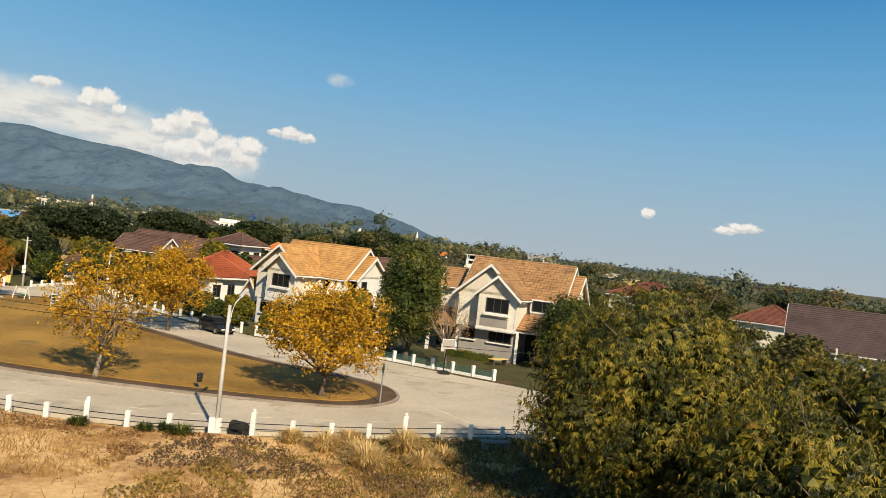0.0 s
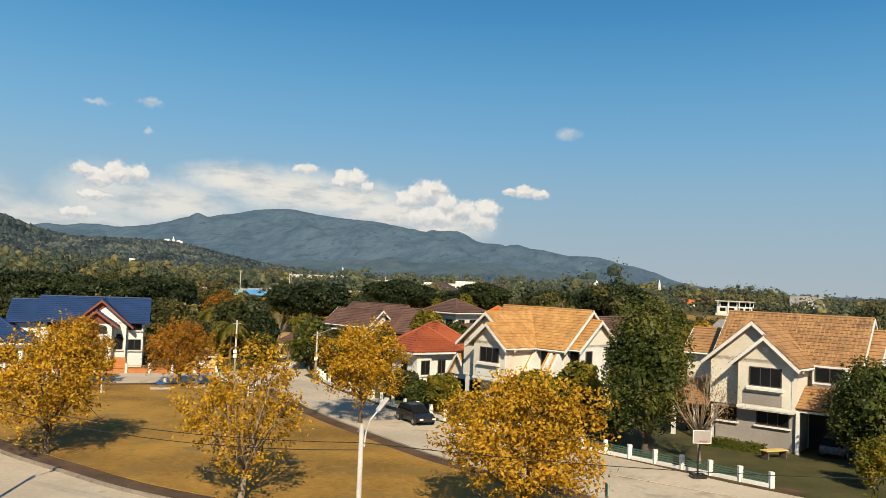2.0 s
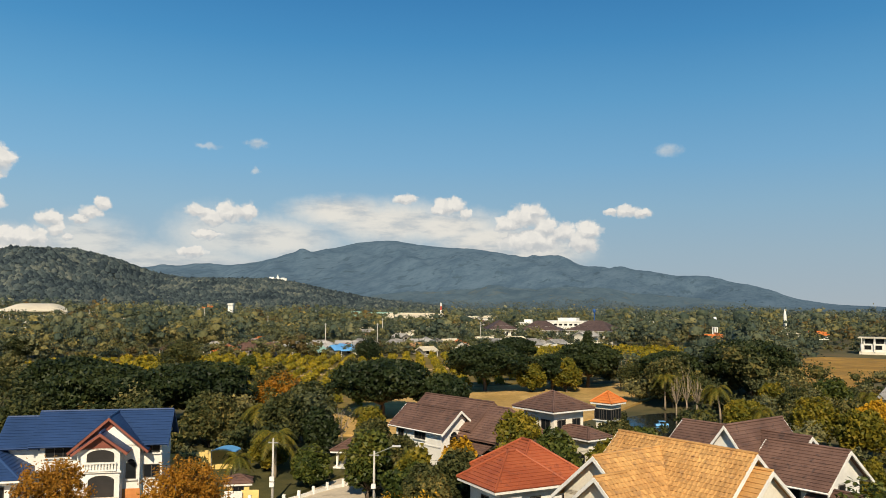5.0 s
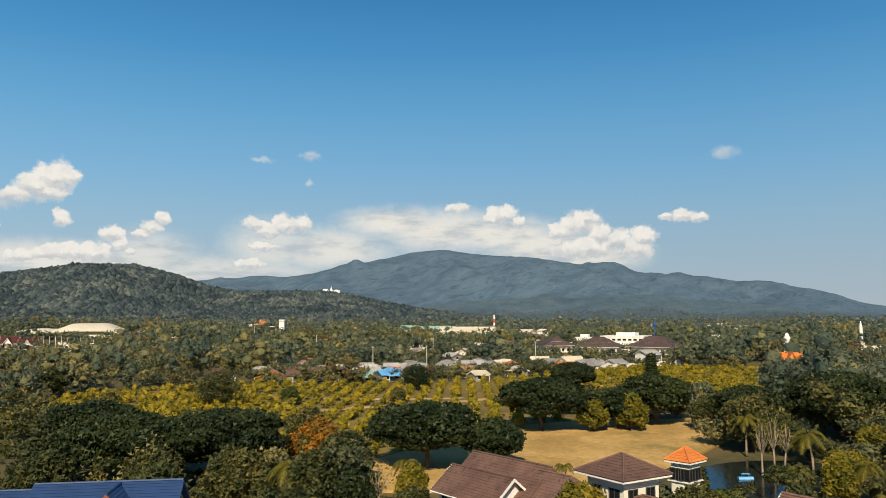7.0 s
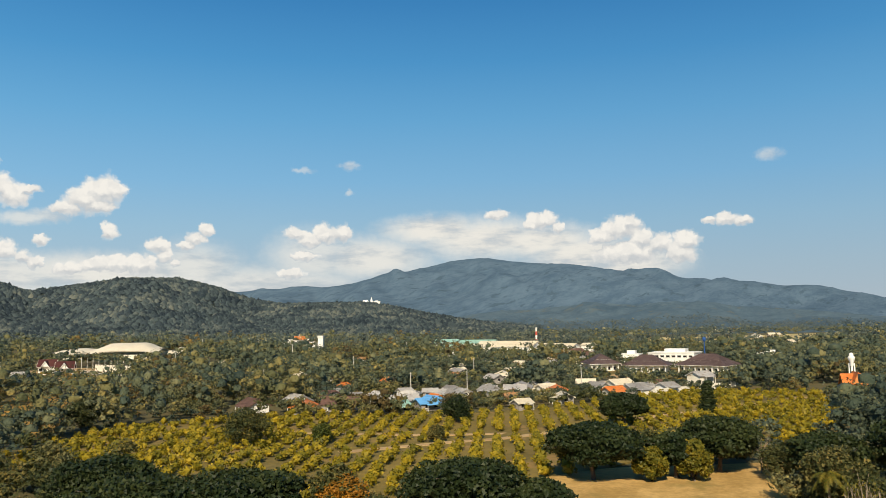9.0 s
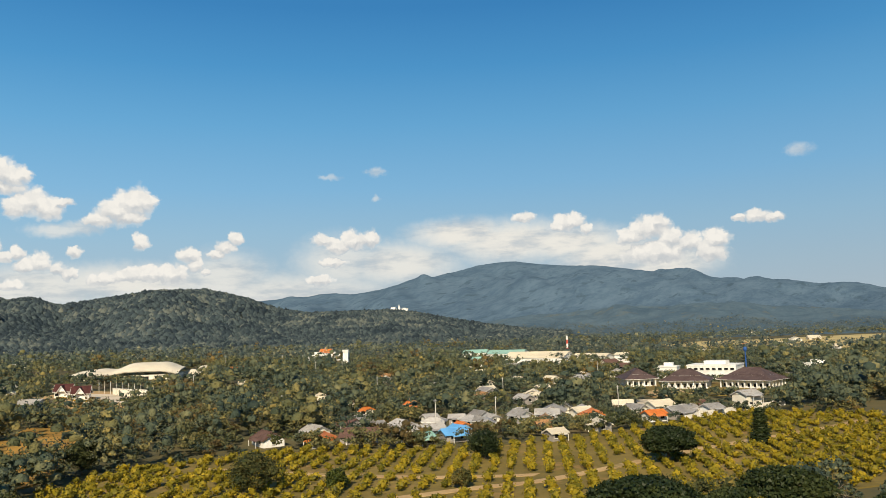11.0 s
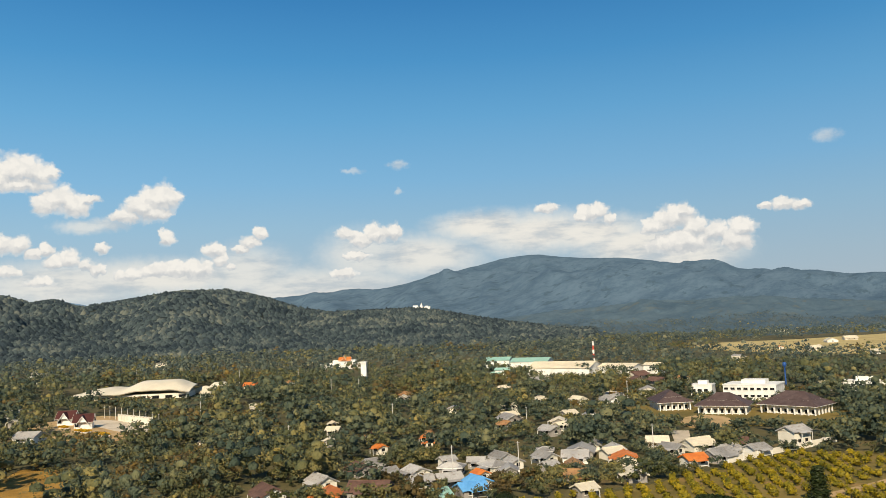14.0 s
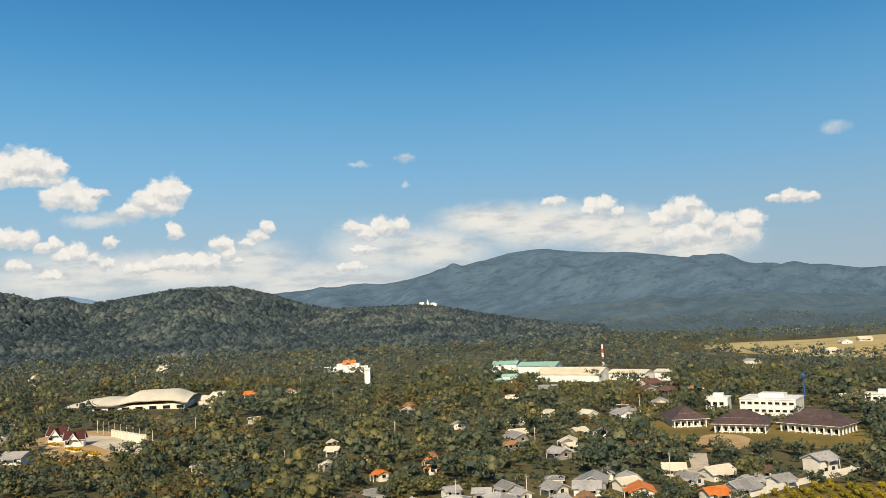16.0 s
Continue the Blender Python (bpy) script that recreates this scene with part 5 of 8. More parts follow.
gable_roof(bl, -1.25, 2.05, -2.5, -0.8, 5.4, 6.6, "v", BLUE_TILE, 0.7, 0.6, trim=MAROON, wall=MAROON, closed=(1, 0))


def arch_panel(u0, u1, v, z0, z1, rise):
    """A near-black panel under a flat arch, let into a wall that looks along -v; the opening's shade is its colour."""
    a = np.linspace(0, math.pi, 13)
    mid, half = (u0 + u1) / 2, (u1 - u0) / 2
    rim = [(u0, z0), (u1, z0)] + [(mid + half * math.cos(q), z1 - rise + rise * math.sin(q)) for q in a]
    n = len(rim)
    pts = np.array([(u, v, z) for u, z in rim] + [(u, v + 0.1, z) for u, z in rim] + [(mid, v, (z0 + z1) / 2)])
    return pts, np.array([[k, (k + 1) % n, 2 * n] for k in range(n)] + [[k, (k + 1) % n, n + (k + 1) % n] for k in range(n)] + [[k, n + (k + 1) % n, n + k] for k in range(n)])


part("balcony_arch", [arch_panel(-0.75, 1.55, -2.56, 4.0, 5.05, 0.45)], DARK, bl)
part("porch_arch", [arch_panel(-0.6, 1.6, -2.56, 0.9, 2.8, 0.5)], DARK, bl)
part("porch_step", [box(-1.2, 2.0, -3.4, -2.52, -0.3, 0.8)], ORANGE_WALL, bl)
part("cornice", [box(-1.4, 2.2, -2.7, -2.5, 3.05, 3.2)], WHITE, bl)
part("balcony_rail", [box(-1.0, 1.8, -2.8, -2.58, 3.85, 3.95), box(-1.0, 1.8, -2.8, -2.58, 3.2, 3.32)] + [box(u - 0.06, u + 0.06, -2.74, -2.64, 3.3, 3.85) for u in np.linspace(-0.9, 1.7, 11)], WHITE, bl)
window(bl, 2.75, -1.0, 2.9, 0.75, 1.4, "v-", 1, arch=True)
window(bl, -3.7, 0.0, 4.7, 2.2, 1.1, "v-", 3)
window(bl, -3.7, 0.0, 2.0, 2.2, 1.3, "v-", 3)
window(bl, 4.4, 0.0, 4.8, 1.3, 0.9, "v-", 2)
window(bl, 4.4, 0.0, 2.6, 1.3, 1.1, "v-", 2)
part("side_balcony", [box(-5.4, -1.9, -1.0, -0.9, 3.1, 3.9), box(-5.4, -1.9, -1.0, 0.0, 3.0, 3.1)], WHITE, bl)
part("plinth", [box(2.05, 3.6, -1.15, -1.0, -0.3, 1.25)], ORANGE_WALL, bl)
gable_roof(bl, -8.6, -5.7, 0.2, 5.8, 5.5, 7.4, "u", BLUE_TILE, 0.6, 0.4, trim=BLUE_TILE, wall=WHITE)
wall(bl, -8.4, -5.5, 0.4, 5.6, -0.3, 5.5, WHITE)
hip_roof(bl, -12.8, -6.2, -4.2, 2.4, 3.1, 5.4, BLUE_TILE, 0.7)
wall(bl, -12.4, -6.6, -3.8, 2.0, -0.3, 3.0, WHITE)
window(bl, -8.4, -3.8, 1.6, 2.6, 1.5, "v-", 3, sill=False)

hip_house("house", "cream house with a maroon tiled hip roof behind trees", 49.5, 118.0, -30, 9, 9, 4.2, 6.8, MAROON_TILE, CREAM)
rb = house_at("house", "house with a broad dark brown tiled gable roof", 50.5, 94.0, -25)
wall(rb, -8, 8, -4, 5, -0.3, 4.2, CREAM)
gable_roof(rb, -8, 8, -4, 5, 4.2, 8.3, "u", PLUM_TILE, 0.8, 0.6)
hip_house("house", "low house with a maroon tiled roof among trees", 38.0, 143.0, -30, 12, 10, 4.0, 6.6, MAROON_TILE, CREAM)

# modern white villas on the far rise
mod = house_at("villa", "modern flat-roofed white villa with wide glass fronts", 15.5, 320.0, -6, "villas", z=1.0)
mod.scale = (1.0, 1.0, 0.8)
wall(mod, -6.2, 6.7, -0.6, 6.2, -3.0, -0.5, CREAM, "terrace")
wall(mod, -6, 6, 0, 6, -0.5, 2.4, WHITE)
wall(mod, -5, 6.5, 0.3, 6, 2.4, 4.8, WHITE)
part("roof", [box(-6.5, 7.0, -1.0, 6.5, 4.8, 5.15)], WHITE_SHEET, mod)
for u in (-3.4, -0.4, 2.6, 5.2):
    window(mod, u, 0.3, 3.6, 2.2, 1.7, "v-", 2, sill=False)
    window(mod, u - 0.4, 0.0, 1.2, 1.8, 1.5, "v-", 2, sill=False)
for u in (-5.4, -1.8, 1.8, 5.4):
    part("post", [box(u - 0.12, u + 0.12, -1.0, -0.76, -0.5, 4.8)], WHITE, mod)
v2 = house_at("villa", "white villa with a grey gable roof", 46.0, 370.0, -6, "villas")
wall(v2, -6, 6, 0, 7, -0.5, 4.2, WHITE)
gable_roof(v2, -6, 6, 0, 7, 4.2, 7.5, "u", GREY_SHEET, 0.6, 0.5, wall=WHITE)
gable_roof(v2, -1.5, 3.0, -2.5, 4, 4.0, 6.8, "v", GREY_SHEET, 0.5, 0.4, wall=WHITE)
wall(v2, -1.5, 3.0, -2.4, 0, -0.5, 4.0, WHITE)
window(v2, 0.8, -2.4, 2.6, 2.0, 1.6, "v-", 2)

# open garden pavilion
gz = thing("gazebo", "small open garden pavilion with a brown tiled hip roof", "gazebo", "", pose(-51.0, 112.5, float(land(-51, 112.5)), 0, 0, 15))
for u in (-1.5, 1.5):
    for v in (-1.5, 1.5):
        part("post", [box(u - 0.12, u + 0.12, v - 0.12, v + 0.12, -0.4, 1.9)], WHITE, gz)
part("floor", [box(-1.9, 1.9, -1.9, 1.9, -0.4, 0.15)], WHITE, gz)
part("bench", [box(-1.3, 1.3, 1.0, 1.4, 0.15, 0.6)], WHITE, gz)
hip_roof(gz, -1.7, 1.7, -1.7, 1.7, 1.9, 3.2, BROWN_TILE, 0.5)


# ---------------------------------------------------------------- orchard, fields and woods of the valley
ORCHARD_LINE = [(-156.2, 134.4), (-122.4, 129.8), (-69, 136.4), (-59.3, 171.4), (-51.8, 201.2), (-34.8, 216.5), (-30.4, 261.7), (-43.5, 315.1), (-78.5, 309.7), (-99.5, 254.9), (-120.2, 227.3), (-159.2, 204.1), (-173.1, 168.8)]
FIELD_LINE = [(-72, 123), (-52, 130), (-40, 140), (-33, 152), (-30, 166), (-28, 180), (-33, 193), (-44, 186), (-58, 176), (-66, 160), (-70, 138)]
LEFT_FIELD = [(-262, 203), (-238, 204), (-190, 170), (-176, 152), (-200, 150)]
VILLAGE_LINE = [(-182.1, 203.9), (-149.1, 213.2), (-120.3, 229.7), (-99.6, 257.2), (-76.3, 312), (-89.4, 322.8), (-134.4, 294.4), (-179.4, 237.3)]
RIGHT_FIELD = [(-15.2, 188.7), (-6.6, 183.6), (6.6, 217.8), (15.7, 247.5), (22, 284), (10, 296), (-6, 290), (-8, 250), (-9, 223.2)]
FACTORY_LINE = [(-353.8, 573.8), (-199.7, 532.2), (-212.2, 574.7), (-344.8, 621.9)]
HALL_LINE = [(-433.7, 304.9), (-412.4, 293.6), (-358.9, 341), (-367, 375.1), (-395.2, 385.3), (-436.1, 339.8)]
WALL_LINE = [(-346.8, 250.4), (-314.3, 238.4), (-284.2, 245.5), (-285.5, 271.7), (-315.8, 281.3), (-345.6, 280.2)]
FAR_FIELD = [(-276.7, 853.3), (-183.9, 760.8), (-85.8, 756.4), (-94.7, 1095), (-141.9, 1094.6), (-212.1, 994.3), (-280.3, 952.7)]
TEMPLE_LINE = [(-485.1, 544.5), (-432.7, 535.9), (-434.3, 581.8), (-482.2, 591)]


def in_poly(x, y, poly):
    hit, n = np.zeros(np.shape(x), bool), len(poly)
    for k in range(n):
        (x0, y0), (x1, y1) = poly[k], poly[k - 1]
        if y0 != y1:
            hit ^= ((y0 > y) != (y1 > y)) & (x < (x1 - x0) * (y - y0) / (y1 - y0) + x0)
    return hit


HEDGE_LINE = [(-184, 197), (-150, 206), (-121, 223), (-100, 251), (-76, 306), (-80, 309), (-104, 257), (-124, 230), (-151, 214), (-184, 205)]
VIEW_LINE = [(-4, 175), (16, 170), (26, 254), (2, 254)]
POND_LINE = [(-29.5, 147), (-28, 154), (-21, 159), (-13, 158), (-13, 146), (-20, 140), (-24, 139.5)]
LOW_LINE = [(-16, 118), (34, 116), (44, 178), (-6, 178)]
OPEN = [ORCHARD_LINE, LOW_LINE, POND_LINE, FIELD_LINE, LEFT_FIELD, RIGHT_FIELD, VIEW_LINE, FACTORY_LINE, HALL_LINE, WALL_LINE, FAR_FIELD, TEMPLE_LINE]
patch("orchard_ground", smoothed(ORCHARD_LINE, n=3), ORCHARD, "yellow green orchard grass", 0.0, cell=8)
patch("field", smoothed(FIELD_LINE, n=3), SANDY, "bare sandy field with dry grass", 0.06, cell=6)
patch("field", smoothed(LEFT_FIELD, n=3), LAWN, "dry brown open field", 0.06, cell=8)
patch("field", smoothed(RIGHT_FIELD, n=3), LAWN, "dry golden open slope", 0.06, cell=8)
patch("field", smoothed(FAR_FIELD, n=3), STRAW, "pale yellow far field", 0.06, cell=14)
ROAD_LINE, DRIVE_LINE = [(-119.4, 337.7), (-114.2, 339.7), (-106.8, 319.1), (-108.3, 308.7), (-111.2, 301.7), (-114, 308), (-111.8, 318.8)], [(-124.9, 362.9), (-123.2, 374.4), (-113.9, 375.1), (-107.6, 365.3), (-107.3, 352.2), (-114.6, 347.6), (-120.2, 351.9)]
patch("village_road", ROAD_LINE, CONCRETE, "pale concrete village road", 0.12, cell=5)
patch("drive", smoothed(DRIVE_LINE, n=3), DIRT, "pale drive before the public buildings", 0.12, cell=5)
WATER = surface("dark pond water", (0.012, 0.016, 0.014), (0.022, 0.026, 0.020), 0.1, 1.0, 0.15, 0.05, spec=0.5)
patch("pond", smoothed(POND_LINE, n=4), WATER, "still dark pond water", 0.10, cell=3)
bo = thing("boat", "small blue boat on a pond", "boat", "", pose(-23.5, 148, float(land(-23.5, 148)) + 0.1, 0, 0, 30))
bo.scale = (0.6, 0.6, 0.6)
part("hull", [wedge(-1.5, 1.5, -0.5, 0.5, 0, 0.4, 0.8)], SKY_SHEET, bo)
part("canopy", [box(-0.8, 0.8, -0.5, 0.5, 1.0, 1.06)] + [box(u - 0.03, u + 0.03, v - 0.03, v + 0.03, 0.3, 1.0) for u in (-0.7, 0.7) for v in (-0.4, 0.4)], SKY_SHEET, bo)
patch("village_ground", smoothed(VILLAGE_LINE, n=3), SCRUB, "grassy trodden ground of a village", 0.0, cell=8)
patch("forecourt", smoothed(WALL_LINE, n=3), DIRT, "pale ground beside a walled yard", 0.0, cell=10)
track = smoothed([(-106.2, 170), (-94.6, 188.4), (-85.2, 201.9), (-70.1, 244.4), (-53.3, 280), (-45.7, 300.5)], closed=False)
side = np.gradient(track, axis=0)
side /= np.linalg.norm(side, axis=1, keepdims=True)
perp = np.stack([-side[:, 1], side[:, 0]], -1)
patch("dirt_track", np.r_[track + perp * 1.3, (track - perp * 1.3)[::-1]], DIRT, "sandy track through the orchard", 0.10, cell=8)
cross = smoothed([(-158.3, 182.1), (-132.5, 186.9), (-106.7, 194.1), (-90.2, 203.5)], closed=False)
patch("dirt_track", np.r_[cross + (0, 1.3), (cross - (0, 1.3))[::-1]], DIRT, "sandy track through the orchard", 0.10, cell=8)


def orchard():
    rng = np.random.default_rng(61)
    ca, sa = math.cos(math.radians(27)), math.sin(math.radians(27))
    rows, pieces = np.arange(-200, 200, 3.7), []
    for r in rows:
        for s in np.arange(60, 360, 2.05):
            x, y = r * ca - s * sa + rng.uniform(-0.5, 0.5), r * sa + s * ca + rng.uniform(-0.5, 0.5)
            if not in_poly(x, y, ORCHARD_LINE) or in_poly(x, y, FIELD_LINE) or rng.random() < 0.2:
                continue
            if np.min(np.hypot(track[:, 0] - x, track[:, 1] - y)) < 2.6 or np.min(np.hypot(cross[:, 0] - x, cross[:, 1] - y)) < 2.4:
                continue
            h, w, z = rng.uniform(1.1, 2.0), rng.uniform(1.5, 2.5), float(land(x, y))
            c = np.array([x, y, z + h * 0.55])
            v, f = ICO1
            pieces.append((v * (w * 0.36, w * 0.36, h * 0.40) * (1 + 0.2 * rng.normal(size=(len(v), 1))) + c, f))
            d = rng.normal(size=(44, 3))
            d /= np.linalg.norm(d, axis=1, keepdims=True)
            pieces.append(flakes(rng, c + d * (w / 2, w / 2, h * 0.5) * rng.uniform(0.65, 1.1, (44, 1)), 0.44, d))
    tagged(part("orchard", pieces, ORCHARD_LEAF), "rows of small yellow green fruit trees", "fruit trees", kind="stuff")


orchard()
# hill trees: haze blue is part of each leaf colour
HILL_LEAF = foliage("haze tinted hill leaves", [(0.011, 0.019, 0.026), (0.027, 0.042, 0.052), (0.066, 0.088, 0.088), (0.165, 0.172, 0.135)], 0.012, 0.08, 0.85, speck=0.62, lumpy=0.35)
# foothill leaves hold the same haze in their base colours
FOOT_LEAF = foliage("haze tinted foothill leaves", [(0.040, 0.064, 0.078), (0.064, 0.092, 0.106), (0.096, 0.122, 0.124), (0.150, 0.160, 0.130)], 0.012, 0.1, 0.85, speck=0.5, lumpy=0.35)
# olive green with a little haze blue mixed into it
OLIVE_LEAF = foliage("olive woodland leaves", [(0.040, 0.054, 0.029), (0.090, 0.098, 0.042), (0.180, 0.162, 0.060), (0.37, 0.285, 0.088)], 0.085, 0.15, speck=0.44, lumpy=0.7)
# farther valley: more haze put into the leaf colour
VALE_LEAF = foliage("haze tinted valley leaves", [(0.016, 0.027, 0.028), (0.042, 0.062, 0.056), (0.108, 0.128, 0.096), (0.28, 0.260, 0.145)], 0.06, 0.10, speck=0.62, lumpy=0.5)
RUSSET_LEAF = foliage("russet woodland leaves", [(0.050, 0.042, 0.021), (0.10, 0.074, 0.029), (0.18, 0.122, 0.038), (0.30, 0.200, 0.055)], 0.085, 0.25, speck=0.36, lumpy=0.7)


def low_cap(a, b):
    """Gardens and lanes lie open on the sunny side of each building: trees stay low there."""
    dx, dy = a - YARDS[:, 0], b - YARDS[:, 1]
    far = np.hypot(YARDS[:, 0] + 20, YARDS[:, 1] - 60) + 1e-6
    ux, uy = -(YARDS[:, 0] + 20) / far, -(YARDS[:, 1] - 60) / far
    along, side = dx * ux + dy * uy, np.abs(dx * uy - dy * ux)
    hit = (along > -2) & (along < 48) & (side < YARDS[:, 2] * 0.62 + 1.5)
    base = np.where(YARDS[hit, 2] < 9, 3.5, np.where((YARDS[hit, 0] < -350) & (YARDS[hit, 1] < 350), 4.4, 2.6 + 0.07 * YARDS[hit, 2]))
    return float((base + 0.1 * np.maximum(along[hit] - YARDS[hit, 2] * 0.5, 0)).min()) if hit.any() else 99.0


def woods(name, label, r0, r1, gap, az0, az1, lumps, leaves, leaf_size, seed, tall=(5.0, 10.0), grow=1.0, dull=0.0, within=None, free=False):
    rng = np.random.default_rng(seed)
    n = int((r1 * r1 - r0 * r0) / 2 * math.radians(az1 - az0) / gap**2)
    az, r = np.radians(rng.uniform(az0, az1, n)), np.sqrt(rng.uniform(r0 * r0, r1 * r1, n))
    x, y = -np.sin(az) * r, np.cos(az) * r
    ok = np.hypot(x + 10, y - 60) > 70
    for poly in OPEN:
        if poly is not within:
            ok &= ~in_poly(x, y, poly)
    for poly in (ROAD_LINE, DRIVE_LINE):
        ok &= ~in_poly(x, y, poly)
    if within:
        ok &= in_poly(x, y, within)
    else:
        ok &= ~in_poly(x, y, HEDGE_LINE)
    for px, py, pr in CLEAR:
        ok &= np.hypot(x - px, y - py) > pr
    ok &= bumps(x, y, 45, seed, 2) > -0.62
    if r0 > 190:
        ok &= (az > 0.03) | (rng.random(n) < 0.5)
        ok &= (az > -0.14) | (r < 300) | (rng.random(n) < 0.4)
    kinds = {0: [], 1: [], 2: []}
    for a, b in zip(x[ok], y[ok]):
        mood = float(bumps(a, b, 60, 9, 2)) + rng.normal() * 0.45
        # dull raises the share of haze tinted leaves in far bands
        pieces = kinds[0 if mood < 0.12 + dull else 1 if mood < 0.80 + dull else 2]
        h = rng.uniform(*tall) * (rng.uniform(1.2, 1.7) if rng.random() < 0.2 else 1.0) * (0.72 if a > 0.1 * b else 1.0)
        h = h if free else max(1.3, min(h, low_cap(a, b)))
        w = max(h, 2.4) * rng.uniform(0.75, 1.3)
        z = float(land(a, b)) * grow - 0.4
        if r0 > 1000:
            z = max(z, float(foothill(a, b, math.degrees(math.atan2(-a, b)), math.hypot(a, b))) - 1.5)
        for k in range(lumps):
            q = rng.normal(size=3) * (0.25 * w, 0.25 * w, 0.16 * h) if lumps > 1 else np.zeros(3)
            if r0 > 190 and lumps > 1:
                turn, up = 2.4 * k + rng.uniform(0, 1.2), (k + 0.5) / lumps
                out = w * 0.40 * math.sqrt(max(0.0, 1 - (1.05 * up - 0.15) ** 2)) * rng.uniform(0.6, 1.15)
                q = np.array([math.cos(turn) * out, math.sin(turn) * out, h * (0.46 * up - 0.20)])
            c = np.array([a, b, z + h * 0.52]) + q
            e = np.array([w / 2, w / 2, h * 0.44]) * (0.9 if lumps == 1 else rng.uniform(0.42, 0.75) if r0 < 190 else rng.uniform(0.34, 0.52))
            pieces.append(shards(rng, e, 0.5, c, ICO2) if r0 < 190 else lump(rng, e, 0.48, c, ICO_DOME))
            if leaves:
                d = rng.normal(size=(leaves, 3))
                d[:, 2] = np.abs(d[:, 2]) - 0.4
                d /= np.linalg.norm(d, axis=1, keepdims=True)
                pieces.append(flakes(rng, c + d * e * rng.uniform(0.58, 1.14, (leaves, 1)), leaf_size, d))
    # leaf colour by distance: each farther band has more haze painted in
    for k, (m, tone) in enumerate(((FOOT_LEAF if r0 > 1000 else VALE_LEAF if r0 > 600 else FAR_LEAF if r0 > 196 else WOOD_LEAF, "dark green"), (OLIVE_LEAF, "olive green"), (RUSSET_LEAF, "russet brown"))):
        if kinds[k]:
            tagged(part(name, kinds[k], m, smooth=True), f"{tone} {label}", "trees", kind="stuff")


HOMES4 = [
    ("orange", -95.3, 285.5, 5.7), ("grey", -124.7, 279.1, 7), ("white", -117.8, 287.4, 6), ("white", -165.5, 358.1, 5.3), ("grey", -156.8, 358.3, 4.6), ("white", -154.8, 330, 3.7), ("white", -207.6, 273, 3.4),
    ("orange", -183.9, 270, 4.2), ("orange", -182.6, 291, 2.2), ("white", -184.2, 346.1, 6.3), ("tan", -174, 325.7, 4.9), ("white", -239.2, 434.6, 6.2), ("white", -198, 397.8, 6.2), ("tan", -270.2, 391.2, 6.8),
    ("green", -295.1, 518.4, 7.2), ("grey", -244.6, 482.6, 9.9), ("brown", -201.8, 520.2, 11.5), ("grey", -166.1, 441.2, 9.4), ("hip", -169.6, 411.6, 6.2), ("grey", -188.8, 678.4, 8.8), ("white", -155.2, 778.2, 10.8),
    ("white", -155.8, 954.5, 13), ("white", -291, 315.7, 3.8), ("white", -232.9, 302.2, 2.8), ("grey", -144.6, 237.6, 5.2),
]
CLEAR = [(15, 302, 18), (14, 285, 14), (-392, 322, 16), (-378, 330, 16), (-364, 342, 14), (-410, 310, 14), (-382, 314, 13), (-368, 324, 12), (-130, 372, 13), (-108, 366, 13), (-86, 372, 13), (-126, 430, 10), (9.7, 160, 9), (9.7, 171, 7), (75, 335, 9), (-2, 415, 9), (-21, 424, 8), (-12, 400, 9), (62, 285, 12), (38, 135, 12), (-255, 528, 16), (-236, 522, 14), (-270, 540, 16), (-300, 562, 14), (-140, 384, 12), (-118, 376, 13), (-92, 382, 13), (-118, 420, 13), (-36, 342, 10), (9, 285, 14), (-340, 470, 9), (-35, 320, 11), (-35.9, 332.6, 13), (-140.5, 393.7, 11), (-117.2, 386.6, 12), (-94.4, 392.6, 12), (-116.9, 432.6, 13), (-139.9, 438.5, 7), (-80.8, 472.6, 9), (13.6, 260.9, 16), (46.8, 364, 16), (-358.9, 464.8, 10), (-180.2, 339.4, 9), (-159.5, 338.2, 8), (-222, 290.6, 6), (-79.6, 325.2, 10), (-105.8, 244.6, 6), (-168.8, 210.7, 9), (-39.1, 153.6, 10), (-30.8, 156, 6), (-30.8, 143.9, 9), (-47.1, 127.1, 13), (0, 144.4, 5), (31.1, 144.8, 9), (-60.4, 252.7, 5), (-460, 560, 17), (-112.5, 470.9, 6)]
CLEAR += [(x, y, 3.4 + w * 0.45) for x, y, w in ((-166.4, 226.4, 7.8), (-149.5, 224.5, 9.5), (-152.4, 245.7, 6.2), (-146.4, 252.8, 6.2), (-158.6, 242.2, 4.4), (-139.6, 241.5, 6), (-128.9, 235.1, 6.4), (-135.7, 249.6, 3.6), (-131.6, 256.4, 5.5), (-154, 261.6, 4.2), (-145.6, 263, 4.5), (-142.6, 270.8, 6.2), (-136.1, 266.4, 4.5), (-131.9, 275.5, 5.9), (-138.2, 229.2, 4), (-126.7, 286.7, 8.7))]
CLEAR += [(x, y, 3.4 + w * 0.45) for x, y, w in ((-120.1, 269, 4.9), (-125.4, 265.6, 3.9), (-111.7, 281.6, 6.9), (-119.3, 292.6, 6), (-113.1, 308.5, 6.2), (-101.2, 307.7, 8.2), (-91.3, 293.4, 8.4), (-85, 304.9, 5.7), (-105.4, 298.5, 6))]
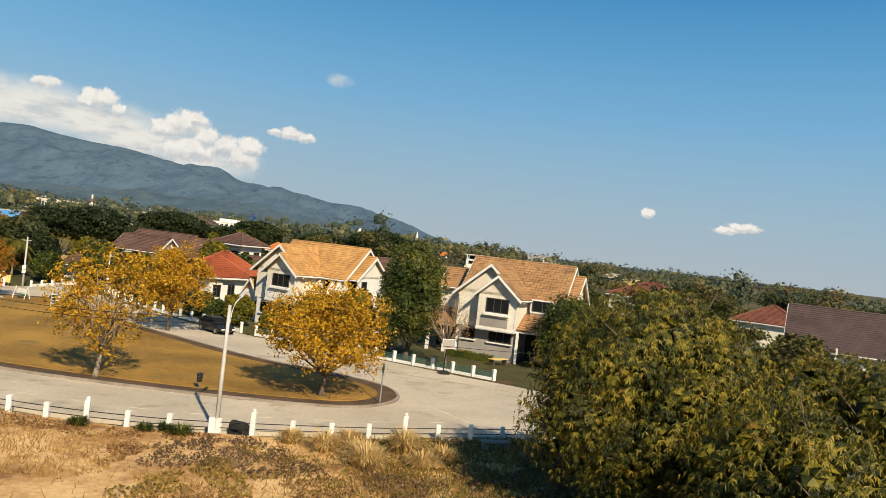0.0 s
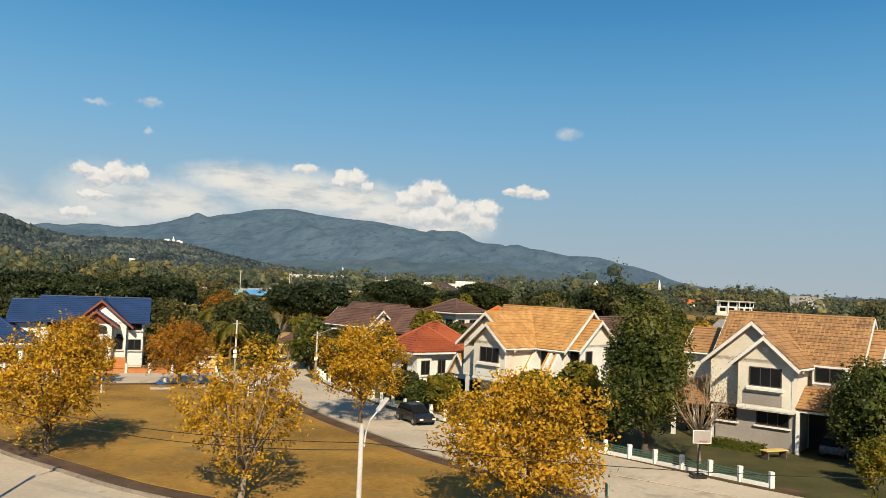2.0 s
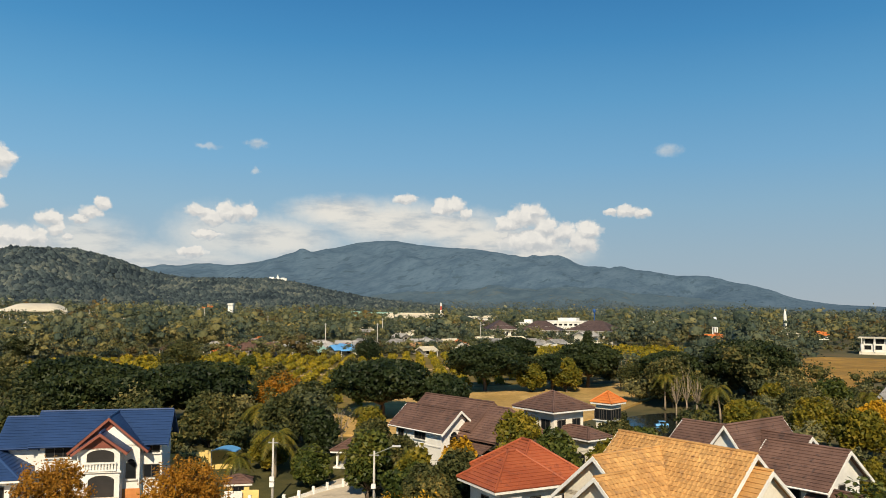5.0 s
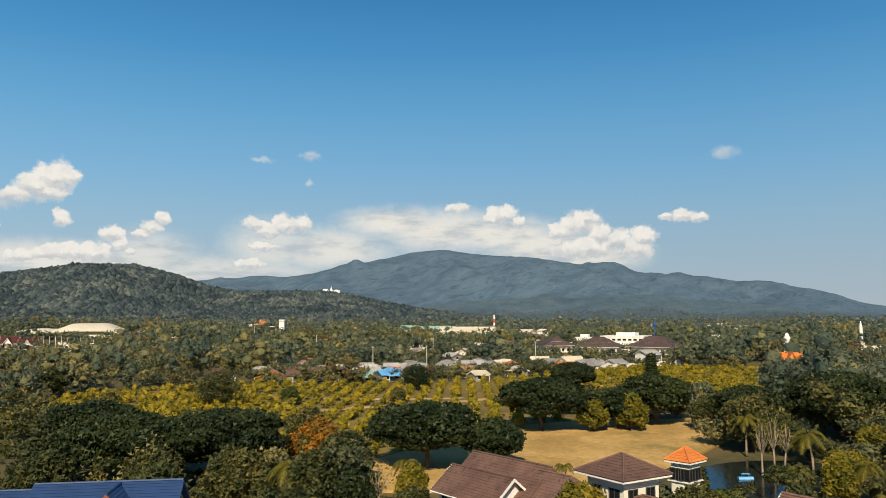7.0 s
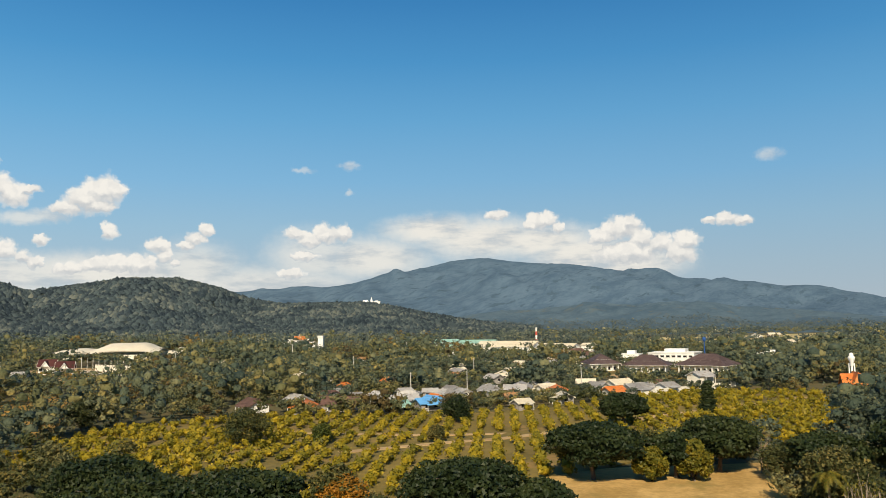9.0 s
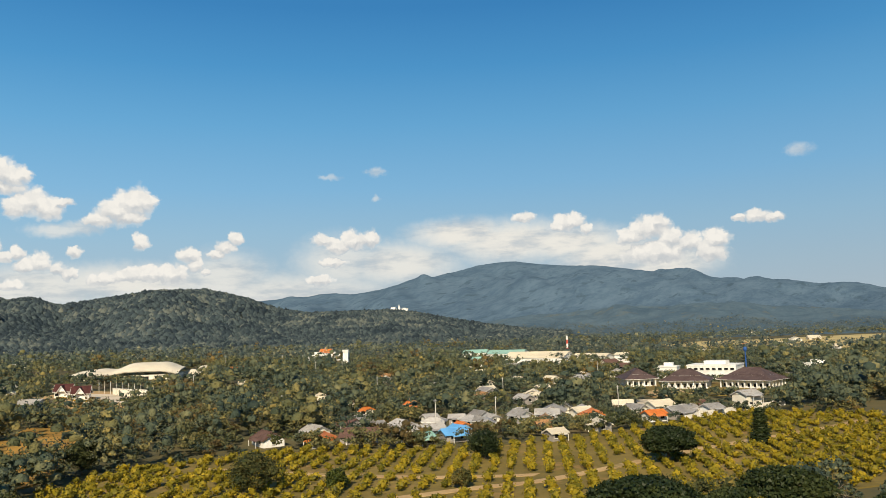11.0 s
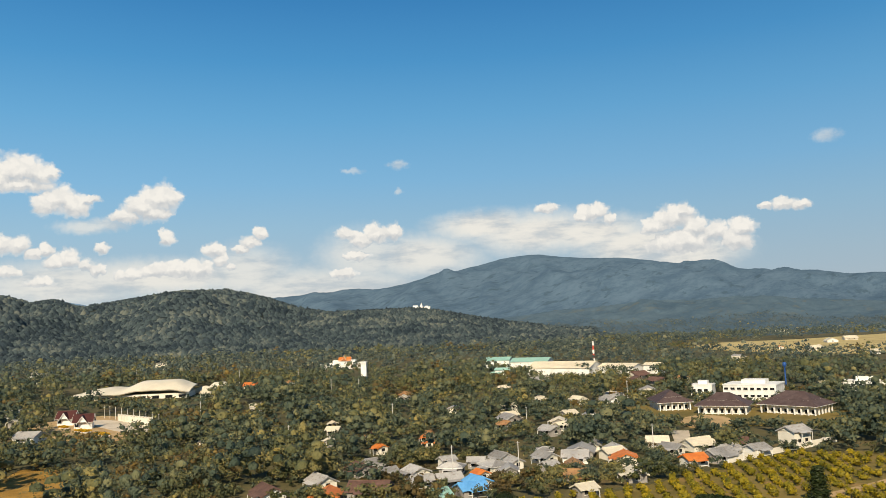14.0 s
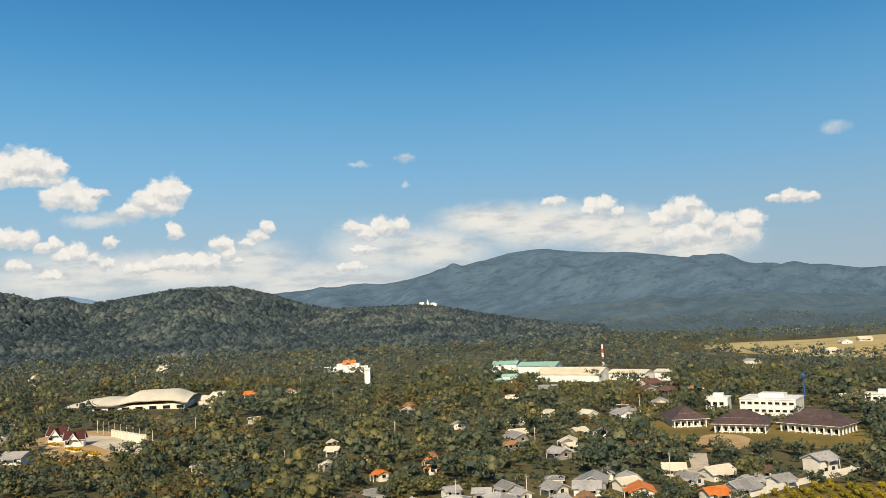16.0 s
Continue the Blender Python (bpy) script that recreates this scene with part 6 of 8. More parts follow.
HOMES5 = [
    ("white", -620, 506, 11), ("tan", -576.7, 374.9, 11), ("brown", -191.4, 492.2, 9.7), ("brown", -179, 488.4, 8.9), ("white", -180.6, 647.7, 9.7), ("grey", -168.4, 404, 8), ("white", -181.8, 400.2, 7), ("tan", -366.5, 409.7, 7.8), ("orange", -375.9, 390, 8.3), ("white", -262.8, 382.1, 4.7),
    ("grey", -153.1, 319, 6.6), ("tan", -168.8, 498.5, 6.6), ("white", -350.9, 247.3, 5), ("grey", -309.4, 230.9, 9), ("orange", -175.3, 282.8, 3.2),
]
CLEAR += [(x + 1.2, y - 3.5, 2.6 + w * 0.45) for k, x, y, w in HOMES4 + HOMES5]
YARDS = np.array([c for c in CLEAR if c[1] > 190])
woods("wood", "woodland on the valley floor", 122, 195, 6.8, -30, 72, 4, 150, 0.42, 30, (4.0, 8.0))
woods("wood", "woodland on the valley floor", 197, 320, 8.2, -30, 70, 9, 34, 0.52, 31, (5.0, 10.5))
woods("undergrowth", "bushes and small trees of the valley floor", 122, 197, 5.6, -30, 74, 3, 44, 0.36, 36, (1.6, 3.6))
woods("undergrowth", "bushes and small trees of the valley floor", 197, 430, 5.8, -12, 74, 3, 22, 0.5, 37, (1.6, 3.8))
woods("undergrowth", "garden trees and bushes among the village houses", 197, 340, 4.2, 0, 50, 3, 36, 0.42, 38, (2.8, 4.6), within=VILLAGE_LINE, free=True)
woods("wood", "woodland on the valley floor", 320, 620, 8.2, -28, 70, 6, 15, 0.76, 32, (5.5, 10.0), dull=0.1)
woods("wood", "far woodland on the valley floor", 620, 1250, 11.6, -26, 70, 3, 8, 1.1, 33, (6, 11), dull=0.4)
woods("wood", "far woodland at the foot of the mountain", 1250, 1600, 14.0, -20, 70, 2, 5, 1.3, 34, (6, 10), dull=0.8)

woods("tree_belt", "garden trees along the edge of the village", 190, 330, 4.6, 5, 46, 6, 34, 0.44, 41, (3.0, 5.2), within=HEDGE_LINE, free=True)
woods("undergrowth", "low bushes below the golden slope", 160, 258, 4.2, -12, 6, 3, 44, 0.36, 44, (1.6, 3.2), within=VIEW_LINE)
woods("tree_belt", "taller trees along the edge of the village", 190, 300, 6.0, 27, 46, 8, 30, 0.48, 43, (5.0, 7.2), within=HEDGE_LINE, free=True)
woods("wood", "low trees and bushes behind the houses", 100, 186, 3.6, -22, 8, 2, 110, 0.36, 39, (2.0, 4.2), within=LOW_LINE)


def hill_wood():
    """Tree tops over the hill."""
    rng = np.random.default_rng(35)
    n = 31000
    az, r = rng.uniform(24, 70, n), np.sqrt(rng.uniform(1020**2, 1660**2, n))
    x, y = -np.sin(np.radians(az)) * r, np.cos(np.radians(az)) * r
    z = slope(x, y, az, r, HILL_CREST, 950, 1620, 2300, 0.42, 2.0, 2)
    v0, f0 = ICO_LOW
    s = rng.uniform(2.5, 6.2, n)
    v = v0[None] * s[:, None, None] * (1, 1, 1.15) * (1 + 0.13 * rng.normal(size=(n, len(v0), 1))) + np.stack([x, y, z - 1.0 + rng.uniform(-1.2, 1.2, n)], -1)[:, None]
    f = f0[None] + (np.arange(n) * len(v0))[:, None, None]
    ok = z > land(x, y) + 3
    keep = np.where(ok)[0]
    v, f = v[keep], f0[None] + (np.arange(len(keep)) * len(v0))[:, None, None]
    tagged(part("hill_wood", [(v.reshape(-1, 3), f.reshape(-1, 3))], HILL_LEAF, smooth=True), "dense dark forest over the hill, bluish haze in its colour", "trees", kind="stuff")


def octa():
    v = np.array([(1, 0, 0), (0.5, 0.87, 0), (-0.5, 0.87, 0), (-1, 0, 0), (-0.5, -0.87, 0), (0.5, -0.87, 0), (0.1, 0, 1.0), (0.55, 0.3, 0.65), (-0.45, 0.45, 0.7), (-0.1, -0.6, 0.65)], float)
    f = np.array([[0, 1, 7], [1, 2, 8], [1, 8, 7], [2, 3, 8], [3, 4, 9], [3, 9, 8], [4, 5, 9], [5, 0, 9], [0, 7, 9], [7, 8, 6], [8, 9, 6], [9, 7, 6]])
    return v, f


ICO_LOW = octa()
hill_wood()

# ---------------------------------------------------------------- village and public buildings
def cottage(x, y, w, kind, seed):
    rng = np.random.default_rng(seed)
    tile = {"grey": GREY_SHEET, "hip": GREY_SHEET, "brown": BROWN_TILE, "tan": TAN_TILE, "red": ORANGE_TILE, "orange": ORANGE_TILE, "sky": SKY_SHEET, "white": WHITE_SHEET, "green": GREEN_SHEET, "white2": GREY_SHEET}[kind]
    tone = {"grey": "grey sheet", "hip": "grey hip", "brown": "brown tiled", "tan": "tan", "red": "red tiled", "orange": "orange tiled", "sky": "sky blue", "white": "white sheet", "green": "pale green", "white2": "grey"}[kind]
    h = house_at("cottage", f"small village house with a {tone} roof", x, y, rng.choice([-25, 25, 60, -60]) + rng.uniform(-10, 10), "village houses")
    w = w * 0.94
    d, eave = w * rng.uniform(0.65, 0.85), (2.1 if kind != "white2" else 4.0)
    walls = rng.choice([0, 1, 2])
    wall(h, -w / 2, w / 2, -d / 2, d / 2, -1.0, eave, (WHITE, CREAM, GREYWALL)[walls])
    rise = w * 0.17
    if kind == "hip":
        hip_roof(h, -w / 2, w / 2, -d / 2, d / 2, eave, eave + rise, tile, 0.5)
    else:
        gable_roof(h, -w / 2, w / 2, -d / 2, d / 2, eave, eave + rise, "u", tile, 0.5, 0.4, trim=tile, wall=(WHITE, CREAM, GREYWALL)[walls])
    part("porch_roof", [slab([(-w * 0.3, -d / 2 - 1.6, eave - 0.5), (w * 0.35, -d / 2 - 1.6, eave - 0.5), (w * 0.35, -d / 2, eave - 0.05), (-w * 0.3, -d / 2, eave - 0.05)], 0.06)], tile, h)
    for u in (-w * 0.28, w * 0.33):
        part("porch_post", [box(u - 0.06, u + 0.06, -d / 2 - 1.5, -d / 2 - 1.38, -1.0, eave - 0.5)], WHITE, h)
    window(h, -w * 0.2, -d / 2, 1.2, 1.0, 0.8, "v-", 2)
    window(h, w * 0.22, -d / 2, 1.2, 1.0, 0.8, "v-", 2)
    window(h, w / 2, 0, 1.2, 0.9, 0.8, "u+", 2)


HOMES = [
    ("grey", -166.4, 226.4, 7.8), ("brown", -149.5, 224.5, 9.5), ("grey", -152.4, 245.7, 6.2), ("hip", -146.4, 252.8, 6.2), ("grey", -158.6, 242.2, 4.4), ("grey", -139.6, 241.5, 6.0), ("sky", -128.9, 235.1, 6.4), ("red", -135.7, 249.6, 3.6),
    ("grey", -131.6, 256.4, 5.5), ("grey", -154, 261.6, 4.2), ("grey", -145.6, 263, 4.5), ("grey", -142.6, 270.8, 6.2), ("grey", -136.1, 266.4, 4.5), ("grey", -131.9, 275.5, 5.9), ("white", -138.2, 229.2, 4.0), ("grey", -126.7, 286.7, 8.7),
]
HOMES2 = [
    ("tan", -120.1, 269, 4.9), ("grey", -125.4, 265.6, 3.9), ("white", -105.8, 244.6, 4.6), ("grey", -180.2, 339.4, 8.0), ("white", -159.5, 338.2, 6.0), ("white", -242.3, 440.4, 5.5), ("green", -289.9, 507.7, 8.0), ("white", -222, 290.6, 4.6), ("tan", -202.3, 287.1, 3.6),
    ("orange", -111.7, 281.6, 6.9), ("grey", -119.3, 292.6, 6.0), ("white", -113.1, 308.5, 6.2), ("white", -101.2, 307.7, 8.2), ("grey", -91.3, 293.4, 8.4), ("grey", -85, 304.9, 5.7), ("grey", -105.4, 298.5, 6.0), ("white2", -79.6, 325.2, 7.4), ("brown", -168.9, 211.8, 8.6),
]
HOMES3 = [
    ("white", -180.9, 427.1, 6.6), ("grey", -172.9, 417.5, 7.5), ("white", -95.3, 470.2, 11.4), ("white", -76.3, 457, 5.5), ("white", -157, 793, 9.2), ("white", -166, 913.4, 12.8), ("orange", -187, 801.2, 7.7), ("white", -106.5, 728, 7.0), ("grey", -184.9, 665.5, 9.8),
    ("white", -696, 562.4, 12.0), ("white", -672.5, 427.4, 12.3), ("white", -382.2, 260.8, 8.8), ("white", -299.3, 324.4, 5.0), ("white", -240.9, 251.4, 3.8), ("white", -362.8, 349, 6.4), ("tan", -187.1, 297.8, 3.0), ("white", -267.7, 1180.9, 16), ("white", -200.7, 374, 6), ("grey", -216.4, 356.8, 6),
]
village = np.random.default_rng(5)
FILL = []
while len(FILL) < 12:
    x, y = village.uniform(-190, -80), village.uniform(205, 320)
    if in_poly(x, y, VILLAGE_LINE) and min(math.hypot(x - h[1], y - h[2]) for h in HOMES + HOMES2 + HOMES4 + FILL) > 6.5:
        FILL.append((("grey", "hip", "brown", "tan", "white", "grey", "sky", "orange", "brown", "green")[len(FILL) % 10], x, y, village.uniform(4.5, 7.5)))
for k, (kind, x, y, w) in enumerate(HOMES + HOMES2 + HOMES3 + FILL + HOMES4 + HOMES5):
    cottage(x, y, w, kind, 200 + k)


def two_tier(x, y, w, d, turn):
    """Public building: a white colonnade under a broad brown hip roof in two tiers."""
    h = house_at("public_building", "white colonnaded building with a two-tier dark brown hip roof", x, y, turn, "public buildings", z=-0.8)
    wall(h, -w / 2 + 1.4, w / 2 - 1.4, -d / 2 + 1.4, d / 2 - 1.4, -1, 4.0, WHITE)
    top = 4.0 + min(w, d) * 0.27
    hip_roof(h, -w / 2, w / 2, -d / 2, d / 2, 4.0, top, PLUM_TILE, 1.0)
    hip_roof(h, -w / 2 + 3.0, w / 2 - 3.0, -d / 2 + 3.0, d / 2 - 3.0, 5.75, top + 0.65, PLUM_TILE, 0.5)
    for v, face, along in ((-d / 2, "v-", w), (w / 2, "u+", d), (-w / 2, "u-", d)):
        n = int(along / 2.4)
        for k in range(n + 1):
            q = -along / 2 + 0.3 + (along - 0.6) * k / n
            if face == "v-":
                part("column", [box(q - 0.22, q + 0.22, v, v + 0.44, -1, 3.95)], WHITE, h)
                if k < n:
                    window(h, q + (along - 0.6) / n / 2 * 0.9, v + 1.4, 1.9, 0.8, 1.2, "v-", 1, sill=False)
            elif 0 < k:
                s = 0.44 if v < 0 else -0.44
                part("column", [box(min(v, v + s), max(v, v + s), q - 0.22, q + 0.22, -1, 3.95)], WHITE, h)


patch("forecourt", smoothed([(-156, 378), (-128, 360), (-100, 356), (-72, 372), (-74, 402), (-110, 412), (-150, 406)], n=4), ORCHARD, "dry lawn round the public buildings", 0.06, cell=6)
two_tier(-139.0, 393.0, 12, 16, 34)
two_tier(-115.9, 385.5, 17, 12.5, 8)
two_tier(-92.4, 391.7, 20, 13.5, -14)


def block(x, y, w, d, h, turn, label, storeys, m=WHITE, name="office_block"):
    b = house_at(name, label, x, y, turn, "public buildings")
    wall(b, -w / 2, w / 2, -d / 2, d / 2, -1, h, m)
    part("parapet", [box(-w / 2 - 0.2, w / 2 + 0.2, -d / 2 - 0.2, d / 2 + 0.2, h, h + 0.5)], m, b)
    part("roof_room", [box(-w / 5, w / 4, -d / 5, d / 4, h + 0.5, h + 2.0)], m, b)
    for s in range(storeys):
        for k in range(int(w / 2.6)):
            window(b, -w / 2 + 2.6 * (k + 0.5), -d / 2, (s + 0.55) * h / storeys, 1.5, h / storeys * 0.27, "v-", 2)


block(-116.9, 432.6, 21, 15, 5.8, 0, "flat-roofed white office block with rows of windows", 2)
block(-139.9, 438.5, 9, 8, 4.6, 6, "small flat-roofed white office block", 1)
block(-80.8, 472.6, 16, 6, 3.6, 0, "long low white building", 1)


def shed(x, y, w, d, h, turn, roof, label):
    b = house_at("shed", label, x, y, turn, "sheds")
    wall(b, -w / 2, w / 2, -d / 2, d / 2, -1, h, WHITE)
    gable_roof(b, -w / 2, w / 2, -d / 2, d / 2, h, h + d * 0.14, "u", roof, 0.5, 0.5, trim=roof, wall=WHITE)


shed(-262.8, 550.3, 42, 24, 4.4, 4, WHITE_SHEET, "long white factory shed with a pale roof")
shed(-314, 600.2, 28, 16, 5.0, 10, GREEN_SHEET, "factory shed with a pale green roof")
shed(-344, 603.7, 18, 14, 5.4, 20, GREEN_SHEET, "factory shed with a pale green roof")
shed(-227.9, 557.6, 24, 12, 4.2, -6, WHITE_SHEET, "white factory shed with a low roof")
shed(-206.4, 557.5, 10, 8, 5, -6, WHITE_SHEET, "white factory shed with a low roof")
shed(-288, 515.9, 9, 7, 5, 20, GREEN_SHEET, "small shed with a pale green roof")


def vault(x, y, w, d, h, turn, label):
    """Hall under a long, wavy, pale vaulted roof."""
    b = house_at("hall", label, x, y, turn, "halls", z=-1.3)
    nu, nv = 40, 14
    u, v = np.linspace(-w / 2, w / 2, nu), np.linspace(-d / 2, d / 2, nv)
    U, V = np.meshgrid(u, v)
    s = U / w + 0.5
    z = h * (0.36 + 0.26 * step(0.0, 0.16, s) + 0.10 * np.exp(-((s - 0.3) / 0.09) ** 2) + 0.40 * step(0.40, 0.58, s) - 0.40 * step(0.84, 1.0, s)) * (1 - 0.45 * (2 * V / d) ** 2 + 0.1 * V / d) + 0.8
    top = np.stack([U, V, z], -1).reshape(-1, 3)
    k = np.arange(nv - 1)[:, None] * nu + np.arange(nu - 1)[None]
    f = np.stack([k, k + 1, k + nu + 1, k + nu], -1).reshape(-1, 4)
    part("roof", [(top, f), (top - (0, 0, 0.35), f[:, ::-1])], WHITE_SHEET, b, smooth=True)
    wall(b, -w / 2 + 2, w / 2 - 2, -d / 2 + 2, d / 2 - 2, -1, h * 0.36, CREAM)
    for q in np.linspace(-w / 2 + 4, w / 2 - 4, 9):
        window(b, float(q), -d / 2 + 2, h * 0.16, 3.4, h * 0.18, "v-", 3, sill=False)


vault(-400.9, 334.9, 61, 30, 8.0, 38, "large exhibition hall under a wavy cream vaulted roof")
vault(-380, 366.1, 19, 14, 5.6, 38, "smaller hall under a cream vaulted roof")

# walled yard, red and white pavilions
DARK_RED = surface("dark red roof panels", (0.05, 0.016, 0.014), (0.09, 0.028, 0.024), 0.5, 6.0, 0.7, 0.2)
for k, (x, y) in enumerate(((-334.9, 259.3), (-319.7, 257.2))):
    b = house_at("pavilion", "white pavilion with dark red roof panels", x, y, 38 + 10 * k, "pavilions")
    wall(b, -3.2, 3.2, -2.2, 2.2, -1, 3.2, WHITE)
    gable_roof(b, -3.2, 3.2, -2.2, 2.2, 3.2, 5.4, "u", DARK_RED, 0.7, 0.6, wall=WHITE)
    gable_roof(b, -1.5, 1.5, -3.4, 0, 2.9, 5.0, "v", DARK_RED, 0.6, 0.5, wall=WHITE)
    window(b, -2.3, -2.2, 1.6, 1.2, 1.4, "v-", 1)
wl = thing("yard_wall", "long cream boundary wall with posts", "wall", "", pose(-311.5, 273.4, float(land(-311.5, 273.4)), 0, 0, -8))
part("wall", [box(-14, 14, -0.2, 0.2, -1, 2.6)], CREAM, wl)
for q in np.linspace(-13.6, 13.6, 12):
    part("post", [box(q - 0.35, q + 0.35, -0.4, 0.4, -1, 3.2)], CREAM, wl)


def lattice(name, label, x, y, h, w, bands, category="mast"):
    """A slim tower in painted bands."""
    t = thing(name, label, category, "", pose(x, y, float(land(x, y))))
    n = len(bands)
    for k, m in enumerate(bands):
        part("band", [tube([(0, 0, h * k / n - 0.3), (0, 0, h * (k + 1) / n - 0.3)], [w / 2 * (1 - 0.3 * k / n), w / 2 * (1 - 0.3 * (k + 1) / n)], 8)], m, t)
    return t


# flags, paving and flower beds of the forecourt
patch("plaza", smoothed([(-337.7, 270.1), (-314.5, 276.2), (-290, 269), (-285.3, 258.2), (-314.9, 261.1)], n=3), CONCRETE, "pale paved plaza", 0.12, cell=8)
BLOOM = foliage("marigold flowers", [(0.35, 0.20, 0.01), (0.55, 0.33, 0.015), (0.65, 0.42, 0.02)], 0.3, 0.2)
for k, (x, y, w, d) in enumerate(((-311.3, 251.6, 8, 2.6), (-297.7, 250.5, 9, 2.4), (-326.8, 253.1, 5, 2.0))):
    rng = np.random.default_rng(700 + k)
    b = thing("flower_bed", "bed of yellow marigolds in a low kerb", "flower bed", "flower beds", pose(x, y, float(land(x, y)), 0, 0, -6))
    part("kerb", [box(-w / 2, w / 2, -d / 2, d / 2, -0.3, 0.35)], WHITE, b)
    c = rng.uniform(-1, 1, (500, 3)) * (w / 2, d / 2, 0.2) + (0, 0, 0.65)
    part("flowers", [flakes(rng, c, 0.7, np.tile((0.0, 0, 1), (500, 1)))], BLOOM, b)
for k in range(10):
    x, y = -338 + 4.8 * k, 277 - 0.5 * k
    fp = thing("flagpole", "slim white flagpole beside a plaza", "flagpole", "flagpoles", pose(x, y, float(land(x, y))))
    part("pole", [tube([(0, 0, -0.3), (0, 0, 5.2)], [0.09, 0.06], 6)], WHITE, fp)
    part("finial", [moved(ICO1, Matrix.Translation((0, 0, 5.2)) @ Matrix.Scale(0.13, 4))], YELLOW_WALL, fp)

REDP = surface("red paint", (0.42, 0.06, 0.04), (0.55, 0.10, 0.06), 0.5, 6.0, 0.6, 0.1)
BLUEP = surface("blue paint", (0.02, 0.07, 0.22), (0.03, 0.10, 0.32), 0.5, 6.0, 0.5, 0.1)
lattice("mast", "slim mast in red and white bands", -294.3, 664, 16, 2.0, [WHITE, REDP, WHITE, REDP, WHITE])
bt = lattice("water_tower", "tall blue steel column with a round blue tank", -112.5, 470.9, 11, 0.8, [BLUEP], "water tower")
part("tank", [lathe([(0.3, 9.6), (0.8, 10.3), (0.9, 11.0), (0.8, 11.7), (0.1, 12.1)], 12)], BLUEP, bt, smooth=True)
tw = thing("tower", "square white tower with a stepped top", "tower", "", pose(-359.6, 466.8, float(land(-359.6, 466.8)), 0, 0, 30))
part("shaft", [wedge(-1.7, 1.7, -1.7, 1.7, -1, 10.2, 3.0)], WHITE, tw)
part("cap", [box(-1.9, 1.9, -1.9, 1.9, 10.2, 11.4)], WHITE, tw)
wt = thing("water_tower", "white water tower on four legs", "water tower", "", pose(-35.9, 339.4, float(land(-35.9, 339.4))))
for u in (-0.75, 0.75):
    for v in (-0.75, 0.75):
        part("leg", [tube([(u * 1.1, v * 1.1, -0.5), (u, v, 7.4)], 0.16, 6)], WHITE, wt)
part("tank", [lathe([(0.5, 6.6), (0.55, 7.6), (1.05, 8.8), (1.1, 9.3), (0.6, 9.9), (0.65, 10.4), (0.0, 10.8)], 12)], WHITE, wt, smooth=True)
part("core", [tube([(0, 0, -0.5), (0, 0, 7.3)], 0.35, 8)], WHITE, wt)
tm = house_at("temple", "orange tiled temple hall with stacked gables", -34.8, 332.6, 20, "temples")
tm.scale = (1.0, 1.0, 1.0)
wall(tm, -3.4, 3.4, -2.0, 2.0, -0.5, 2.0, CREAM)
gable_roof(tm, -3.6, 3.6, -2.2, 2.2, 2.0, 4.6, "u", ORANGE_TILE, 0.5, 0.5, trim=ORANGE_TILE, wall=ORANGE_WALL)
gable_roof(tm, -1.6, 1.6, -3.6, 2.0, 2.0, 5.2, "v", ORANGE_TILE, 0.5, 0.5, trim=ORANGE_TILE, wall=ORANGE_WALL)
tm2 = house_at("temple", "white temple with gilded stacked roofs", -460, 559.9, 30, "temples", z=3.0)
wall(tm2, -9, 9, -3, 3, -4, 3.4, WHITE)
wall(tm2, -18, 16, -6.2, -5.8, -4, 1.6, WHITE, "terrace_wall")
gable_roof(tm2, -4, 5, -3, 3, 3.2, 5.6, "u", ORANGE_TILE, 0.6, 0.5, wall=WHITE)
gable_roof(tm2, -0.8, 1.8, -4, 3, 4.2, 7.4, "v", YELLOW_WALL, 0.6, 0.5, wall=ORANGE_WALL)
sp = thing("spire", "slim white pointed spire", "spire", "", pose(-15.5, 455, float(land(-15.5, 455))))
part("base", [box(-1.4, 1.4, -1.4, 1.4, -1, 3.0)], WHITE, sp)
part("shaft", [lathe([(0.7, 3.0), (0.8, 6.0), (0.7, 10.0), (0.4, 11.6), (0.05, 12.8)], 10)], WHITE, sp, smooth=True)
cottage(9.7, 171, 9.0, "grey", 301)
cottage(75, 345, 8.0, "white", 302)
cottage(-2, 425, 8.0, "orange", 303)
cottage(-21, 436, 5.0, "orange", 304)
cottage(-12, 410, 9.0, "white", 305)
yb = thing("boundary_wall", "long yellow wall before the trees", "wall", "", pose(70, 296, float(land(70, 296)), 0, 0, 60))
part("wall", [box(-12, 12, -0.2, 0.2, -1, 2.6)], YELLOW_WALL, yb)
part("coping", [box(-12.1, 12.1, -0.3, 0.3, 2.6, 2.8)], CREAM, yb)
ow = thing("boundary_wall", "long pale wall along the orchard", "wall", "", pose(-79.4, 312.1, float(land(-79.4, 312.1)), 0, 0, 66.9))
part("wall", [box(-22.9393, 22.9393, -0.12, 0.12, -0.8, 1.5)], CREAM, ow)
for q in np.linspace(-22.9393, 22.9393, 9):
    part("post", [box(q - 0.2, q + 0.2, -0.2, 0.2, -0.8, 1.7)], WHITE, ow)
# hilltop shrine
sh = thing("hilltop_shrine", "white shrine buildings on the wooded hilltop", "shrine", "", pose(-953, 1328, 66, 0, 0, 36))
part("terrace", [box(-17, 17, -5, 5, -14, 2.2)], WHITE, sh)
part("parapet", [box(-17.3, 17.3, -5.4, -5.0, 2.2, 3.0)], WHITE, sh)
part("hall", [wedge(-16, -7, -4, 4, 2.2, 6.2, 3.2)], WHITE, sh)
part("pavilion", [wedge(7, 13, -3.5, 3.5, 2.2, 4.8, 2.0)], WHITE, sh)
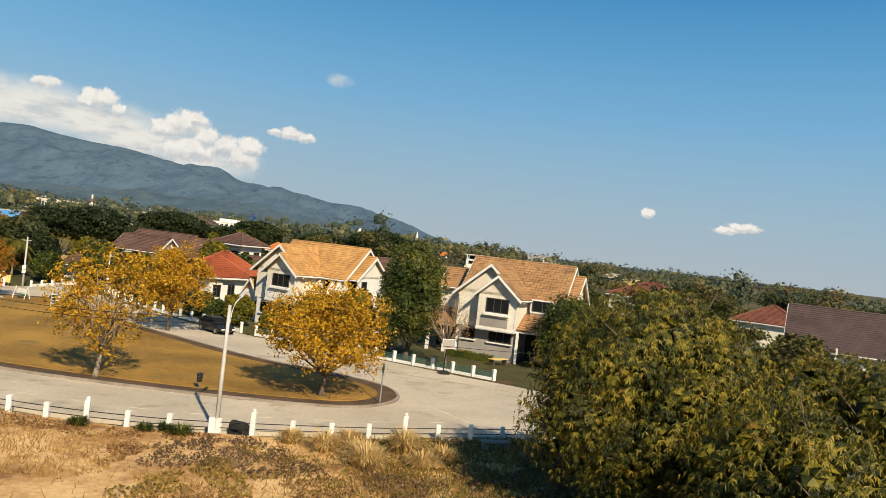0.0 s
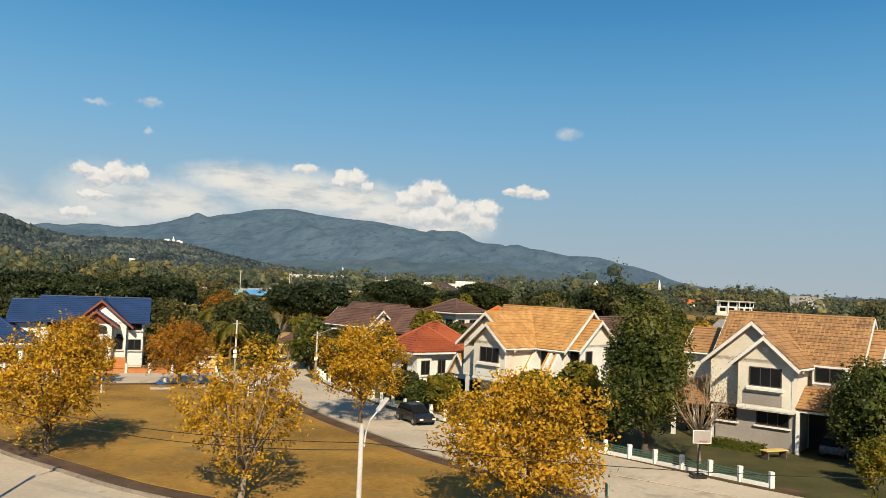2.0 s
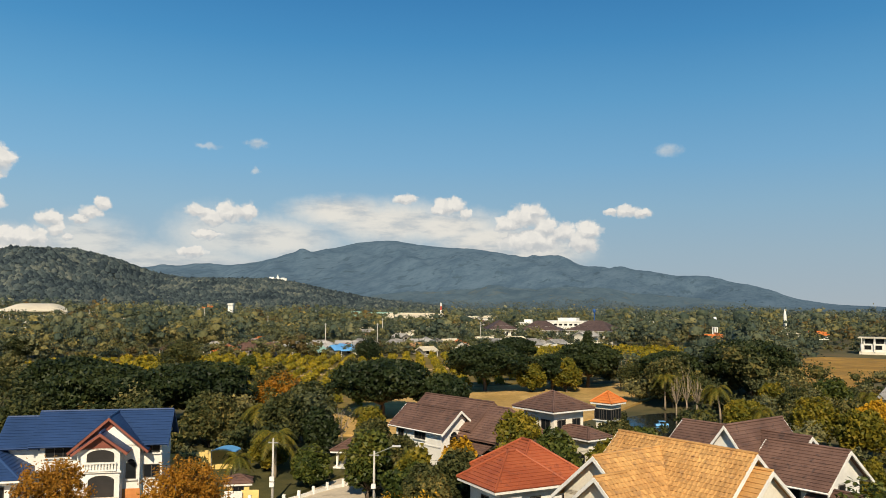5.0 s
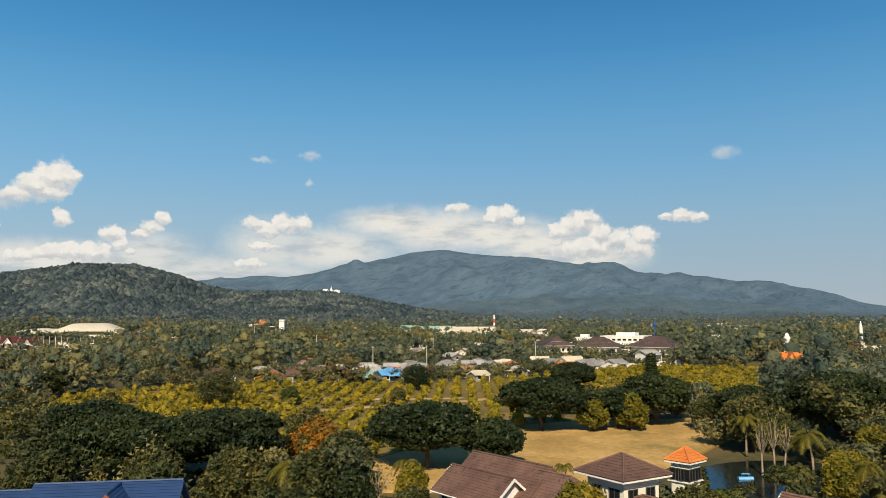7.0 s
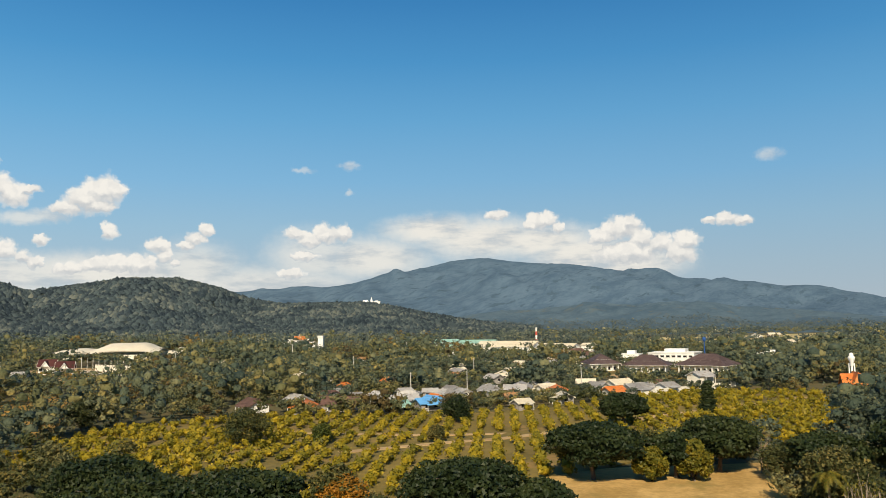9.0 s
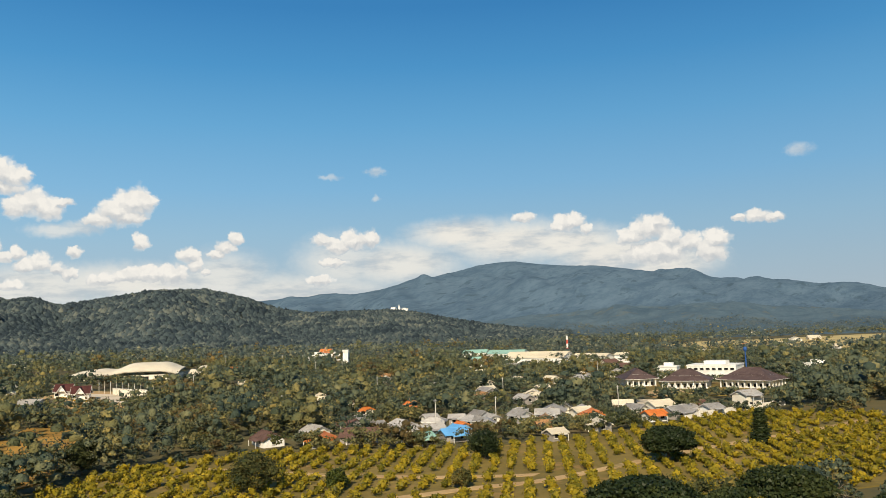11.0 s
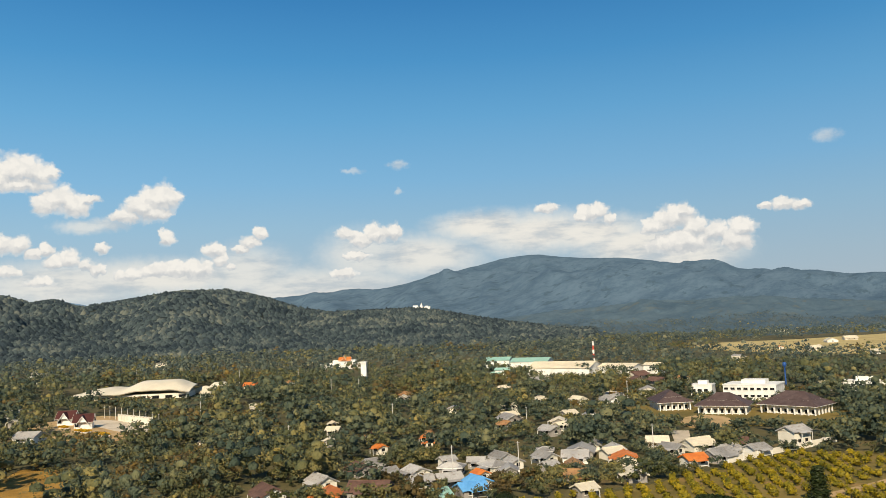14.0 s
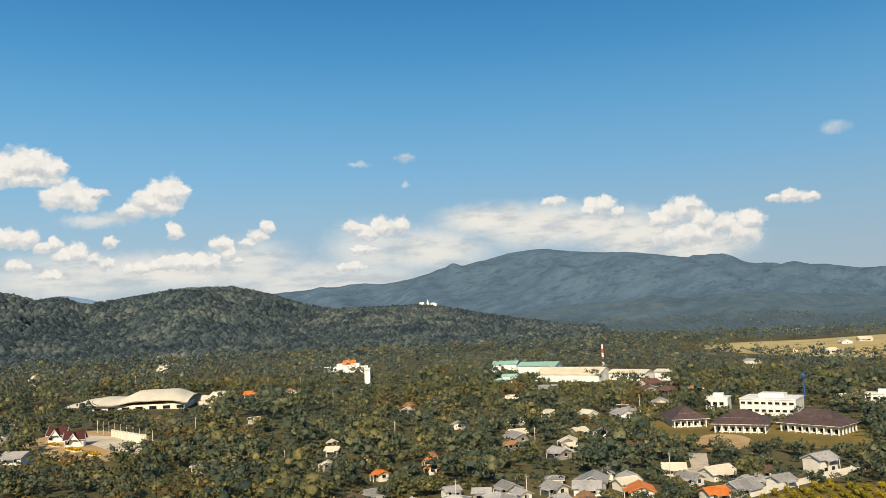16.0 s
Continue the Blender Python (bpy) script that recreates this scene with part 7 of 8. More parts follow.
part("spire", [lathe([(2.6, 2), (2.2, 6), (1.0, 7.8), (0.2, 11.5)], 10)], WHITE, sh)


# ---------------------------------------------------------------- street furniture and small things
BLACK = surface("black enamel", (0.012, 0.012, 0.013), (0.022, 0.022, 0.024), 0.6, 8.0, 0.25, 0.0, spec=0.5)
RUBBER = surface("black rubber", (0.015, 0.015, 0.015), (0.03, 0.03, 0.03), 0.8, 9.0, 0.85, 0.1)
LAMPHEAD = surface("pale grey lamp housing", (0.45, 0.45, 0.44), (0.6, 0.6, 0.58), 0.8, 8.0, 0.5, 0.0)
AMBER = surface("orange lamp lens", (0.62, 0.16, 0.03), (0.72, 0.22, 0.05), 0.8, 8.0, 0.3, 0.0)
TEAL = surface("green mesh", (0.03, 0.09, 0.08), (0.05, 0.13, 0.11), 0.8, 8.0, 0.7, 0.1)
PLASTIC = surface("blue plastic", (0.05, 0.22, 0.42), (0.08, 0.30, 0.52), 0.8, 8.0, 0.4, 0.0)


def street_lamp(x, y, h, turn, label="concrete lamp pole with a flat grey lamp head"):
    t = thing("street_lamp", label, "street lamp", "street lamps", pose(x, y, float(land(x, y)), 0, 0, turn))
    part("pole", [tube([(0, 0, -0.2), (0, 0, h)], [0.12, 0.08], 8)], POLE, t, smooth=True)
    part("collar", [box(-0.17, 0.17, -0.17, 0.17, -0.2, 0.75)], WHITE, t)
    for z in (h - 0.25, h - 0.6):
        part("bolt", [tube([(-0.16, 0, z), (0.16, 0, z)], 0.018, 6)], STEEL, t)
    part("arm", [tube([(0.13, 0, h - 0.8), (0.17, 0, h - 0.35), (0.34, 0, h + 0.1), (0.66, 0, h + 0.42)], 0.032, 6)], LAMPHEAD, t)
    head = part("head", bevelled(0, 0.62, -0.12, 0.12, -0.05, 0.06, 0.04, 2), LAMPHEAD, t)
    head.matrix_local = Matrix.Translation((0.60, 0, h + 0.37)) @ pose(0, 0, 0, 0, -46, 0)
    part("lens", bevelled(0.12, 0.52, -0.08, 0.08, -0.085, -0.04, 0.02, 2), AMBER, head)
    return t


def service_pole(x, y, h, boxes=1, lamp=False):
    t = thing("service_pole", "grey concrete service pole with a small meter box", "utility pole", "service poles", pose(x, y, float(land(x, y)), 0, 0, 20))
    part("pole", [tube([(0, 0, -0.2), (0, 0, h)], [0.14, 0.08], 7)], POLE, t, smooth=True)
    for k in range(boxes):
        part("meter_box", [box(-0.2, 0.2, -0.36, -0.12, 1.7 + 0.5 * k, 2.1 + 0.5 * k)], WHITE, t)
    part("crossarm", [box(-0.45, 0.45, -0.05, 0.05, h - 0.45, h - 0.35)], STEEL, t)
    if lamp:
        part("arm", [tube([(0, 0, h - 0.3), (1.7, 0, h + 0.4)], 0.04, 5)], STEEL, t)
        part("head", [box(1.6, 2.4, -0.12, 0.12, h + 0.38, h + 0.52)], LAMPHEAD, t)


street_lamp(-10.2, 39.7, 6.4, 55)
street_lamp(-29.6, 41.2, 6.4, 60)
service_pole(27.5, 54.6, 6.6)
service_pole(-49.4, 95.4, 6.0, 2)
service_pole(-40.8, 98.8, 5.0, 1, True)
service_pole(-43.6, 105.6, 4.8, 1)
service_pole(-23.0, 110.0, 5.0, 1)
service_pole(-17.6, 108.0, 5.4, 0, True)
for x, y in ((-395.5, 398.2), (-374.3, 424.5), (-285.3, 284.3), (-292, 467.7), (-211.8, 310.8), (-163.1, 409.7), (-294.3, 386.8), (-160.9, 318), (-206.4, 254.6), (-478.9, 387), (-305.6, 379.2), (-128, 255), (-108, 292), (-140, 244)):
    service_pole(x, y, 9.0, 1)


def wire(a, b, sag, label="thin overhead service wire between two poles"):
    a, b, s = np.array(a), np.array(b), np.linspace(0, 1, 15)
    p = a + (b - a) * s[:, None] - np.stack([0 * s, 0 * s, 4 * sag * s * (1 - s)], -1)
    tagged(part("wire", [tube(p, 0.014, 4)], RUBBER), label, "wire", "overhead wires")


wire((-10.2, 39.7, 5.75), (27.5, 54.6, 6.1), 1.0)
wire((-29.6, 41.2, 5.75), (-10.2, 39.7, 5.75), 0.5)
wire((-29.6, 41.2, 5.5), (-10.2, 39.7, 5.5), 0.6)
wire((-49.4, 95.4, 5.6), (-43.6, 105.6, 4.4), 0.4)
wire((-49.4, 95.4, 5.6), (-40.8, 98.8, 4.6), 0.3)
wire((-40.8, 98.8, 4.6), (-23.0, 110.0, 4.8), 0.8)

# low fence between the lot and the road
fence_line = smoothed([(-60, 46.6), (-45, 42.8), (-25.4, 39.9), (-21.3, 39.4), (-17.4, 38.95), (-13.7, 39.0), (-10.5, 39.55), (-6.1, 40.85), (-2.3, 42.2), (3, 44.6), (8, 46.6)], closed=False, n=8)
fl = thing("fence", "low roadside fence with white posts and thin dark rails", "fence", "")
run = np.r_[0, np.cumsum(np.hypot(*np.diff(fence_line, axis=0).T))]
rng = np.random.default_rng(5)
for k, s in enumerate(np.arange(0.4, run[-1], 2.0)):
    x, y = np.interp(s, run, fence_line[:, 0]), np.interp(s, run, fence_line[:, 1])
    h = (0.78, 0.72, 1.15, 0.74)[k % 4] * rng.uniform(0.94, 1.06)
    p = part("post", bevelled(-0.13, 0.13, -0.13, 0.13, -0.1, h, 0.025), WHITE, fl)
    p.matrix_local = pose(x, y, 0.03, rng.uniform(-1.5, 1.5), rng.uniform(-1.5, 1.5), rng.uniform(-8, 8))
    if k % 4 == 2:
        part("cap", [moved(ICO1, Matrix.Translation((0, 0, h + 0.07)) @ Matrix.Scale(0.11, 4))], WHITE, p)
for z in (0.28, 0.56):
    part("rail", [tube(np.c_[fence_line, np.full(len(fence_line), z)], 0.022, 4)], RUBBER, fl)


def garden_fence(points, gap, h, panel, label, base=WHITE):
    line = np.array(points, float)
    run = np.r_[0, np.cumsum(np.hypot(*np.diff(line, axis=0).T))]
    at = lambda s: (np.interp(s, run, line[:, 0]), np.interp(s, run, line[:, 1]))  # noqa: E731
    n = max(1, round(run[-1] / gap))
    f = thing("garden_fence", label, "fence", "garden fences")
    spots = [at(run[-1] * k / n) for k in range(n + 1)]
    for k, (x, y) in enumerate(spots):
        z = float(land(x, y))
        p = part("post", bevelled(-0.14, 0.14, -0.14, 0.14, -0.1, h, 0.02), WHITE, f)
        p.matrix_local = pose(x, y, z, 0, 0, 25)
        if k:
            x0, y0 = spots[k - 1]
            ln, a = math.hypot(x - x0, y - y0), math.degrees(math.atan2(y - y0, x - x0))
            b = part("plinth", [box(0.14, ln - 0.14, -0.09, 0.09, -0.1, 0.3)], base, f)
            b.matrix_local = pose(x0, y0, z, 0, 0, a)
            if panel:
                q = part("panel", [box(0.14, ln - 0.14, -0.02, 0.02, 0.3 + j * 0.14, 0.36 + j * 0.14) for j in range(int((h - 0.4) / 0.14))], panel, f)
                q.matrix_local = pose(x0, y0, z, 0, 0, a)


garden_fence([(-16.8, 76.0), (-10, 73.0), (-3.4, 69.6), (5.3, 65.2)], 1.9, 1.0, TEAL, "low white garden fence with green mesh panels")
garden_fence([(-18.6, 77.6), (-26, 82.6), (-36.5, 92.6), (-41.2, 99.6)], 1.9, 1.0, None, "low white garden fence with square posts")
garden_fence([(-49.0, 96.6), (-48.0, 102.5), (-46.6, 106.0)], 2.0, 0.75, None, "row of short white posts on a low wall")
garden_fence([(-66.5, 82.8), (-56.6, 89.6), (-51.0, 94.2)], 2.4, 1.0, ORANGE_WALL, "low orange boundary wall with white topped posts", ORANGE_WALL)
garden_fence([(-90, 70), (-78, 76.0), (-66.5, 82.8)], 2.4, 1.0, ORANGE_WALL, "low orange boundary wall with white topped posts", ORANGE_WALL)

yw = thing("boundary_wall", "tall yellow boundary wall with pilasters", "wall", "", pose(-66, 101.5, 0.1, 0, 0, 48))
part("wall", [box(-5.5, 5.5, -0.12, 0.12, -0.3, 2.2)], YELLOW_WALL, yw)
for u in (-5.5, -2.8, 0, 2.8, 5.5):
    part("pilaster", [box(u - 0.16, u + 0.16, -0.2, 0.2, -0.3, 2.35)], YELLOW_WALL, yw)
cn = thing("canopy", "light blue curved canopy on two posts", "canopy", "", pose(-61.8, 103.5, 0.1, 0, 0, 20))
s = np.linspace(-1.6, 1.6, 9)
prof = [(a, 2.9 - 0.18 * a * a + 0.1 * a) for a in s]
v = np.array([(a, b, z) for b in (-1.1, 1.1) for a, z in prof])
part("roof", [(v, np.array([[k, k + 1, k + 10, k + 9] for k in range(8)])), (v - (0, 0, 0.08), np.array([[k + 9, k + 10, k + 1, k] for k in range(8)]))], SKY_SHEET, cn, smooth=True)
for a in (-1.3, 1.3):
    part("post", [tube([(a, 0, -0.3), (a, 0, 2.6)], 0.06, 6)], STEEL, cn)
ks = thing("guard_kiosk", "small yellow and white guard hut with a brown roof", "kiosk", "", pose(-53.4, 95.6, 0, 0, 0, 38))
part("body", bevelled(-1.0, 1.0, -0.8, 0.8, 0, 1.7, 0.03), YELLOW_WALL, ks)
part("plinth", [box(-1.05, 1.05, -0.85, 0.85, 0, 0.45)], WHITE, ks)
hip_roof(ks, -1.0, 1.0, -0.8, 0.8, 1.75, 2.3, BROWN_TILE, 0.3)
window(ks, 0, -0.8, 1.1, 0.9, 0.6, "v-", 2, sill=False)
for k, (x, y, m, lab) in enumerate(((-51.6, 95.0, YELLOW_WALL, "yellow notice board on low legs"), (-52.6, 93.9, WHITE, "white notice board on low legs"))):
    b = thing("notice_board", lab, "sign", "notice boards", pose(x, y, 0, 0, 0, 30))
    part("board", bevelled(-0.8, 0.8, -0.05, 0.05, 0.35, 1.25, 0.02), m, b)
    part("leg", [box(-0.65, -0.57, -0.04, 0.04, 0, 0.4)], STEEL, b)
    part("leg", [box(0.57, 0.65, -0.04, 0.04, 0, 0.4)], STEEL, b)


def car(x, y, turn, m, label):
    """A hatchback: lofted body, glasshouse, four wheels and lamps."""
    c = thing("car", label, "car", "parked cars", pose(x, y, float(land(x, y)) + 0.02, 0, 0, turn))
    rows = [(-2.05, 0.42, 0.62, 0.70), (-1.95, 0.28, 0.86, 0.80), (-1.2, 0.24, 0.92, 0.86), (0.6, 0.24, 0.92, 0.86), (1.5, 0.26, 0.84, 0.82), (1.98, 0.34, 0.68, 0.72), (2.06, 0.42, 0.60, 0.62)]
    ring = lambda x, z0, z1, w: [(x, -w * 0.92, z0), (x, -w, (z0 + z1) / 2), (x, -w * 0.93, z1), (x, w * 0.93, z1), (x, w, (z0 + z1) / 2), (x, w * 0.92, z0)]  # noqa: E731

    def loft(rows):
        v = np.array([p for r in rows for p in ring(*r)])
        f = [[6 * i + k, 6 * i + (k + 1) % 6, 6 * i + 6 + (k + 1) % 6, 6 * i + 6 + k] for i in range(len(rows) - 1) for k in range(6)]
        n = 6 * (len(rows) - 1)
        f += [[0, 1, 4, 5], [1, 2, 3, 4], [n + 5, n + 4, n + 1, n], [n + 4, n + 3, n + 2, n + 1]]
        return [(v, np.array(f))]

    body = part("body", loft(rows), m, c)
    cab = part("glasshouse", loft([(-1.75, 0.9, 0.95, 0.78), (-1.45, 0.9, 1.36, 0.68), (0.2, 0.9, 1.42, 0.68), (0.95, 0.9, 0.96, 0.76)]), glass(), c)
    part("roof", loft([(-1.5, 1.36, 1.40, 0.66), (-0.6, 1.40, 1.46, 0.66), (0.22, 1.39, 1.44, 0.64)]), m, c)
    for wx in (-1.28, 1.28):
        for wy in (-0.84, 0.84):
            w = part("wheel", [moved(lathe([(0.0, -0.1), (0.22, -0.1), (0.31, -0.06), (0.31, 0.06), (0.22, 0.1), (0.0, 0.1)], 14), pose(wx, wy, 0.31, 90, 0, 0))], RUBBER, c)
            part("rim", [moved(lathe([(0.0, -0.115), (0.19, -0.11), (0.19, 0.11), (0.0, 0.115)], 10), pose(wx, wy, 0.31, 90, 0, 0))], STEEL, w)
    for wy in (-0.55, 0.55):
        part("tail_lamp", [box(-2.08, -2.0, wy - 0.14, wy + 0.14, 0.62, 0.76)], REDP, c)
        part("headlight", [box(1.99, 2.07, wy - 0.15, wy + 0.15, 0.48, 0.6)], WHITE, c)
    return c


car(-20.4, 75.4, 317, BLACK, "black hatchback parked at the kerb")
car(10.9, 78.2, 68, surface("silver car paint", (0.10, 0.105, 0.11), (0.14, 0.145, 0.15), 0.6, 8.0, 0.3, 0.0, metal=0.4), "dark silver car standing in an open garage")

# park
gp = thing("goal", "white steel football goal frame without a net", "goal", "", pose(-50.8, 73.6, 0.17, 0, 0, 28))
for u in (-1.05, 1.05):
    part("post", [tube([(u, 0, -0.1), (u, 0, 1.85)], 0.055, 7)], WHITE, gp)
    part("stay", [tube([(u, 0.7, 0.0), (u, 0, 1.2)], 0.03, 5)], WHITE, gp)
part("crossbar", [tube([(-1.08, 0, 1.85), (1.08, 0, 1.85)], 0.055, 7)], WHITE, gp)
bn = thing("swing_bench", "white and green park swing bench", "bench", "", pose(-43.0, 83.0, 0.17, 0, 0, -20))
for u in (-0.8, 0.8):
    part("frame", [tube([(u, -0.35, 0), (u, 0, 1.25), (u, 0.35, 0)], 0.05, 6)], WHITE, bn)
part("seat", bevelled(-0.75, 0.75, -0.22, 0.22, 0.38, 0.46, 0.02), TEAL, bn)
part("back", bevelled(-0.75, 0.75, 0.18, 0.24, 0.55, 1.0, 0.02), WHITE, bn)
sl = thing("slide", "small blue playground slide with white rails", "slide", "", pose(-38.4, 80.6, 0.17, 0, 0, -150))
part("chute", [slab([(-0.3, -1.3, 0.12), (0.3, -1.3, 0.12), (0.3, 0.5, 1.2), (-0.3, 0.5, 1.2)], 0.05)], PLASTIC, sl)
for u in (-0.33, 0.33):
    part("rail", [tube([(u, -1.3, 0.25), (u, 0.5, 1.4), (u, 1.0, 1.5)], 0.05, 5)], PLASTIC, sl)
    part("leg", [tube([(u, 1.0, 0.0), (u, 0.8, 1.5)], 0.05, 5)], WHITE, sl)
for k in range(4):
    part("rung", [tube([(-0.33, 0.98 - 0.04 * k, 0.3 + 0.28 * k), (0.33, 0.98 - 0.04 * k, 0.3 + 0.28 * k)], 0.03, 5)], WHITE, sl)
for x, y in ((-45.4, 82.0), (-47.4, 79.2)):
    sp = thing("spring_rider", "dark playground spring rider on a concrete pad", "playground toy", "spring riders", pose(x, y, 0.17, 0, 0, 40))
    part("pad", [box(-0.9, 0.9, -0.6, 0.6, -0.05, 0.05)], POLE, sp)
    part("spring", [tube([(0.08 * math.cos(a), 0.08 * math.sin(a), 0.05 + 0.012 * a) for a in np.linspace(0, 25, 40)], 0.02, 4)], STEEL, sp)
    part("seat", bevelled(-0.4, 0.4, -0.12, 0.12, 0.35, 0.62, 0.05), BLUEP, sp)
    part("head", bevelled(0.25, 0.5, -0.08, 0.08, 0.6, 0.95, 0.05), WHITE, sp)
sg = thing("sign_post", "thin grey street sign post at the kerb corner", "sign", "", pose(-2.9, 50.9, 0.15, 0, 0, 20))
part("pole", [tube([(0, 0, -0.1), (0, 0, 2.5)], 0.045, 7)], STEEL, sg)
part("plate", bevelled(-0.03, 0.03, -0.16, 0.16, 1.9, 2.5, 0.01), TEAL, sg)
# added black shape in place of the street lamp head's cast shadow
lt = thing("lamp_shadow_block", "small black shape on a post, standing in for a lamp head shadow", "bin", "", pose(-13.9, 48.9, 0.15))
part("post", [tube([(0, 0, -0.1), (0, 0, 0.6)], 0.03, 6)], STEEL, lt)
part("bucket", [lathe([(0.0, 0.42), (0.15, 0.42), (0.2, 0.95), (0.17, 0.95), (0.0, 0.9)], 10)], BLACK, lt)

# basketball hoop, garden bench and hedge before the corner house
hp = thing("basketball_stand", "black basketball stand with a white backboard", "basketball hoop", "", pose(1.2, 66.0, 0.02, 0, 0, 20))
part("base", bevelled(-0.45, 0.45, -0.35, 0.35, 0, 0.25, 0.05), BLACK, hp)
part("pole", [tube([(0, 0.1, 0.2), (0, 0, 1.6), (0, -0.35, 2.5)], 0.06, 7)], BLACK, hp)
part("backboard", bevelled(-0.55, 0.55, -0.5, -0.45, 2.2, 2.95, 0.01), GREYWALL, hp)
part("border", [box(-0.57, 0.57, -0.52, -0.44, 2.18, 2.22), box(-0.57, 0.57, -0.52, -0.44, 2.93, 2.97), box(-0.57, -0.53, -0.52, -0.44, 2.2, 2.95), box(0.53, 0.57, -0.52, -0.44, 2.2, 2.95)], WHITE, hp)
part("ring", [tube([(0.23 * math.cos(a), -0.75 + 0.23 * math.sin(a), 2.35) for a in np.linspace(0, 2 * math.pi, 14)], 0.015, 4)], REDP, hp)
hg = thing("hedge", "clipped yellow green hedge under a window", "hedge", "", pose(4.2, 76.3, 0, 0, 0, -22))
rng = np.random.default_rng(8)
d = rng.uniform(-1, 1, (1500, 3)) * (2.4, 0.4, 0.38) + (-0.6, 0, 0.42)
part("foliage", [rhombs(rng, d, 0.16, 0.0, 0.6)], LIME_LEAF, hg)
part("core", [box(-2.8, 1.6, -0.28, 0.28, 0.0, 0.66)], GREEN_LEAF, hg)
tb = thing("garden_table", "white garden table on a shaded porch", "table", "", pose(1.8, 80.6, 0.02, 0, 0, -22))
part("top", bevelled(-0.6, 0.6, -0.4, 0.4, 0.7, 0.75, 0.01), WHITE, tb)
for u in (-0.5, 0.5):
    for v in (-0.3, 0.3):
        part("leg", [tube([(u, v, 0), (u, v, 0.7)], 0.025, 5)], WHITE, tb)

# lot: dry tufts, weeds, a drum and old concrete
bd = thing("drum", "black rubber drum lying beside the lamp pole", "drum", "", pose(-9.2, 40.2, 0.3, 90, 0, 65))
part("shell", [lathe([(0.0, -0.42), (0.28, -0.42), (0.30, -0.3), (0.28, 0), (0.30, 0.3), (0.28, 0.42), (0.0, 0.42)], 14)], RUBBER, bd)
st = thing("stone_bench", "weathered concrete bench under the mango tree", "bench", "", pose(3.9, 42.4, 0.0, 0, 0, 20))
part("seat", bevelled(-0.8, 0.8, -0.25, 0.25, 0.42, 0.55, 0.03), KERB, st)
for u in (-0.55, 0.55):
    part("leg", bevelled(u - 0.14, u + 0.14, -0.2, 0.2, -0.05, 0.42, 0.03), KERB, st)


STRAW_LEAF = foliage("bleached straw grass", [(0.36, 0.23, 0.075), (0.60, 0.42, 0.16), (0.78, 0.58, 0.28)], 0.5, 0.3)


def tuft(x, y, h, w, n, m, label, seed, name="grass_tuft"):
    rng = np.random.default_rng(seed)
    a, r = rng.uniform(0, 2 * np.pi, n), rng.uniform(0, 1, n)
    foot = np.stack([np.cos(a) * r * w * 0.25, np.sin(a) * r * w * 0.25, 0 * a], -1)
    lean = rng.uniform(0.3, 1.0, n)
    tip = foot + np.stack([np.cos(a) * lean * w / 2, np.sin(a) * lean * w / 2, h * (1.05 - 0.7 * lean**2) * rng.uniform(0.5, 1.1, n)], -1)
    mid = foot * 0.5 + tip * 0.5 + (0, 0, 0.24 * h)
    side = np.stack([-np.sin(a), np.cos(a), 0 * a], -1) * 0.022
    v = np.stack([foot - side, foot + side, mid - side, mid + side, tip], 1).reshape(-1, 3)
    k = 5 * np.arange(n)[:, None]
    t = tagged(part(name, [(v, np.r_[k + [0, 1, 3, 2], k + [2, 3, 4, 4]])], m), label, "grass", "grass tufts")
    t.matrix_world = pose(x, y, float(land(x, y)) + 0.02)


for k, (x, y, h, w) in enumerate([(-4.6, 38.6, 1.1, 2.0), (-2.4, 36.6, 1.3, 2.3), (-0.8, 40.0, 1.3, 2.3), (1.2, 39.0, 0.9, 1.8), (-3.6, 40.2, 0.9, 1.8), (-2.9, 38.0, 1.0, 2.0), (0.2, 37.4, 0.9, 2.0), (-6.4, 39.4, 0.8, 1.6)]):
    tuft(x, y, h, w, 340, STRAW_LEAF, "tall dry straw coloured grass tuft", 300 + k)
for k, (x, y, h, w) in enumerate([(-11.6, 38.6, 0.55, 1.5), (-16.4, 38.2, 0.5, 1.2), (-12.4, 38.9, 0.5, 1.2), (-13.3, 38.5, 0.45, 1.0)]):
    tuft(x, y, h, w, 260, GREEN_LEAF, "low green weed beside the fence", 320 + k, "weed")


SCRUB_TONES = [
    (foliage("rust brown scrub", [(0.11, 0.052, 0.018), (0.22, 0.115, 0.04), (0.42, 0.26, 0.11)], 0.5, 0.2), "low rust brown dead scrub over the lot", 5),
    (foliage("olive scrub", [(0.10, 0.070, 0.014), (0.22, 0.145, 0.026), (0.36, 0.24, 0.045)], 0.5, 0.2), "low olive green scrub over the lot", 8),
    (foliage("purple brown scrub", [(0.07, 0.04, 0.02), (0.13, 0.08, 0.04), (0.24, 0.15, 0.07)], 0.5, 0.2), "low purple brown dead scrub over the lot", 12),
]


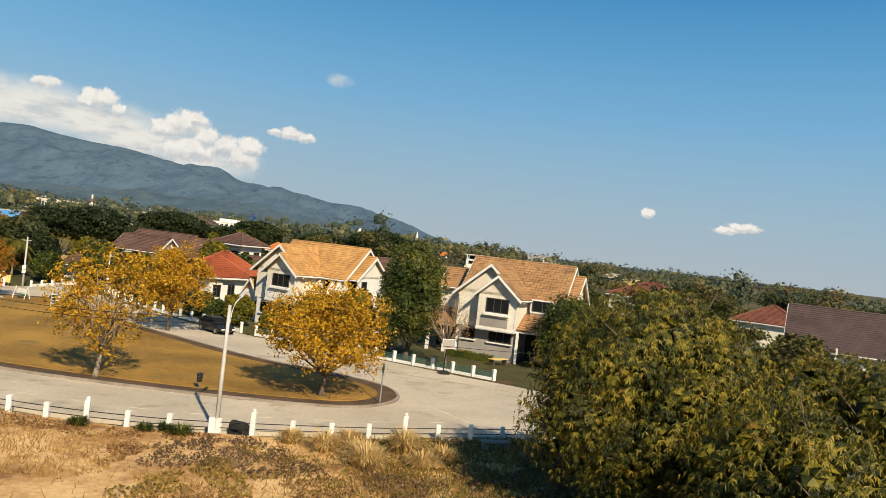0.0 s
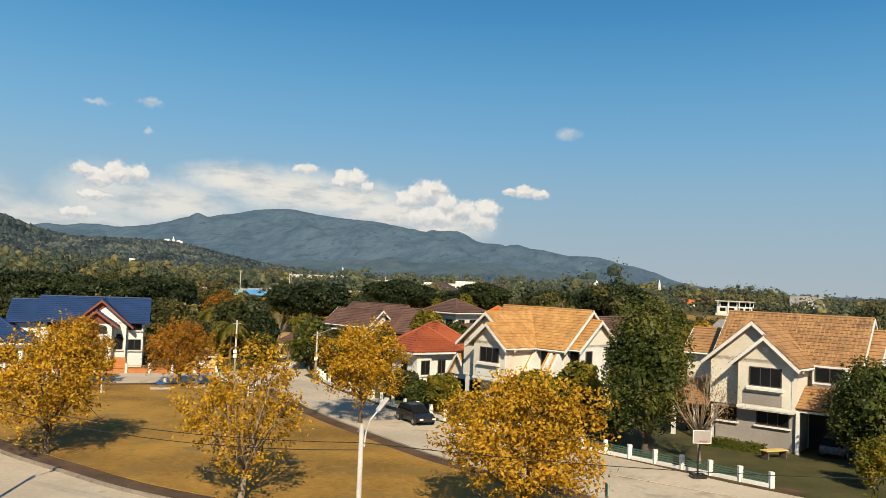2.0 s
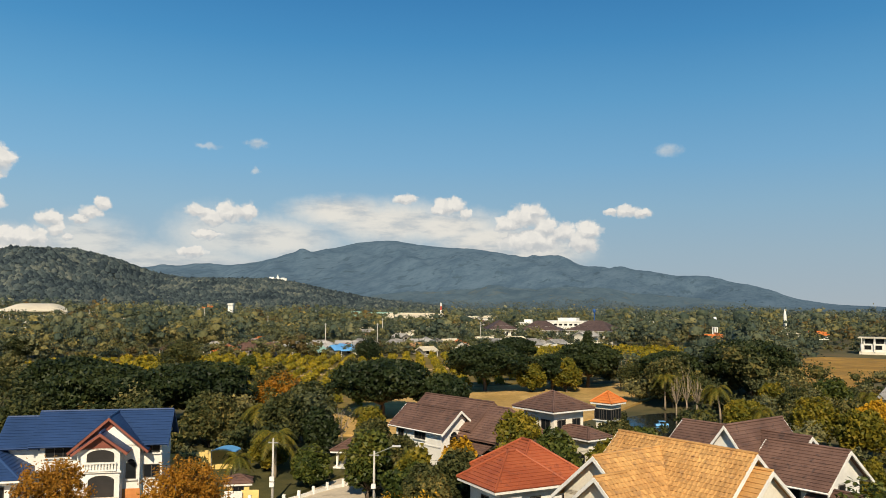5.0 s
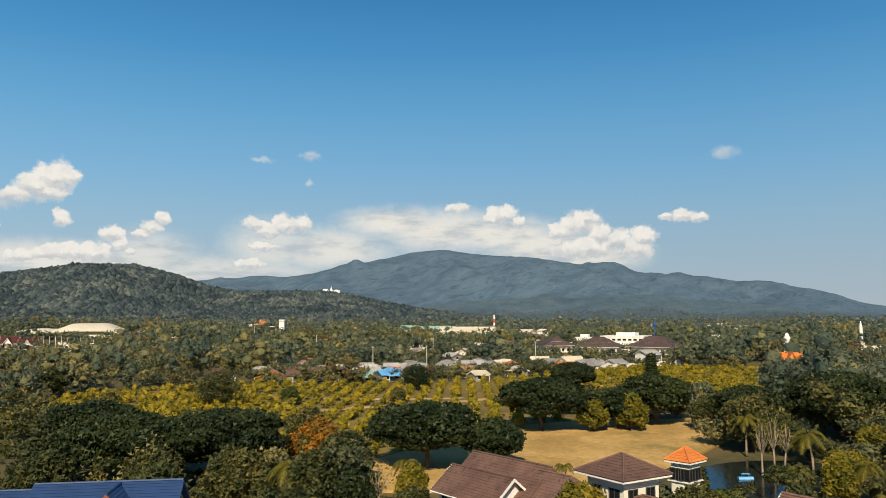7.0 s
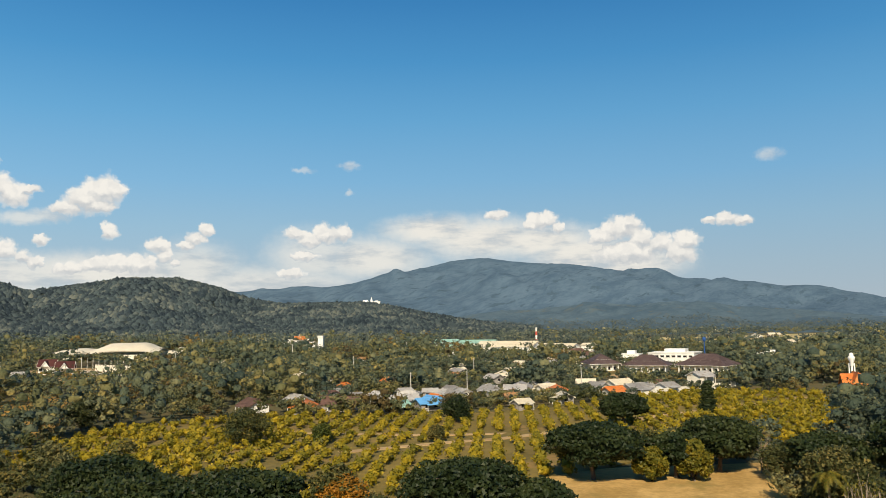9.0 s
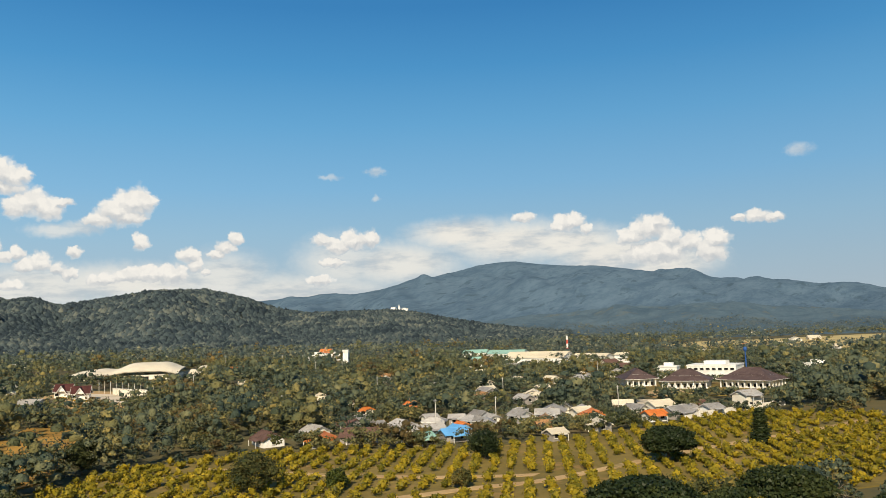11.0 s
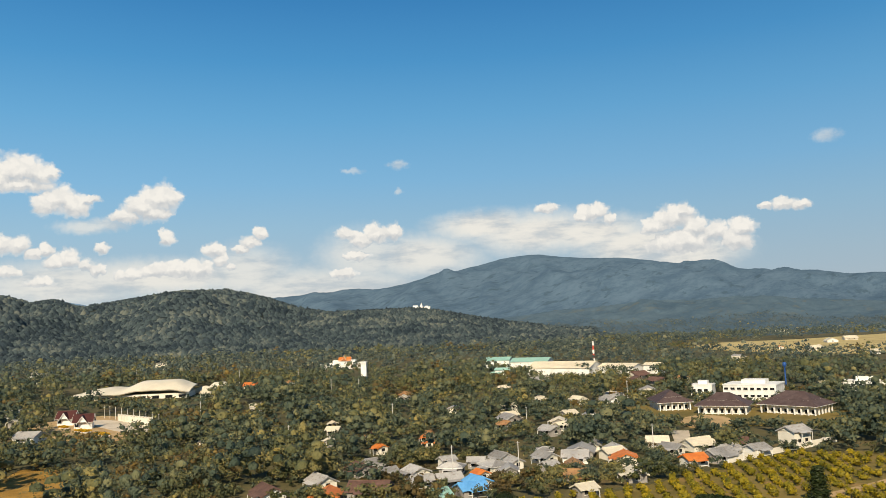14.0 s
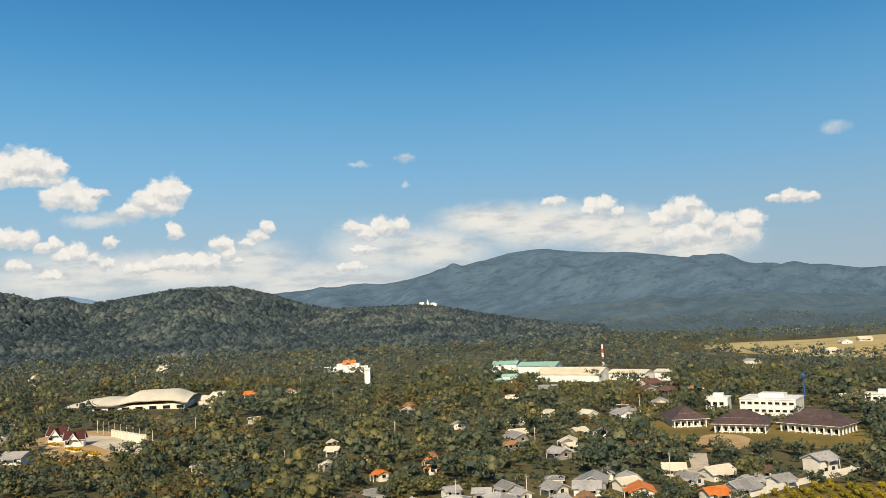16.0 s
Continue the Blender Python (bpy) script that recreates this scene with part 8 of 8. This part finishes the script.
def scrub():
    """Low tangled growth in patches, denser towards the fence and the mango trees."""
    for k, (m, label, seed) in enumerate(SCRUB_TONES):
        rng = np.random.default_rng(500 + k)
        n = 200000
        x, y = rng.uniform(-45, 24, n), rng.uniform(10, 45, n)
        lean = step(-16, 6, x) * 0.5 - 0.12
        thick = bumps(x, y, 5.5, seed, 3) + 0.35 * bumps(x, y, 1.3, seed + 1, 2) + lean
        ok = (y < np.interp(x, fence_line[:, 0], fence_line[:, 1]) - 0.5) & (thick > (0.0, 0.34, 0.42)[k]) & (rng.random(n) < step(9, 22, y + 4 * bumps(x, y, 5, 2, 2)) * (1 - step(14, 24, x)))
        x, y, thick = x[ok], y[ok], thick[ok]
        h = rng.uniform(0, 1, len(x)) * np.clip(thick, 0.1, 0.8) * 0.42
        c = np.stack([x, y, 0.04 + h], -1)
        up = np.tile((0.0, -0.3, 1.0), (len(c), 1))
        tagged(part("scrub", [flakes(rng, c, 0.115, up)], m), label, "scrub", kind="stuff")


def weeds():
    """Short dry and green stems scattered over the lot, thicker towards the mango trees."""
    rng = np.random.default_rng(77)
    n = 170000
    x, y = rng.uniform(-45, 26, n), rng.uniform(8, 45, n)
    edge = np.interp(x, fence_line[:, 0], fence_line[:, 1]) - 0.4
    green = step(-9, 1, x + 3 * bumps(x, y, 6, 3, 2))
    keep = (rng.random(n) < step(8, 20, y + 4 * bumps(x, y, 5, 2, 2)) * (1 - step(15, 26, x))) & (y < edge) & (rng.random(n) < 0.05 + 0.8 * green + 0.5 * (bumps(x, y, 7, 4, 3) > 0.12))
    for m, label, pick, tall in ((DRY_LEAF, "short dry weeds over the sandy lot", rng.random(n) > green * 0.8, 0.34), (LIME_LEAF, "green and yellow weeds over the sandy lot", rng.random(n) < green * 0.7, 0.42)):
        q = keep & pick
        c = np.stack([x[q], y[q], np.full(q.sum(), 0.03)], -1)
        a, k = rng.uniform(0, 2 * np.pi, len(c)), np.arange(len(c))[:, None] * 3
        side = np.stack([np.cos(a), np.sin(a), 0 * a], -1) * rng.uniform(0.010, 0.035, (len(c), 1))
        tip = c + np.stack([rng.normal(size=len(c)) * 0.15, rng.normal(size=len(c)) * 0.15, rng.uniform(0.3, 1.0, len(c)) * tall], -1)
        v = np.stack([c - side, c + side, tip], 1).reshape(-1, 3)
        tagged(part("weeds", [(v, k + [0, 1, 2])], m), label, "weeds", kind="stuff")


weeds()
scrub()

# worn road marks
MARK = surface("worn road paint", (0.60, 0.50, 0.34), (0.80, 0.70, 0.50), 0.5, 8.0, 0.8, 0.1)
for k, s in enumerate(np.arange(2, 52, 3.2)):
    x = -46 + s
    y = np.interp(x, fence_line[:, 0], fence_line[:, 1]) + 3.9
    a = math.degrees(math.atan2(np.interp(x + 1, fence_line[:, 0], fence_line[:, 1]) - np.interp(x - 1, fence_line[:, 0], fence_line[:, 1]), 2))
    if x < 1:
        mk = tagged(part("road_mark", [box(-0.55, 0.55, -0.05, 0.05, 0.0, 0.006)], MARK), "worn pale yellow lane mark", kind="structure")
        mk.matrix_world = pose(x, y, 0.022, 0, 0, a)
mk = tagged(part("road_mark", [box(-2.6, 2.6, -0.06, 0.06, 0.0, 0.006)], MARK), "worn pale yellow stop line", kind="structure")
mk.matrix_world = pose(1.6, 50.2, 0.022, 0, 0, -55)
mk = tagged(part("road_mark", [box(-6.8, 6.8, -0.06, 0.06, 0.0, 0.006)], MARK), "long worn pale yellow edge line", kind="structure")
mk.matrix_world = pose(2.7, 62.2, 0.05, 0, 0, -17.6)
# weathered board leaning on the lawn by the garage
lb = thing("board", "weathered yellow board lying on a trestle", "board", "", pose(6.3, 74.4, 0.05, 0, 0, 40))
part("plank", bevelled(-1.0, 1.0, -0.35, 0.35, 0.55, 0.62, 0.01), YELLOW_WALL, lb)
for u in (-0.8, 0.8):
    part("trestle", [box(u - 0.05, u + 0.05, -0.3, 0.3, 0.0, 0.55)], BARK, lb)
